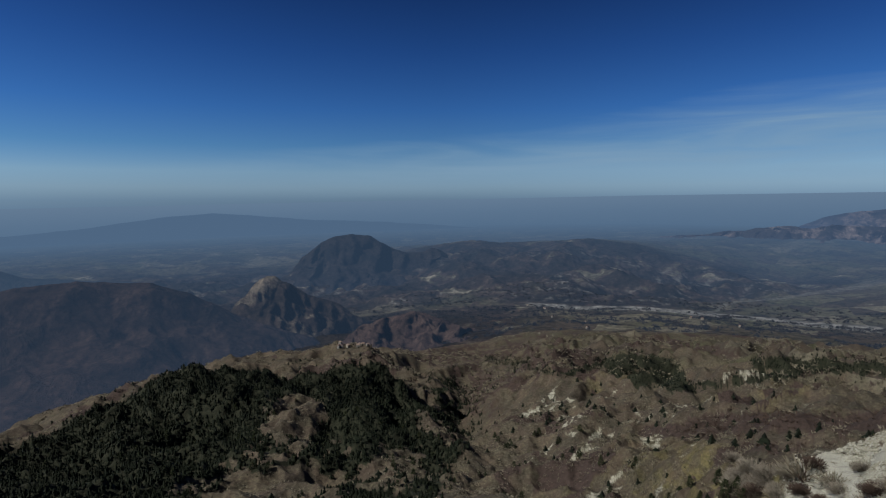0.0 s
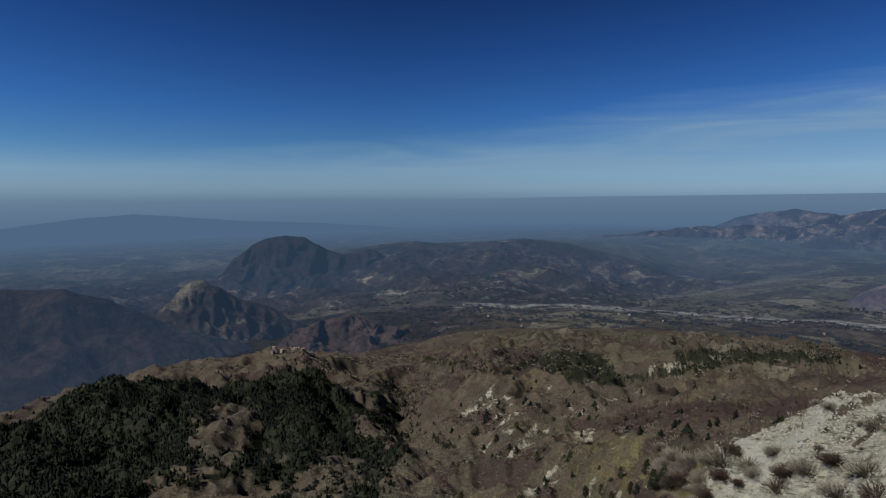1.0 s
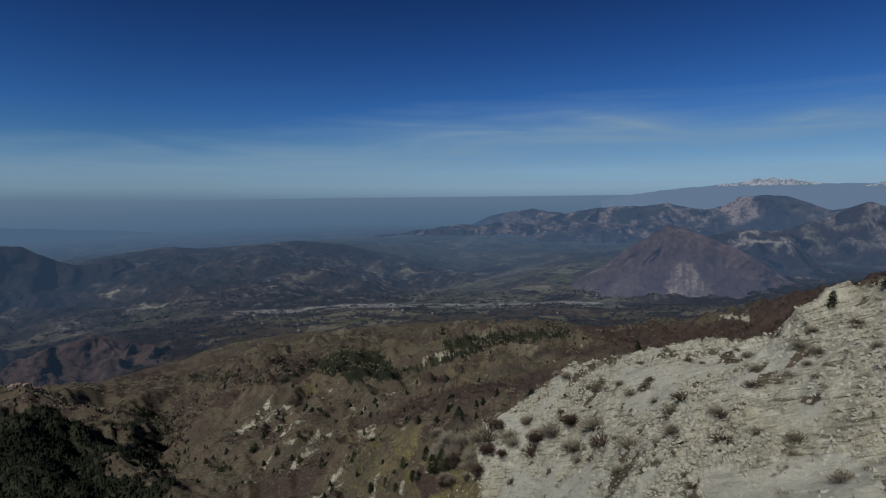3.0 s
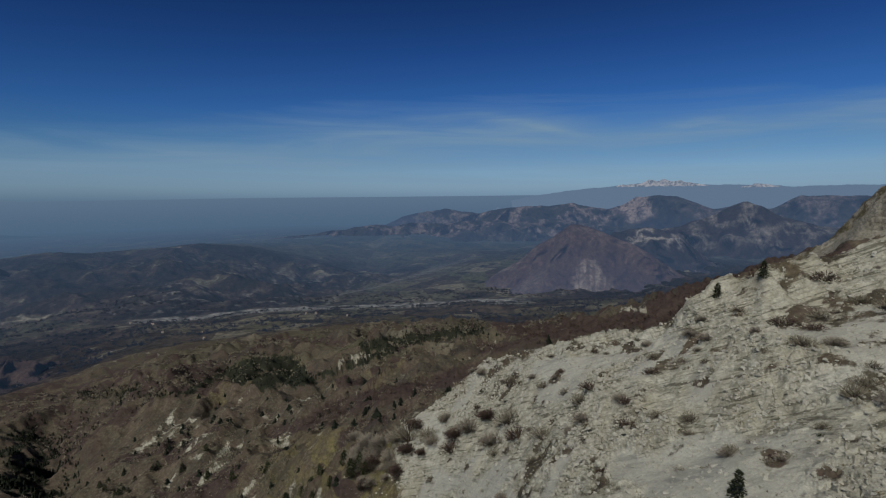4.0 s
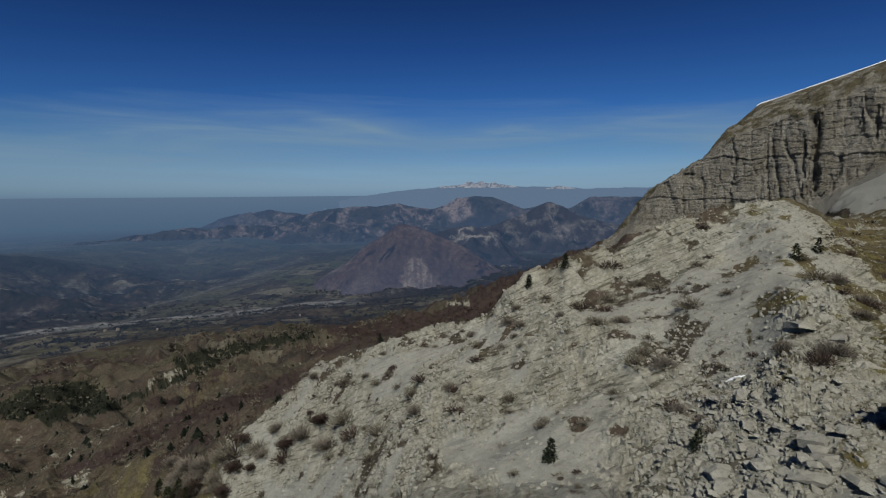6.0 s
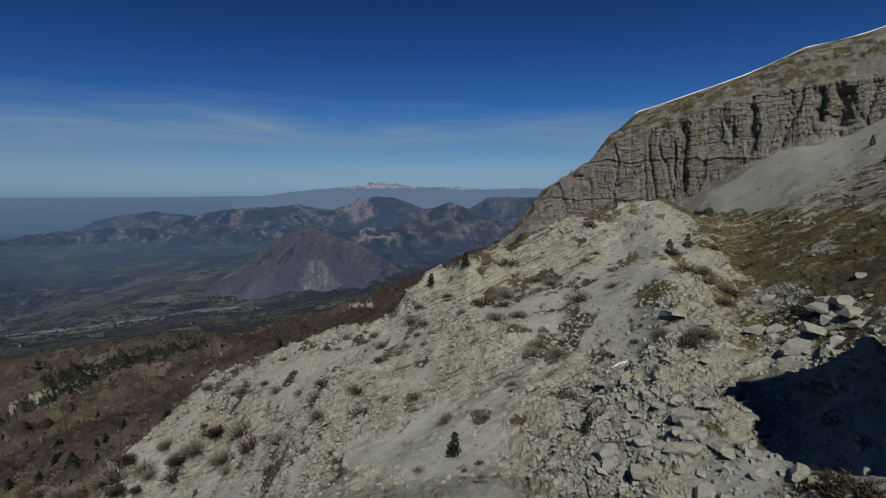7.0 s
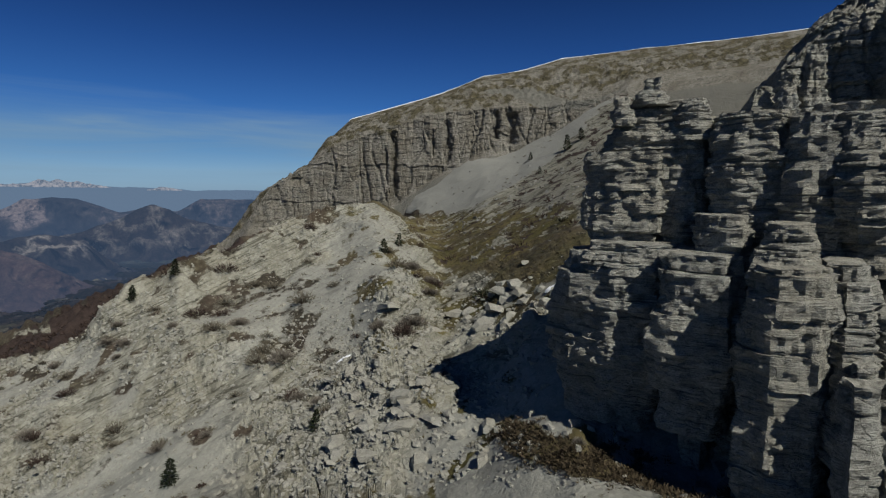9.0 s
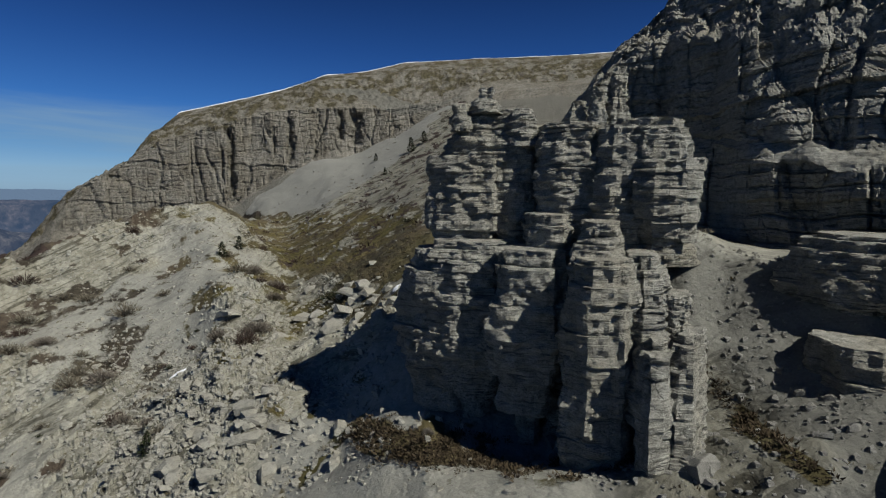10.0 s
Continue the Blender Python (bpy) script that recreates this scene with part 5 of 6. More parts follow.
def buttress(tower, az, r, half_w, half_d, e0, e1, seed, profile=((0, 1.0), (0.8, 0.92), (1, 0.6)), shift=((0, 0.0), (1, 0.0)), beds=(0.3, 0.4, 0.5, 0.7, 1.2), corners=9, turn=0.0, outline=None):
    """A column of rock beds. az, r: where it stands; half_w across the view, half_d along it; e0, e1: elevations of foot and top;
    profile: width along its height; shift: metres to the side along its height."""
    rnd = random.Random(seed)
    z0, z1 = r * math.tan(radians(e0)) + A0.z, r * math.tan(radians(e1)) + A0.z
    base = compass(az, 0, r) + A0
    holder = None
    z = z0
    side = (math.cos(radians(az)), -math.sin(radians(az)))
    fwd = (math.sin(radians(az)), math.cos(radians(az)))
    per = max(4, int(2 * math.pi * max(half_w, half_d) / corners / 0.27))
    ring = polygon(rnd, corners, per, half_w, half_d)
    if outline:
        ring = along(outline, 0.27)
    joints = [rnd.random() for _ in range(6)]
    ca, sa = math.cos(radians(turn)), math.sin(radians(turn))
    run, thick = 0, 0.5
    while z < z1 - 0.12:
        if run <= 0:
            run, thick = rnd.randrange(2, 7), rnd.choice(beds)
            inset = rnd.uniform(0.97, 1.02)
            lean_u, lean_v = rnd.uniform(-0.15, 0.15), rnd.uniform(-0.09, 0.09)
            if not outline and rnd.random() < 0.4:
                other = polygon(rnd, corners, per, half_w, half_d)
                ring = ring * 0.72 + other * 0.28
        run -= 1
        h = min(thick * rnd.uniform(0.7, 1.3), z1 - z)
        t = (z + h / 2 - z0) / (z1 - z0)
        k = np.interp(t, [p[0] for p in profile], [p[1] for p in profile]) * inset * rnd.uniform(0.988, 1.012)
        dx = np.interp(t, [p[0] for p in shift], [p[1] for p in shift])
        rx, ry = ring[:, 0] * ca - ring[:, 1] * sa, ring[:, 0] * sa + ring[:, 1] * ca
        u, v = rx * k + dx + lean_u + rnd.uniform(-0.03, 0.03), ry * k + lean_v + rnd.uniform(-0.04, 0.04)
        pts = np.stack([u * side[0] + v * fwd[0], u * side[1] + v * fwd[1]], -1)
        me = layer_mesh("rock_bed", pts, z, z + h * 1.01, seed * 3.7, rnd, joints)
        if holder is None:
            holder = part("buttress", me, LIME, tower)
            holder.location = (base.x - tower.location.x, base.y - tower.location.y, -tower.location.z)
        else:
            part("rock_bed", me, LIME, holder)
        z += h


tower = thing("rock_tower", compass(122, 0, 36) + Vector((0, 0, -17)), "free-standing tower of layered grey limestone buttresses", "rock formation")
THIN, MIXED, THICK = (0.22, 0.3, 0.45, 0.7), (0.3, 0.5, 0.9, 1.6), (0.6, 1.2, 2.2)
UPRIGHT = ((0, 0.0), (1, 0.0))


def squarish(hw, hd, seed):
    """A block's outline with cut corners."""
    g = random.Random(seed)
    return [(x * hw * g.uniform(0.93, 1.05), y * hd * g.uniform(0.9, 1.08)) for x, y in ((-1, 0.0), (-0.78, -0.8), (-0.1, -1.06), (0.74, -0.92), (1, -0.45), (1, 0.75), (0.7, 1), (-0.75, 1), (-1, 0.7))]


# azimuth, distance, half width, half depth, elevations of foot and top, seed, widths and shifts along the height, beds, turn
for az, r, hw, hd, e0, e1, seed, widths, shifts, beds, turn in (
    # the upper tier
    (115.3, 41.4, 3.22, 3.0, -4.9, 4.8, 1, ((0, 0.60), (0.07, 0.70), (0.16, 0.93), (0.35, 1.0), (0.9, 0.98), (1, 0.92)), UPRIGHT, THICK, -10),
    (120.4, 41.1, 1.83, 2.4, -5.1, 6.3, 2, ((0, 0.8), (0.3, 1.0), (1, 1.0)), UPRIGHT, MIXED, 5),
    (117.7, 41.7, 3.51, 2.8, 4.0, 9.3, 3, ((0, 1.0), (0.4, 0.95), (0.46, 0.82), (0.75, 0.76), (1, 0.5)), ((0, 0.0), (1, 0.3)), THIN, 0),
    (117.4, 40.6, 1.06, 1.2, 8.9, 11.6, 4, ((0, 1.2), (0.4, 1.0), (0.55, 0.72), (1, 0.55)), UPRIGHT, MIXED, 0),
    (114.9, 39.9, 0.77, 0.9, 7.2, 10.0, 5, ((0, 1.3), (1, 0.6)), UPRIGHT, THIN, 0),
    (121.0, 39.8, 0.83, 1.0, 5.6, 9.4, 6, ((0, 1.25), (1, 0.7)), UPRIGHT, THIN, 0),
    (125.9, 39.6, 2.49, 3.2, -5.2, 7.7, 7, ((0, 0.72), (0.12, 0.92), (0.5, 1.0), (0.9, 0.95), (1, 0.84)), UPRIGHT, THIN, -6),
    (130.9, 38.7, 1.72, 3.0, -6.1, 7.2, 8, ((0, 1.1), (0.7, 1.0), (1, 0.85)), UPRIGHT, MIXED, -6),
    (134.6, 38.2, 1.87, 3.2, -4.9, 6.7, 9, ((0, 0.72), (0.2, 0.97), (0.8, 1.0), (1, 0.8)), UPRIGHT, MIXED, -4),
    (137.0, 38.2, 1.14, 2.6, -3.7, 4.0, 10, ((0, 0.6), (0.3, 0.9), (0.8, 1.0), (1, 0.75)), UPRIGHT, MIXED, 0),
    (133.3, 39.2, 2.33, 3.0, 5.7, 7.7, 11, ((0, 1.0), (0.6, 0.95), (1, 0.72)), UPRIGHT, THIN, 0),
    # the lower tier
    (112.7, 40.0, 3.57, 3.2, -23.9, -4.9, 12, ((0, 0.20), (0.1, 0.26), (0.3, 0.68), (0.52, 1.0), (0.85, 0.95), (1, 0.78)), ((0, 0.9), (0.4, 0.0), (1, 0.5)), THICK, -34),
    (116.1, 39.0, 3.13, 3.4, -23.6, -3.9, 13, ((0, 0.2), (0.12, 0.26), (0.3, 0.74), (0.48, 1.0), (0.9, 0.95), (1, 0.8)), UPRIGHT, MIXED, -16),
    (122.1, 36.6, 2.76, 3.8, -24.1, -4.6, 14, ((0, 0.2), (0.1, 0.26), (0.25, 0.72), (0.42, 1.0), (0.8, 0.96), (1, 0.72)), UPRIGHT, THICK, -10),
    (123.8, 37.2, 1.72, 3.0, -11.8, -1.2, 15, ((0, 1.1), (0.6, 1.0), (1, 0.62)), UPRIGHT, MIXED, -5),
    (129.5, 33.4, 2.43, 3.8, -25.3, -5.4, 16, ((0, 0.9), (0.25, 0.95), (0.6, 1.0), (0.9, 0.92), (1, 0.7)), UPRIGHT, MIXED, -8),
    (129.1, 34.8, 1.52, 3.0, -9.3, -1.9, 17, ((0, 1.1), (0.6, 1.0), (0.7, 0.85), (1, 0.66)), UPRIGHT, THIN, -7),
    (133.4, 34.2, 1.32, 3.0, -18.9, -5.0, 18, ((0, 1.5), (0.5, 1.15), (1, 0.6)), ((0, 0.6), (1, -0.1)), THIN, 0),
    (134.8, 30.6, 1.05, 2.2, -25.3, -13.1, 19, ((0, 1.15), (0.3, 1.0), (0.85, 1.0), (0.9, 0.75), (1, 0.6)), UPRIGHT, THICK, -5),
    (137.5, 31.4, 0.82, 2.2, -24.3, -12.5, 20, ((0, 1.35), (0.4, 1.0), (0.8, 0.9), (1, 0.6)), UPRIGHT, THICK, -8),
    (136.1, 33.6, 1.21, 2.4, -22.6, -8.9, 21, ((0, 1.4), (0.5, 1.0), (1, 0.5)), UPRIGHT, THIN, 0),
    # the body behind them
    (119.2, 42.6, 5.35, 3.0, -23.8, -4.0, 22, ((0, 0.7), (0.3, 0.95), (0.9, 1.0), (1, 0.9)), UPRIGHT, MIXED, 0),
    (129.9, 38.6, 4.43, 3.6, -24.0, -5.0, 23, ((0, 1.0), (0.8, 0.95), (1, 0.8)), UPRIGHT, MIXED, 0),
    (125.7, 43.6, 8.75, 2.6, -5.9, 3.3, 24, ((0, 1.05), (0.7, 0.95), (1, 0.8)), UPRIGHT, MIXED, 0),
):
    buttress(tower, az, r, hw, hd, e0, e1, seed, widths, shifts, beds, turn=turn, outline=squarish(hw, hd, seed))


# ---- scattering ----
Q00, Q01, Q10 = G[:-1, :-1], G[:-1, 1:], G[1:, :-1]
AREA = np.linalg.norm(np.cross(Q01 - Q00, Q10 - Q00), axis=-1)


def strew(count, weight, seed):
    """Points on the ground, thick where weight (rows, columns) is high."""
    g = np.random.RandomState(seed)
    w = (AREA * np.clip(weight[:-1, :-1], 0, None)).ravel()
    pick = g.choice(w.size, count, p=w / w.sum())
    i, j = np.unravel_index(pick, AREA.shape)
    u, v = g.rand(count, 1), g.rand(count, 1)
    return Q00[i, j] + (Q01[i, j] - Q00[i, j]) * u + (Q10[i, j] - Q00[i, j]) * v


def soup(name, bases, at, size, seed, tilt=0.0):
    """One mesh of many copies of the bases (verts, faces), each at a point, turned and scaled."""
    g = np.random.RandomState(seed)
    which = g.randint(len(bases), size=len(at))
    vs, fs, off = [], [], 0
    for k, (bv, bf) in enumerate(bases):
        m = which == k
        p, s = at[m], size[m]
        a = g.rand(len(p)) * 2 * np.pi
        t, u = g.normal(size=len(p)) * tilt, g.rand(len(p)) * 2 * np.pi
        v = bv[None] * s[:, None, :]
        v = np.stack([v[..., 0] * np.cos(a)[:, None] - v[..., 1] * np.sin(a)[:, None], v[..., 0] * np.sin(a)[:, None] + v[..., 1] * np.cos(a)[:, None], v[..., 2]], -1)
        v[..., 2] += (v[..., 0] * np.cos(u)[:, None] + v[..., 1] * np.sin(u)[:, None]) * np.tan(t)[:, None]
        v += p[:, None]
        f = bf[None] + (off + np.arange(len(p)) * len(bv))[:, None, None]
        vs.append(v.reshape(-1, 3))
        fs.append(f.reshape(-1, bf.shape[1]))
        off += v.shape[0] * v.shape[1]
    return soup_mesh(name, np.concatenate(vs), np.concatenate(fs))


def stone_base(seed, flat=0.6, cuts=6):
    """A broken block of limestone: a cube with shifted corners and cut edges."""
    bm = bmesh.new()
    g = random.Random(seed)
    bmesh.ops.create_cube(bm, size=1.0)
    for v in bm.verts:
        v.co = Vector((v.co.x * g.uniform(0.7, 1.2), v.co.y * g.uniform(0.6, 1.1), v.co.z * flat * g.uniform(0.6, 1.2)))
    for _ in range(cuts):
        d = Vector((g.uniform(-1, 1), g.uniform(-1, 1), g.uniform(-0.2, 1))).normalized()
        cut = bmesh.ops.bisect_plane(bm, geom=bm.verts[:] + bm.edges[:] + bm.faces[:], plane_co=d * g.uniform(0.28, 0.42), plane_no=d, clear_outer=True)
        edges = [e for e in cut["geom_cut"] if isinstance(e, bmesh.types.BMEdge)]
        if len(edges) > 2:
            bmesh.ops.contextual_create(bm, geom=edges)
    bmesh.ops.triangulate(bm, faces=bm.faces[:])
    bm.verts.index_update()
    v = np.array([tuple(x.co) for x in bm.verts])
    f = np.array([[x.index for x in p.verts] for p in bm.faces])
    bm.free()
    return v, f


STONES = [stone_base(k, (0.35, 0.5, 0.7)[k % 3], 3) for k in range(9)]
SPUR = (1 - wild) * step(GS, 0.85, 1.0) * (1 - step(GS, 3.0, 3.05)) * step(GA, 30, 38)
TALUS = step(GA, 76, 84) * (1 - step(GA, 104, 108)) * (1 - step(GS, 2.05, 2.3)) + 1.3 * step(GA, 132, 136) + 0.5 * step(GA, 96, 100) * (1 - step(GA, 110, 113)) * step(GS, 2.2, 2.35) * (1 - step(GS, 2.7, 2.85))


def stones_at(count, weight, lo, hi, seed, power=2.2):
    p = strew(count, weight, seed)
    k = lo + (hi - lo) * np.random.RandomState(seed + 1).rand(count) ** power
    size = k[:, None] * np.random.RandomState(seed + 2).uniform(0.7, 1.3, (count, 3))
    p[:, 2] += 0.08 * k
    return p, size


p1, s1 = stones_at(15500, SPUR * (0.3 + outcrop) * (1 - step(GA, 126, 130)), 0.14, 0.8, 21, 3.2)
p2, s2 = stones_at(5500, SPUR * TALUS * (1 - step(GA, 126, 130)), 0.10, 0.52, 24, 2.6)
SCREE = step(GA, 92, 96) * (1 - step(GA, 138, 142)) * step(GS, 3.0, 3.2) * (1 - step(GS, 5.0, 5.4))
p3, s3 = stones_at(3200, SCREE * (0.15 + step(patch, 0.0, 0.3)) * (1 - 0.75 * chute), 0.25, 1.2, 27, 3.5)
gravel_stones = new("loose_stones", soup("loose_stones", STONES, np.concatenate([p1, p2]), np.concatenate([s1, s2]), 31, 0.3))
gravel_stones.data.materials.append(LIME_BLOCK)
tagged(gravel_stones, "broken pale limestone strewn over the scree slope", "stones", kind="stuff")

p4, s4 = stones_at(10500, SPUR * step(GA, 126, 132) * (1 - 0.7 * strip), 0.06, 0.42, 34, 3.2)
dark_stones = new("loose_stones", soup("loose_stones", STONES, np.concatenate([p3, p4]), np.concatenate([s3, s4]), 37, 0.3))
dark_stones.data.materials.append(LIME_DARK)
tagged(dark_stones, "grey stones strewn beside the tower and over the meadow", "stones", kind="stuff")

# boulders that can be told apart
BOULDERS = []
for k in range(8):
    bv, bf = stone_base(100 + k, (0.45, 0.6, 0.8, 0.5)[k % 4])
    BOULDERS.append(soup_mesh("boulder", bv, bf))
    BOULDERS[-1].materials.append(LIME_BLOCK)
pb, sb = stones_at(50, SPUR * TALUS * (1 - step(GA, 126, 130)), 0.5, 1.5, 41, 2.6)
pc, sc = stones_at(42, step(GA, 77, 81) * (1 - step(GA, 97, 100)) * step(GS, 0.98, 1.0) * (1 - step(GS, 1.9, 2.1)), 0.7, 1.9, 45, 2.0)
sc = sc * np.array([1.35, 1.0, 0.55])
pd, sd = stones_at(24, step(GA, 99, 103) * (1 - step(GA, 110, 112)) * step(GS, 2.35, 2.5) * (1 - step(GS, 2.9, 3.0)), 0.6, 1.7, 48, 1.6)
pe, se = stones_at(40, np.exp(-((GA - 91.2) / 2.2) ** 2 - ((GE + 12.4) / 2.2) ** 2) + 0.5 * np.exp(-((GA - 88.8) / 1.8) ** 2 - ((GE + 4.8) / 1.2) ** 2), 0.6, 1.8, 52, 1.6)
se = se * np.array([1.3, 1.0, 0.6])
pf, sf = stones_at(26, np.exp(-((GA - 91.0) / 6.5) ** 4 - ((GE + 20.0) / 5.0) ** 4) * step(GS, 0.98, 1.0), 0.8, 2.0, 57, 1.4)
sf = sf * np.array([1.3, 1.0, 0.4])
pb, sb = np.concatenate([pb, pc, pd, pe, pf]), np.concatenate([sb, sc, sd, se, sf])
for k in range(len(pb)):
    rnd = random.Random(500 + k)
    ob = new("boulder", BOULDERS[k % 8])
    ob.matrix_basis = pose(*pb[k], rnd.uniform(-18, 18), rnd.uniform(-18, 18), rnd.uniform(0, 360)) @ Matrix.Diagonal((*sb[k], 1))
    tagged(ob, "angular pale grey limestone boulder lying on scree", "boulder", "boulders on the scree")
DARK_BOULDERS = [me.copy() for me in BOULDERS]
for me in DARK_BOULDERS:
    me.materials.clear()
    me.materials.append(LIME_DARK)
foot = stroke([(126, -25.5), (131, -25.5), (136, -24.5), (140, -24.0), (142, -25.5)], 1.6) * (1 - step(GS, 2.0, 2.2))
below = stroke([(141, -13), (145, -16), (149, -18.5)], 3.0) * (1 - step(GS, 2.6, 2.8))
pg, sg = stones_at(48, foot, 0.5, 1.5, 61, 1.3)
ph, sh = stones_at(18, below, 0.4, 1.1, 64, 1.6)
pg, sg = np.concatenate([pg, ph]), np.concatenate([sg, sh])
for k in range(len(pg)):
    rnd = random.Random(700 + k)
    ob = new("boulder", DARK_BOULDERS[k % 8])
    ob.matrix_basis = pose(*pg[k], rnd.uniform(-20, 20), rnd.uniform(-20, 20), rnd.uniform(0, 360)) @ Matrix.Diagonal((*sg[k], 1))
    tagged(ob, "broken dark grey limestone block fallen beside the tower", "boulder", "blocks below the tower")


# ---- plants ----
def plain_material(name, lo, hi, scale=3.0):
    m, n, l, b = material(name)
    oi = n.new("ShaderNodeObjectInfo").outputs["Random"]
    isl = n.new("ShaderNodeNewGeometry").outputs["Random Per Island"]
    f = calc(n, l, "ADD", calc(n, l, "MULTIPLY", isl, 0.6), calc(n, l, "MULTIPLY", oi, 0.4))
    l.new(mix(n, l, 1.0, ramp(n, l, f, [(0.0, lo), (1.0, hi)]), (0.84, 0.84, 0.84), "MULTIPLY"), b.inputs["Base Color"])
    b.inputs["Roughness"].default_value = 0.9
    b.inputs["Specular IOR Level"].default_value = 0.15
    return m


NEEDLES = plain_material("pine_needles", (0.003, 0.0055, 0.003), (0.010, 0.014, 0.007))
TWIGS = plain_material("bare_twigs", (0.075, 0.066, 0.048), (0.20, 0.178, 0.135))
GREY_TWIGS = plain_material("grey_twigs", (0.095, 0.082, 0.066), (0.25, 0.22, 0.18))
RED_TWIGS = plain_material("reddish_twigs", (0.030, 0.020, 0.016), (0.088, 0.060, 0.048))
BARK = plain_material("bark", (0.05, 0.035, 0.025), (0.09, 0.065, 0.045))
DEAD = plain_material("dead_growth", (0.026, 0.020, 0.013), (0.085, 0.064, 0.038))
TUFT = plain_material("dry_tufts", (0.045, 0.036, 0.018), (0.19, 0.155, 0.078))


def blades(seed, count, lo, hi, width, shape):
    """Loose small triangles filling a shape: shape(rnd) gives a point and a way."""
    rnd = random.Random(seed)
    v, f = [], []
    for k in range(count):
        p, d = shape(rnd)
        n = Vector((rnd.uniform(-1, 1), rnd.uniform(-1, 1), rnd.uniform(-1, 1))).cross(d)
        n = n.normalized() * width * rnd.uniform(0.6, 1.3)
        q = p + d * rnd.uniform(lo, hi)
        v += [p - n, p + n, q]
        f.append((3 * k, 3 * k + 1, 3 * k + 2))
    return np.array([tuple(x) for x in v]), np.array(f)


def dome(rnd):
    a, h = rnd.uniform(0, 2 * math.pi), rnd.uniform(0.0, 1.0)
    d = Vector((math.cos(a) * math.sqrt(1 - h * h), math.sin(a) * math.sqrt(1 - h * h), h * 0.85))
    return d * rnd.uniform(0.25, 0.95) * 0.5, (d + Vector((0, 0, 0.4))).normalized()


def cone(rnd):
    h = rnd.uniform(0.06, 0.98) ** 1.25
    a = rnd.uniform(0, 2 * math.pi)
    r = 0.27 * (1 - h ** 1.5) ** 0.9 * rnd.uniform(0.35, 1.0) * (0.8 + 0.35 * math.sin(h * 34 + a))
    return Vector((math.cos(a) * r, math.sin(a) * r, h)), Vector((math.cos(a), math.sin(a), rnd.uniform(-0.5, 0.5))).normalized()


def stem_mesh(height, radius, sides=6):
    v, f = [], []
    for z, r in ((-0.1, 1.25), (0.35, 0.8), (1.0, 0.1)):
        for k in range(sides):
            a = 2 * math.pi * k / sides
            v.append((math.cos(a) * r * radius, math.sin(a) * r * radius, z * height))
    for b in range(2):
        for k in range(sides):
            f.append((b * sides + k, b * sides + (k + 1) % sides, (b + 1) * sides + (k + 1) % sides, (b + 1) * sides + k))
    return soup_mesh("trunk", v, f)


PINE = plain_material("green_needles", (0.008, 0.012, 0.005), (0.032, 0.038, 0.016))


def make_pine(seed):
    ob = thing("pine_tree", (0, 0, 0), "small dark green pine standing on the slope", "tree", "scattered pines")
    part("trunk", stem_mesh(0.92, 0.022), BARK, ob)
    v, f = blades(seed, 420, 0.05, 0.13, 0.030, cone)
    part("crown", soup_mesh("crown", v, f), PINE, ob)
    return ob


def make_shrub(seed, mat, label, twigs=420, width=0.014):
    ob = thing("shrub", (0, 0, 0), label, "shrub", "shrubs on the slope")
    v, f = blades(seed, twigs, 0.05, 0.2, width, dome)
    part("foliage", soup_mesh("foliage", v, f), mat, ob)
    rnd = random.Random(seed)
    v, f = blades(seed + 1, 30, 0.35, 0.55, 0.012, lambda r: (Vector((r.uniform(-0.06, 0.06), r.uniform(-0.06, 0.06), -0.05)), Vector((r.uniform(-0.9, 0.9), r.uniform(-0.9, 0.9), 0.8)).normalized()))
    part("stem", soup_mesh("stem", v, f), BARK, ob)
    return ob


SHRUBS = [make_shrub(60, TWIGS, "leafless grey-brown shrub among pale stones"), make_shrub(63, TWIGS, "leafless grey-brown shrub among pale stones"),
          make_shrub(66, RED_TWIGS, "low reddish-brown shrub on gravel"), make_shrub(69, PINE, "low dark green juniper bush on gravel"),
          make_shrub(72, GREY_TWIGS, "dense leafless grey bush on pale scree", 1500, 0.010), make_shrub(75, RED_TWIGS, "tall leafless reddish bush where scree meets grass", 2600, 0.009)]
PINES = [make_pine(80), make_pine(83), make_pine(86)]
ps = strew(95, SPUR * (0.25 + step(patch, 0.0, 0.35)) * (1 - 0.6 * step(GA, 100, 106)), 51)
used = set()


def plant(kinds, k, p, size, rnd):
    near_k = min(1.0, max(0.35, math.hypot(p[0], p[1]) / 80.0)) if k[0] == "s" else 1.0     # growth stays low by the tower
    size = tuple(v * near_k for v in size)
    m = pose(p[0], p[1], p[2] - 0.05, rnd.uniform(-6, 6), rnd.uniform(-6, 6), rnd.uniform(0, 360)) @ Matrix.Diagonal((*size, 1))
    if k in used:
        ob = copy_thing(kinds[0], m)
        ob.matrix_basis = m
    else:
        used.add(k)
        ob = kinds[0]
        ob.matrix_basis = m
    return ob


for k in range(len(ps)):
    rnd = random.Random(900 + k)
    i = (0, 1, 0, 1, 2, 2, 3)[rnd.randrange(7)]
    i = 4 if rnd.random() < 0.4 and i != 3 else i
    w = 1.3 + 3.2 * rnd.random() ** 1.7 if i != 3 else rnd.uniform(0.8, 1.8)
    plant([SHRUBS[i]], "s%d" % i, ps[k], (w, w * rnd.uniform(0.8, 1.2), w * rnd.uniform(0.8, 1.15)), rnd)


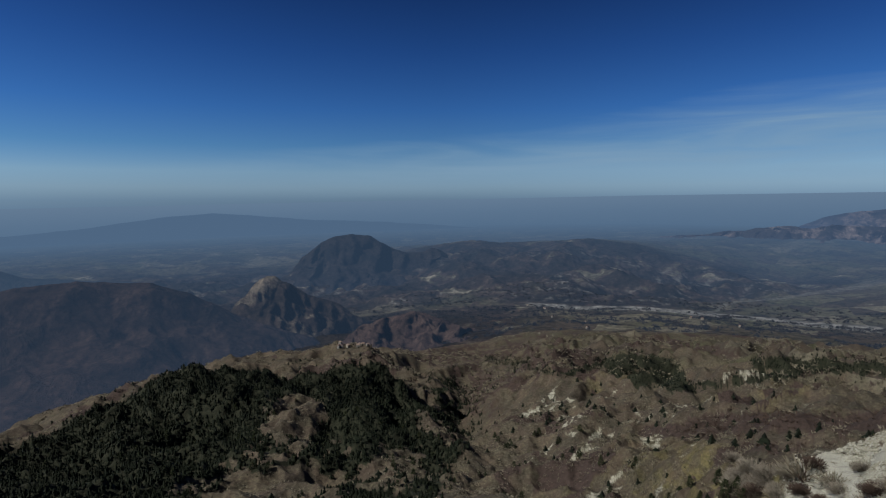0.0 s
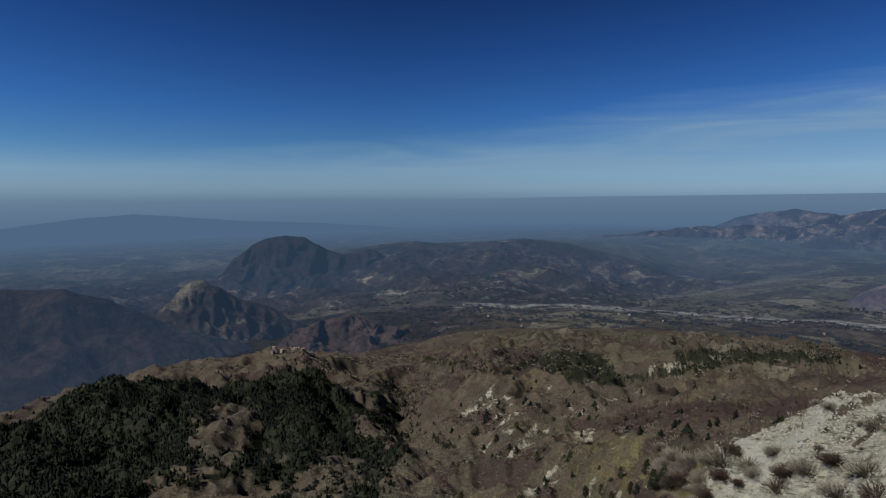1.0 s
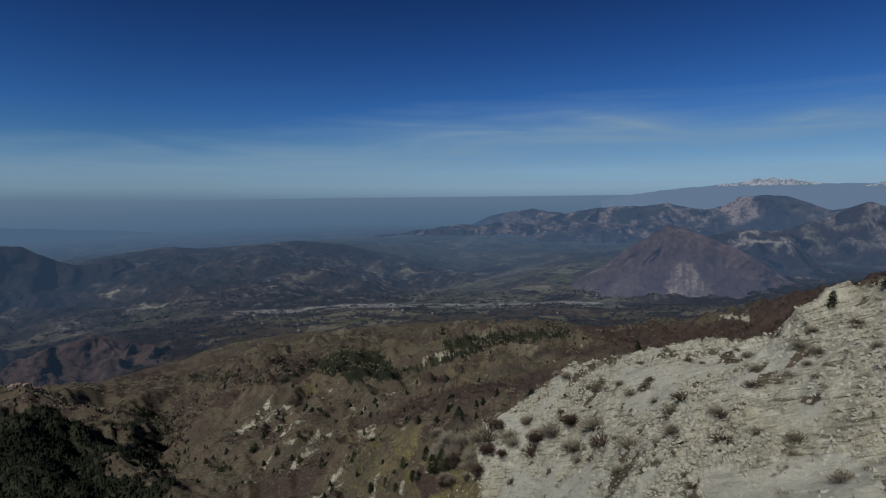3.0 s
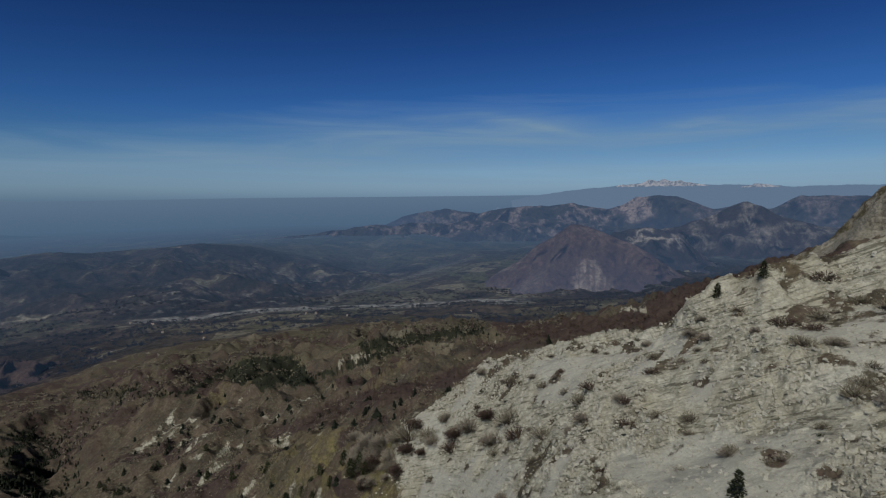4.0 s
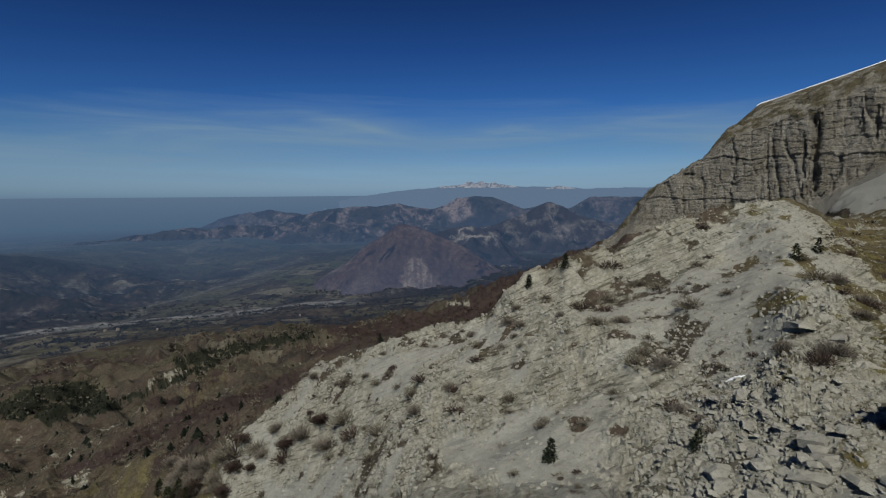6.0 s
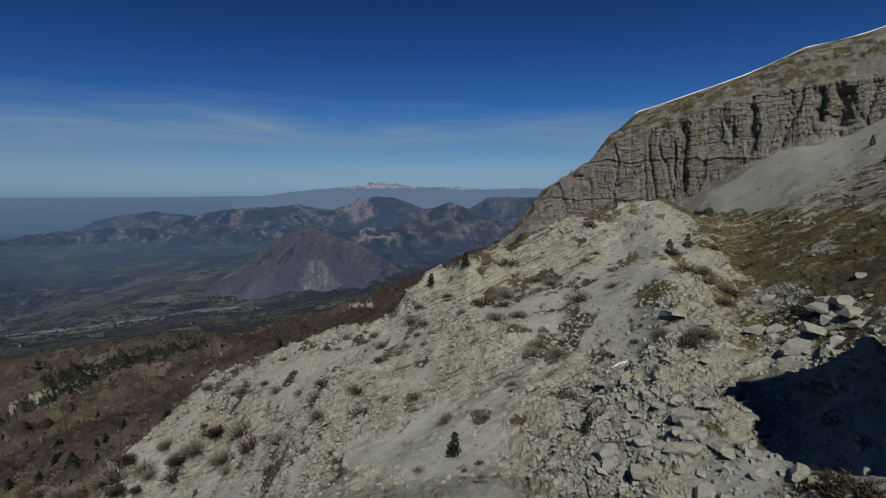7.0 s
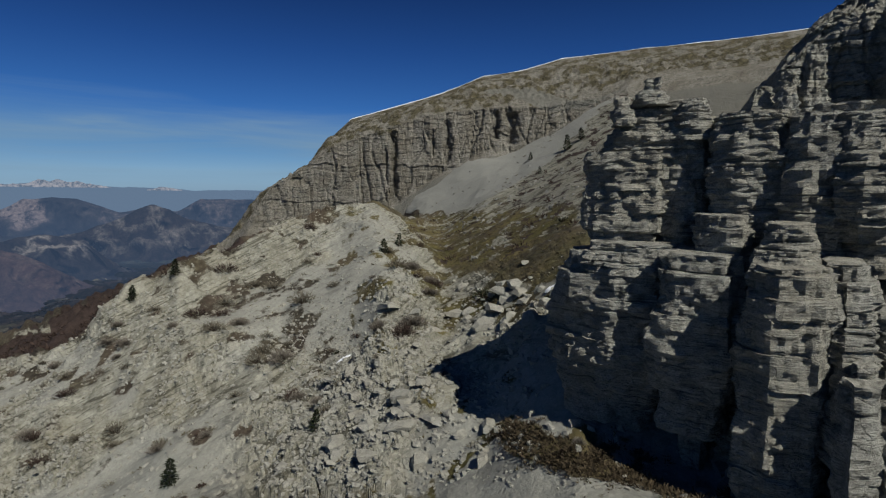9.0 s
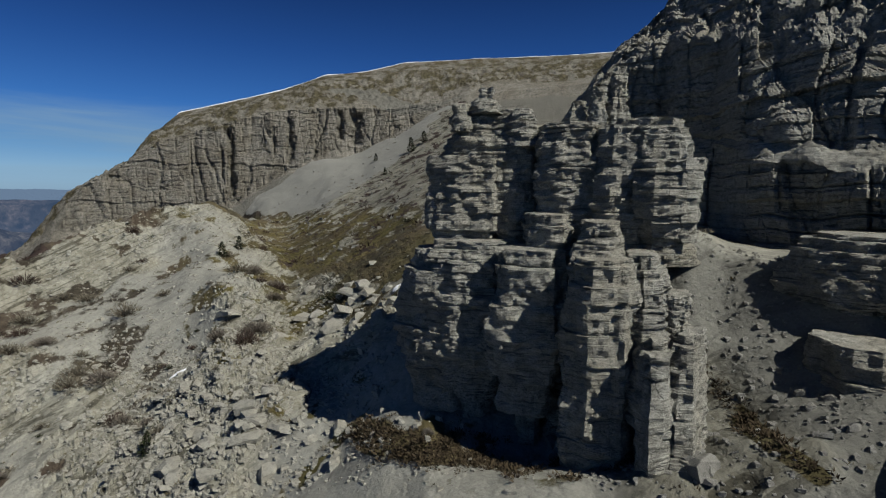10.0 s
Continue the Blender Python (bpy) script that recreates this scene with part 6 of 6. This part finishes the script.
pm = strew(95, 0.5 * meadow * (1 - 0.5 * rocky) + 1.2 * rubble * step(GE, -2, 0) + 0.6 * lawn + 0.3 * SCREE * step(patch, 0.1, 0.3) * (1 - 0.8 * chute), 57)
for k in range(len(pm)):
    rnd = random.Random(2900 + k)
    i = (2, 2, 0, 3)[rnd.randrange(4)]
    w = rnd.uniform(1.2, 3.4)
    plant([SHRUBS[i]], "s%d" % i, pm[k], (w, w, w * rnd.uniform(0.45, 0.7)), rnd)


def ray_ground(az, el):
    """The ground's point that lies at an azimuth and an elevation from the origin, the nearest one."""
    j = int(np.argmin(np.abs(AZ - az)))
    e = np.degrees(np.arctan2(G[:, j, 2], np.hypot(G[:, j, 0], G[:, j, 1])))
    hit = np.nonzero((e[1:] >= el) & (e[:-1] < el))[0]
    i = int(hit[0]) + 1 if len(hit) else int(np.argmin(np.abs(e - el)))
    return Vector(G[i, j])


# shrubs on the spur: azimuth, elevation of the foot, width in degrees
SPUR_SHRUBS = [(50.3, -19.2, 1.55), (52.5, -19.6, 1.33), (55.0, -19.3, 2.0), (58.2, -19.7, 1.77), (58.6, -22.1, 1.77), (61.5, -20.9, 1.55), (64.5, -22.1, 1.33), (46.7, -22.7, 3.55), (47.8, -24.0, 2.66), (50.3, -24.1, 2.66), (44.9, -24.9, 2.88), (40.5, -25.6, 2.66),
          (35.7, -24.4, 3.99), (38.0, -24.3, 2.66), (47.8, -19.0, 0.89), (49.1, -18.3, 1.11), (51.1, -16.1, 0.89), (55.5, -15.5, 0.98), (52.2, -17.6, 0.98), (65.9, -15.4, 1.24), (68.1, -23.2, 1.77), (72.0, -22.7, 1.33), (56.3, -27.3, 1.11), (65.2, -27.9, 1.55),
          (42.3, -22.7, 0.89)]
SPUR_SHRUBS += [(55.6, -25.7, 1.33), (61.0, -17.0, 1.77), (64.3, -12.6, 0.98), (68.3, -10.4, 1.24), (73.2, -12.7, 1.55), (72.0, -11.3, 2.44), (82.2, -10.7, 2.66), (79.3, -9.0, 2.0), (77.6, -8.7, 1.55), (74.6, -10.4, 2.22), (73.4, -12.8, 2.0), (74.9, -7.1, 2.0),
          (82.7, -6.6, 1.33), (84.9, -15.8, 0.89), (84.3, -22.0, 1.77), (75.4, -19.5, 1.55), (95.4, -10.2, 2.0), (85.4, -9.1, 1.55), (78.4, -13.9, 1.55), (87.7, -14.7, 1.33), (92.2, -7.4, 2.44), (74.4, -11.4, 1.77), (76.1, -12.2, 1.33), (72.2, -22.7, 1.24),
          (97.7, -13.9, 1.11), (89.8, -17.0, 1.11)]
for k, (a, e, w) in enumerate(SPUR_SHRUBS):
    rnd = random.Random(4100 + k)
    at = ray_ground(a, e)
    i = (0, 4, 1, 4, 0, 2)[rnd.randrange(6)]
    w = radians(w) * math.hypot(at.x, at.y)
    near_k = min(1.0, max(0.35, math.hypot(at.x, at.y) / 80.0))
    plant([SHRUBS[i]], "s%d" % i, at, tuple(v / near_k for v in (w * 1.25, w * 1.25, w * rnd.uniform(0.8, 1.05))), rnd)
# fallen slabs and blocks: azimuth, elevation, width in degrees
FALLEN = [(94.9, -19.9, 3.08), (92.4, -21.2, 3.47), (88.4, -23.9, 2.31), (85.3, -25.2, 2.89), (87.4, -22.8, 1.93), (88.9, -26.9, 3.28), (93.7, -22.5, 2.31), (87.6, -20.9, 1.74), (91.9, -22.6, 1.93), (85.0, -27.4, 2.31), (92.6, -23.1, 1.74), (89.5, -25.1, 1.93),
          (91.1, -11.6, 2.31), (93.8, -12.4, 2.31), (98.5, -12.4, 2.55), (99.2, -9.4, 1.7), (100.3, -6.5, 1.27), (101.6, -13.7, 3.18), (102.7, -12.0, 3.18), (103.5, -10.0, 2.55), (104.7, -9.3, 2.55), (105.5, -10.1, 2.55), (105.8, -11.0, 1.91), (102.1, -12.7, 1.91),
          (103.2, -9.3, 1.7), (105.8, -6.8, 1.27), (99.9, -12.1, 1.7)]
for k, (a, e, w) in enumerate(FALLEN):
    rnd = random.Random(4700 + k)
    at = ray_ground(a, e)
    w = radians(w) * math.hypot(at.x, at.y)
    ob = new("boulder", BOULDERS[(3 * k + 1) % 8])
    ob.matrix_basis = pose(at.x, at.y, at.z + 0.08 * w, rnd.uniform(-22, 12), rnd.uniform(-14, 14), rnd.uniform(0, 360)) @ Matrix.Diagonal((w * 0.95, w * 0.8, w * rnd.uniform(0.4, 0.7), 1))
    tagged(ob, "large pale limestone slab lying tilted on the scree", "boulder", "boulders on the scree")


# pines that stand alone: azimuth, elevation of the foot, height
LONE = [(83.2, -23.8, 2.4), (68.8, -26.5, 3.2), (90.6, -5.6, 3.0), (92.2, -4.9, 3.0), (70.2, -7.2, 3.4), (66.5, -9.4, 3.2), (27.3, -28.2, 4.0), (109.6, 5.1, 6.0), (111.0, 6.1, 5.0), (105.9, 4.2, 3.6), (106.9, 2.7, 3.0), (29.5, -27.4, 6.2), (30.3, -26.9, 6.0), (31.0, -27.5, 5.0), (28.6, -26.4, 5.2), (26.2, -27.0, 4.4)]
for k, (a, e, h) in enumerate(LONE):
    rnd = random.Random(1200 + k)
    i = k % 3
    plant([PINES[i]], "p%d" % i, ray_ground(a, e), (h * 1.15, h * 1.15, h), rnd)
plant([SHRUBS[3]], "s3", ray_ground(101.7, -10.6), (4.6, 4.6, 3.4), random.Random(77))
# tall leafless bushes where the scree meets the grass: azimuth, elevation of the foot, width
EDGE = [(33.0, -24.9, 5.2), (34.6, -24.4, 4.0), (35.8, -25.6, 3.6), (32.0, -26.2, 4.4), (38.4, -24.8, 3.2), (41.0, -24.2, 3.6), (42.6, -23.6, 4.2), (40.0, -22.6, 3.0), (36.6, -23.2, 3.4), (31.4, -24.6, 4.6), (30.4, -25.4, 4.0), (44.5, -22.4, 3.4), (34.0, -27.0, 3.4)]
er = random.Random(314)
EDGE += [(er.uniform(29.5, 37.5), er.uniform(-28.5, -23.5), er.uniform(2.2, 4.6)) for _ in range(22)]
for k, (a, e, w) in enumerate(EDGE):
    rnd = random.Random(3300 + k)
    i = (4, 4, 5)[k % 3]
    plant([SHRUBS[i]], "s%d" % i, ray_ground(a, e), (w * 2.1, w * 2.1, w * 1.5), rnd)
slope_mask = step(GS, 1.0, 1.2) * (1 - step(GS, 3.1, 3.4)) * wild * step(GA, -44, -42) * (1 - step(GA, 40, 44))
pt = strew(190, slope_mask * (1 - step(GA, 34, 38)) * (0.2 + step(patch, 0.1, 0.4)) * (1 - step(GS, 2.4, 2.8)), 55)
for k in range(len(pt)):
    rnd = random.Random(1500 + k)
    i = k % 3
    h = rnd.uniform(2.0, 4.6)
    plant([PINES[i]], "p%d" % i, pt[k], (h * 1.5, h * 1.5, h), rnd)


# ---- woods ----
def fir_base(seed, tiers=3, sides=4):
    rnd = random.Random(seed)
    v, f = [], []
    for t in range(tiers):
        z0, z1 = 0.10 + 0.8 * t / tiers, 0.10 + 0.8 * t / tiers + 0.38
        r = 0.25 * (1 - (t / tiers) ** 1.6) + 0.04
        o = len(v)
        for k in range(sides):
            a = 2 * math.pi * (k + rnd.uniform(-0.3, 0.3)) / sides
            q = r * rnd.uniform(0.55, 1.25)
            v.append((math.cos(a) * q, math.sin(a) * q, z0 + rnd.uniform(-0.05, 0.04)))
        v.append((rnd.uniform(-0.02, 0.02), rnd.uniform(-0.02, 0.02), min(z1, 1.0)))
        f += [(o + k, o + (k + 1) % sides, o + sides) for k in range(sides)]
    return np.array(v), np.array(f)


FIRS = [fir_base(k) for k in range(6)]


def woods(name, count, weight, lo, hi, bases, mat, label, seed, wide=1.0, sink=0.3):
    p = strew(count, weight, seed)
    p[:, 2] -= sink
    h = np.random.RandomState(seed + 1).uniform(lo, hi, count)
    w = h * wide * np.random.RandomState(seed + 2).uniform(0.8, 1.25, count)
    ob = new(name, soup(name, bases, p, np.stack([w, w, h], -1), seed + 3, 0.04))
    ob.data.materials.append(mat)
    return tagged(ob, label, "trees", kind="stuff")


woods("pine_forest", 40000, wood * (1 - pines_mask), 1.7, 3.8, FIRS, NEEDLES, "dense dark green pine forest on the hill below", 61, 1.15)
sparse = slope_mask * (0.15 + step(patch, 0.05, 0.4)) * (0.3 + step(GS, 2.2, 2.9)) + 0.25 * step(GS, 3.0, 3.2) * (1 - step(GS, 4.9, 5.0)) * step(patch_big, -0.05, 0.2) * (1 - step(GA, 52, 60)) * step(GA, -44, -42)
woods("scattered_trees", 900, sparse, 1.4, 4.8, FIRS, NEEDLES, "dark pines and junipers dotted over dry slopes", 65, 1.5)
farther = step(GS, 3.6, 4.0) * (1 - step(GS, 5.5, 5.7)) * step(GA, -44, -42) * (1 - step(GA, 50, 56)) * step(patch_big + 0.6 * patch, -0.1, 0.25)
woods("distant_brush", 9000, farther, 2.5, 5.0, [blades(300 + k, 12, 0.2, 0.45, 0.09, dome) for k in range(4)], TWIGS, "grey-brown leafless thickets in the distance", 85, 1.5)
woods("pine_belt", 10000, pines_mask * step(GS, 2.9, 3.2), 0.9, 2.1, FIRS, NEEDLES, "belt of dark pines along the lower slope", 69, 1.3)
VA00, VA01, VA10 = V[:-1, :-1], V[:-1, 1:], V[1:, :-1]
v_area = np.linalg.norm(np.cross(VA01 - VA00, VA10 - VA00), axis=-1)
v_weight = step(VS, 0.05, 0.15) * (1 - step(VS, 1.35, 1.6)) * step(VA, -14, -10) * (1 - step(VA, 60, 64)) * (0.15 + step(fbm(V / 90.0 + 2, 3), 0.0, 0.25)) * (1 - 0.9 * (np.abs(VS - 1.03) < 0.06))
v_p = (v_area * v_weight[:-1, :-1]).ravel()
vi, vj = np.unravel_index(np.random.RandomState(91).choice(v_p.size, 4500, p=v_p / v_p.sum()), v_area.shape)
vh = np.random.RandomState(92).uniform(4.0, 8.5, 4500)
# thickets with a fifth of their colour given over to emitted haze
HAZY_TREES = backdrop_material("hazy_trees", [(0.3, (0.018, 0.017, 0.012)), (0.55, (0.04, 0.032, 0.026)), (0.75, (0.06, 0.055, 0.035))], 0.02, AIR_GLOW, 0.2)
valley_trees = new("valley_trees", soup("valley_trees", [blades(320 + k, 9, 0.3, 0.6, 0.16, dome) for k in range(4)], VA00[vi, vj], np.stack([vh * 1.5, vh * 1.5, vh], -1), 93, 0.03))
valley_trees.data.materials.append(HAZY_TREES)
tagged(valley_trees, "dark thickets and trees dotted over the valley floor", "trees", kind="stuff")
BRUSH = [blades(200 + k, 14, 0.15, 0.42, 0.06, dome) for k in range(5)]
woods("leafless_brush", 23000, scrub * (1 + 2 * band) * step(GS, 2.9, 3.0) * (1 - step(GS, 5.2, 5.4)) * step(GA, -44, -42) * (0.2 + step(GA, 0, 10)), 1.2, 2.7, BRUSH, RED_TWIGS, "leafless reddish-brown scrub covering the slope", 73, 1.3)
woods("dry_tufts", 16000, SPUR * (1 - rocky) + 0.25 * SPUR * step(patch, -0.1, 0.3) + 2.5 * meadow * (1 - rocky) + 1.2 * lawn * (1 - rocky), 0.25, 0.7, BRUSH, TUFT, "tufts of dry brown grass between the stones", 77, 1.4, 0.05)
woods("hollow_growth", 1400, hollow * step(patch + patch_small, -0.3, 0.2) * step(GS, 0.95, 1.0) + 0.6 * strip * step(GS, 0.9, 1.0), 0.2, 0.75, BRUSH, DEAD, "dry grass and dead growth at the foot of the tower", 89, 1.5, 0.05)
LOW = [blades(400 + k, 150, 0.08, 0.22, 0.02, dome) for k in range(3)]
woods("low_bushes", 520, SPUR * (0.3 + step(patch, 0.0, 0.35) + 1.2 * upper_spur * step(patch_fine, 0.0, 0.2)) * (1 - 0.6 * step(GA, 100, 106)) * (1 - step(GA, 112, 116)) + 1.2 * SCREE * step(patch, 0.0, 0.3), 0.5, 1.4, LOW, TWIGS, "low grey-brown bushes among pale stones", 93, 1.5, 0.05)
woods("slope_bushes", 8000, slope_mask * (0.1 + step(patch, -0.05, 0.3)) * (1 - wood), 0.8, 2.4, BRUSH, TWIGS, "low leafless bushes over the dry slopes", 81, 1.3, 0.1)


# ---- snow ----
SNOW, sn, sl, sbs = material("snow")
sbs.inputs["Base Color"].default_value = (0.66, 0.68, 0.71, 1)
sbs.inputs["Roughness"].default_value = 0.6
bump(sn, sl, sbs, noise_node(sn, sl, 2.0, 5, 0.6, place(sn)), 0.3, 0.1)


def snow_patch(az, el, across, along, seed):
    c = ray_ground(az, el)
    th = np.linspace(0, 2 * np.pi, 28, endpoint=False)
    out = [(c.x, c.y, c.z + 0.07)]
    for q, lift in ((0.5, 0.07), (0.85, 0.05), (1.0, -0.08)):
        k = q * (1 + 0.45 * fbm(np.c_[np.cos(th) * 1.3 + seed, np.sin(th) * 1.3, th * 0], 3))
        u, v = k * across * np.cos(th), k * along * np.sin(th)
        a = math.radians(az)
        X, Y = c.x + u * math.cos(a) + v * math.sin(a), c.y - u * math.sin(a) + v * math.cos(a)
        for x, y in zip(X, Y):
            aa, rr = math.degrees(math.atan2(x, y)), math.hypot(x, y)
            j = int(np.argmin(np.abs(AZ - aa)))
            i = int(np.argmin(np.abs(GR[:, j] - rr)))
            out.append((x, y, G[i, j, 2] + lift))
    f = [(0, 1 + k, 1 + (k + 1) % 28) for k in range(28)]
    for b in range(2):
        for k in range(28):
            p, q = 1 + b * 28 + k, 1 + b * 28 + (k + 1) % 28
            f += [(p, p + 28, q + 28), (p, q + 28, q)]
    ob = new("snow_patch", soup_mesh("snow_patch", out, f, True))
    ob.data.materials.append(SNOW)
    return tagged(ob, "small patch of old white snow among rocks", "snow", "snow patches")


for k, (a, e, u, v) in enumerate([(108.6, -9.6, 0.8, 0.5), (86.2, -16.9, 0.9, 0.35), (93.9, -6.9, 1.3, 0.4)]):
    snow_patch(a, e, u, v, k)

# the snow that edges the mountain's skyline
j0, j1 = int((87.2 - 70) / 0.13), int((131 - 70) / 0.13)
crest_row = 24 + 110 + 40 + 30
edge_rows = []
for j in range(j0, j1):
    w = 0.22 * max(-1.2, 0.2 + 1.7 * float(fbm(np.array([[j * 0.037, 3.3, 0.0]]), 2)[0]))
    c = P_M[crest_row, j]
    d = Vector((c[0], c[1], 0)).normalized()
    edge_rows.append([(c[0] - d.x * 0.8, c[1] - d.y * 0.8, c[2] - 0.3), (c[0] - d.x * 0.4, c[1] - d.y * 0.4, c[2] + w), (c[0] + d.x * 1.5, c[1] + d.y * 1.5, c[2] + w), (c[0] + d.x * 3, c[1] + d.y * 3, c[2] - 0.8)])
snow = new("snow_cornice", grid_mesh("snow_cornice", np.array(edge_rows)))
snow.data.materials.append(SNOW)
tagged(snow, "thin white snow cornice along the mountain's skyline", "snow")


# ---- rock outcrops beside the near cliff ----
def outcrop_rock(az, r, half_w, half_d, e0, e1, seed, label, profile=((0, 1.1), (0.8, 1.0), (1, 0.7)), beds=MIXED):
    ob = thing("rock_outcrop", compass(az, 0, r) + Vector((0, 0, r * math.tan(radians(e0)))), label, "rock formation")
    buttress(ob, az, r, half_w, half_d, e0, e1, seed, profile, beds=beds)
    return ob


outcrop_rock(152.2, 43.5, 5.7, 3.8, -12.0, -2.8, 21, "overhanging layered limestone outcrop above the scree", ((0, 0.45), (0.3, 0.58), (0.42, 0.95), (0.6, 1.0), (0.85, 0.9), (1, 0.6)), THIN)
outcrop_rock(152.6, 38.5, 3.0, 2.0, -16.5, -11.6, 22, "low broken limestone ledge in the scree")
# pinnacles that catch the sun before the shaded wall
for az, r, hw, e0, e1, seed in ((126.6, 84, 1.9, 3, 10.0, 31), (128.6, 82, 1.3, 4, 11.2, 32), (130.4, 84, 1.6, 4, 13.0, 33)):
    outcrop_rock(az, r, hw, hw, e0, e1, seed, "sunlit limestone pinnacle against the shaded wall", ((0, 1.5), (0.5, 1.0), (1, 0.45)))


# ---- houses far below ----
WALLS, hn, hl, hb = material("house_plaster")
hb.inputs["Base Color"].default_value = (0.20, 0.19, 0.17, 1)
ROOF, hn, hl, hb = material("house_roof")
hb.inputs["Base Color"].default_value = (0.19, 0.135, 0.11, 1)


def house(p, w, d, h, turn):
    ob = thing("house", p, "small pale house with a brownish pitched roof", "house", "houses in the valley")
    ob.rotation_euler = (0, 0, turn)
    part("wall", soup_mesh("wall", [(x * w / 2, y * d / 2, z) for z in (-2, h) for x, y in ((-1, -1), (1, -1), (1, 1), (-1, 1))], [(0, 1, 5, 4), (1, 2, 6, 5), (2, 3, 7, 6), (3, 0, 4, 7)]), WALLS, ob)
    q, k = 0.55, h * 0.45
    part("roof", soup_mesh("roof", [(-q * w, -q * d, h), (q * w, -q * d, h), (q * w, q * d, h), (-q * w, q * d, h), (-q * w, 0, h + k), (q * w, 0, h + k)], [(0, 1, 5, 4), (2, 3, 4, 5), (0, 4, 3, 3), (1, 2, 5, 5)]), ROOF, ob)
    return ob


def far_ground(az, el):
    j = int(np.argmin(np.abs(VAZ - az)))
    e = np.degrees(np.arctan2(V[:, j, 2], VR[:, j]))
    hit = np.nonzero((e[1:] >= el) & (e[:-1] < el))[0]
    i = int(hit[0]) + 1 if len(hit) else int(np.argmin(np.abs(e - el)))
    return Vector(V[i, j])


rh = random.Random(77)
for k in range(12):
    a = rh.uniform(8, 46)
    p = far_ground(a, rh.uniform(-13.4, -11.0))
    house(p, rh.uniform(3, 6), rh.uniform(3, 5), rh.uniform(2.5, 4), rh.uniform(0, 3))
for k in range(8):
    p = ray_ground(rh.uniform(-11, -7.5), -14.9 + rh.uniform(-0.35, 0.1))
    house(p, rh.uniform(3, 6), rh.uniform(3, 5), rh.uniform(2, 3), rh.uniform(0, 3))
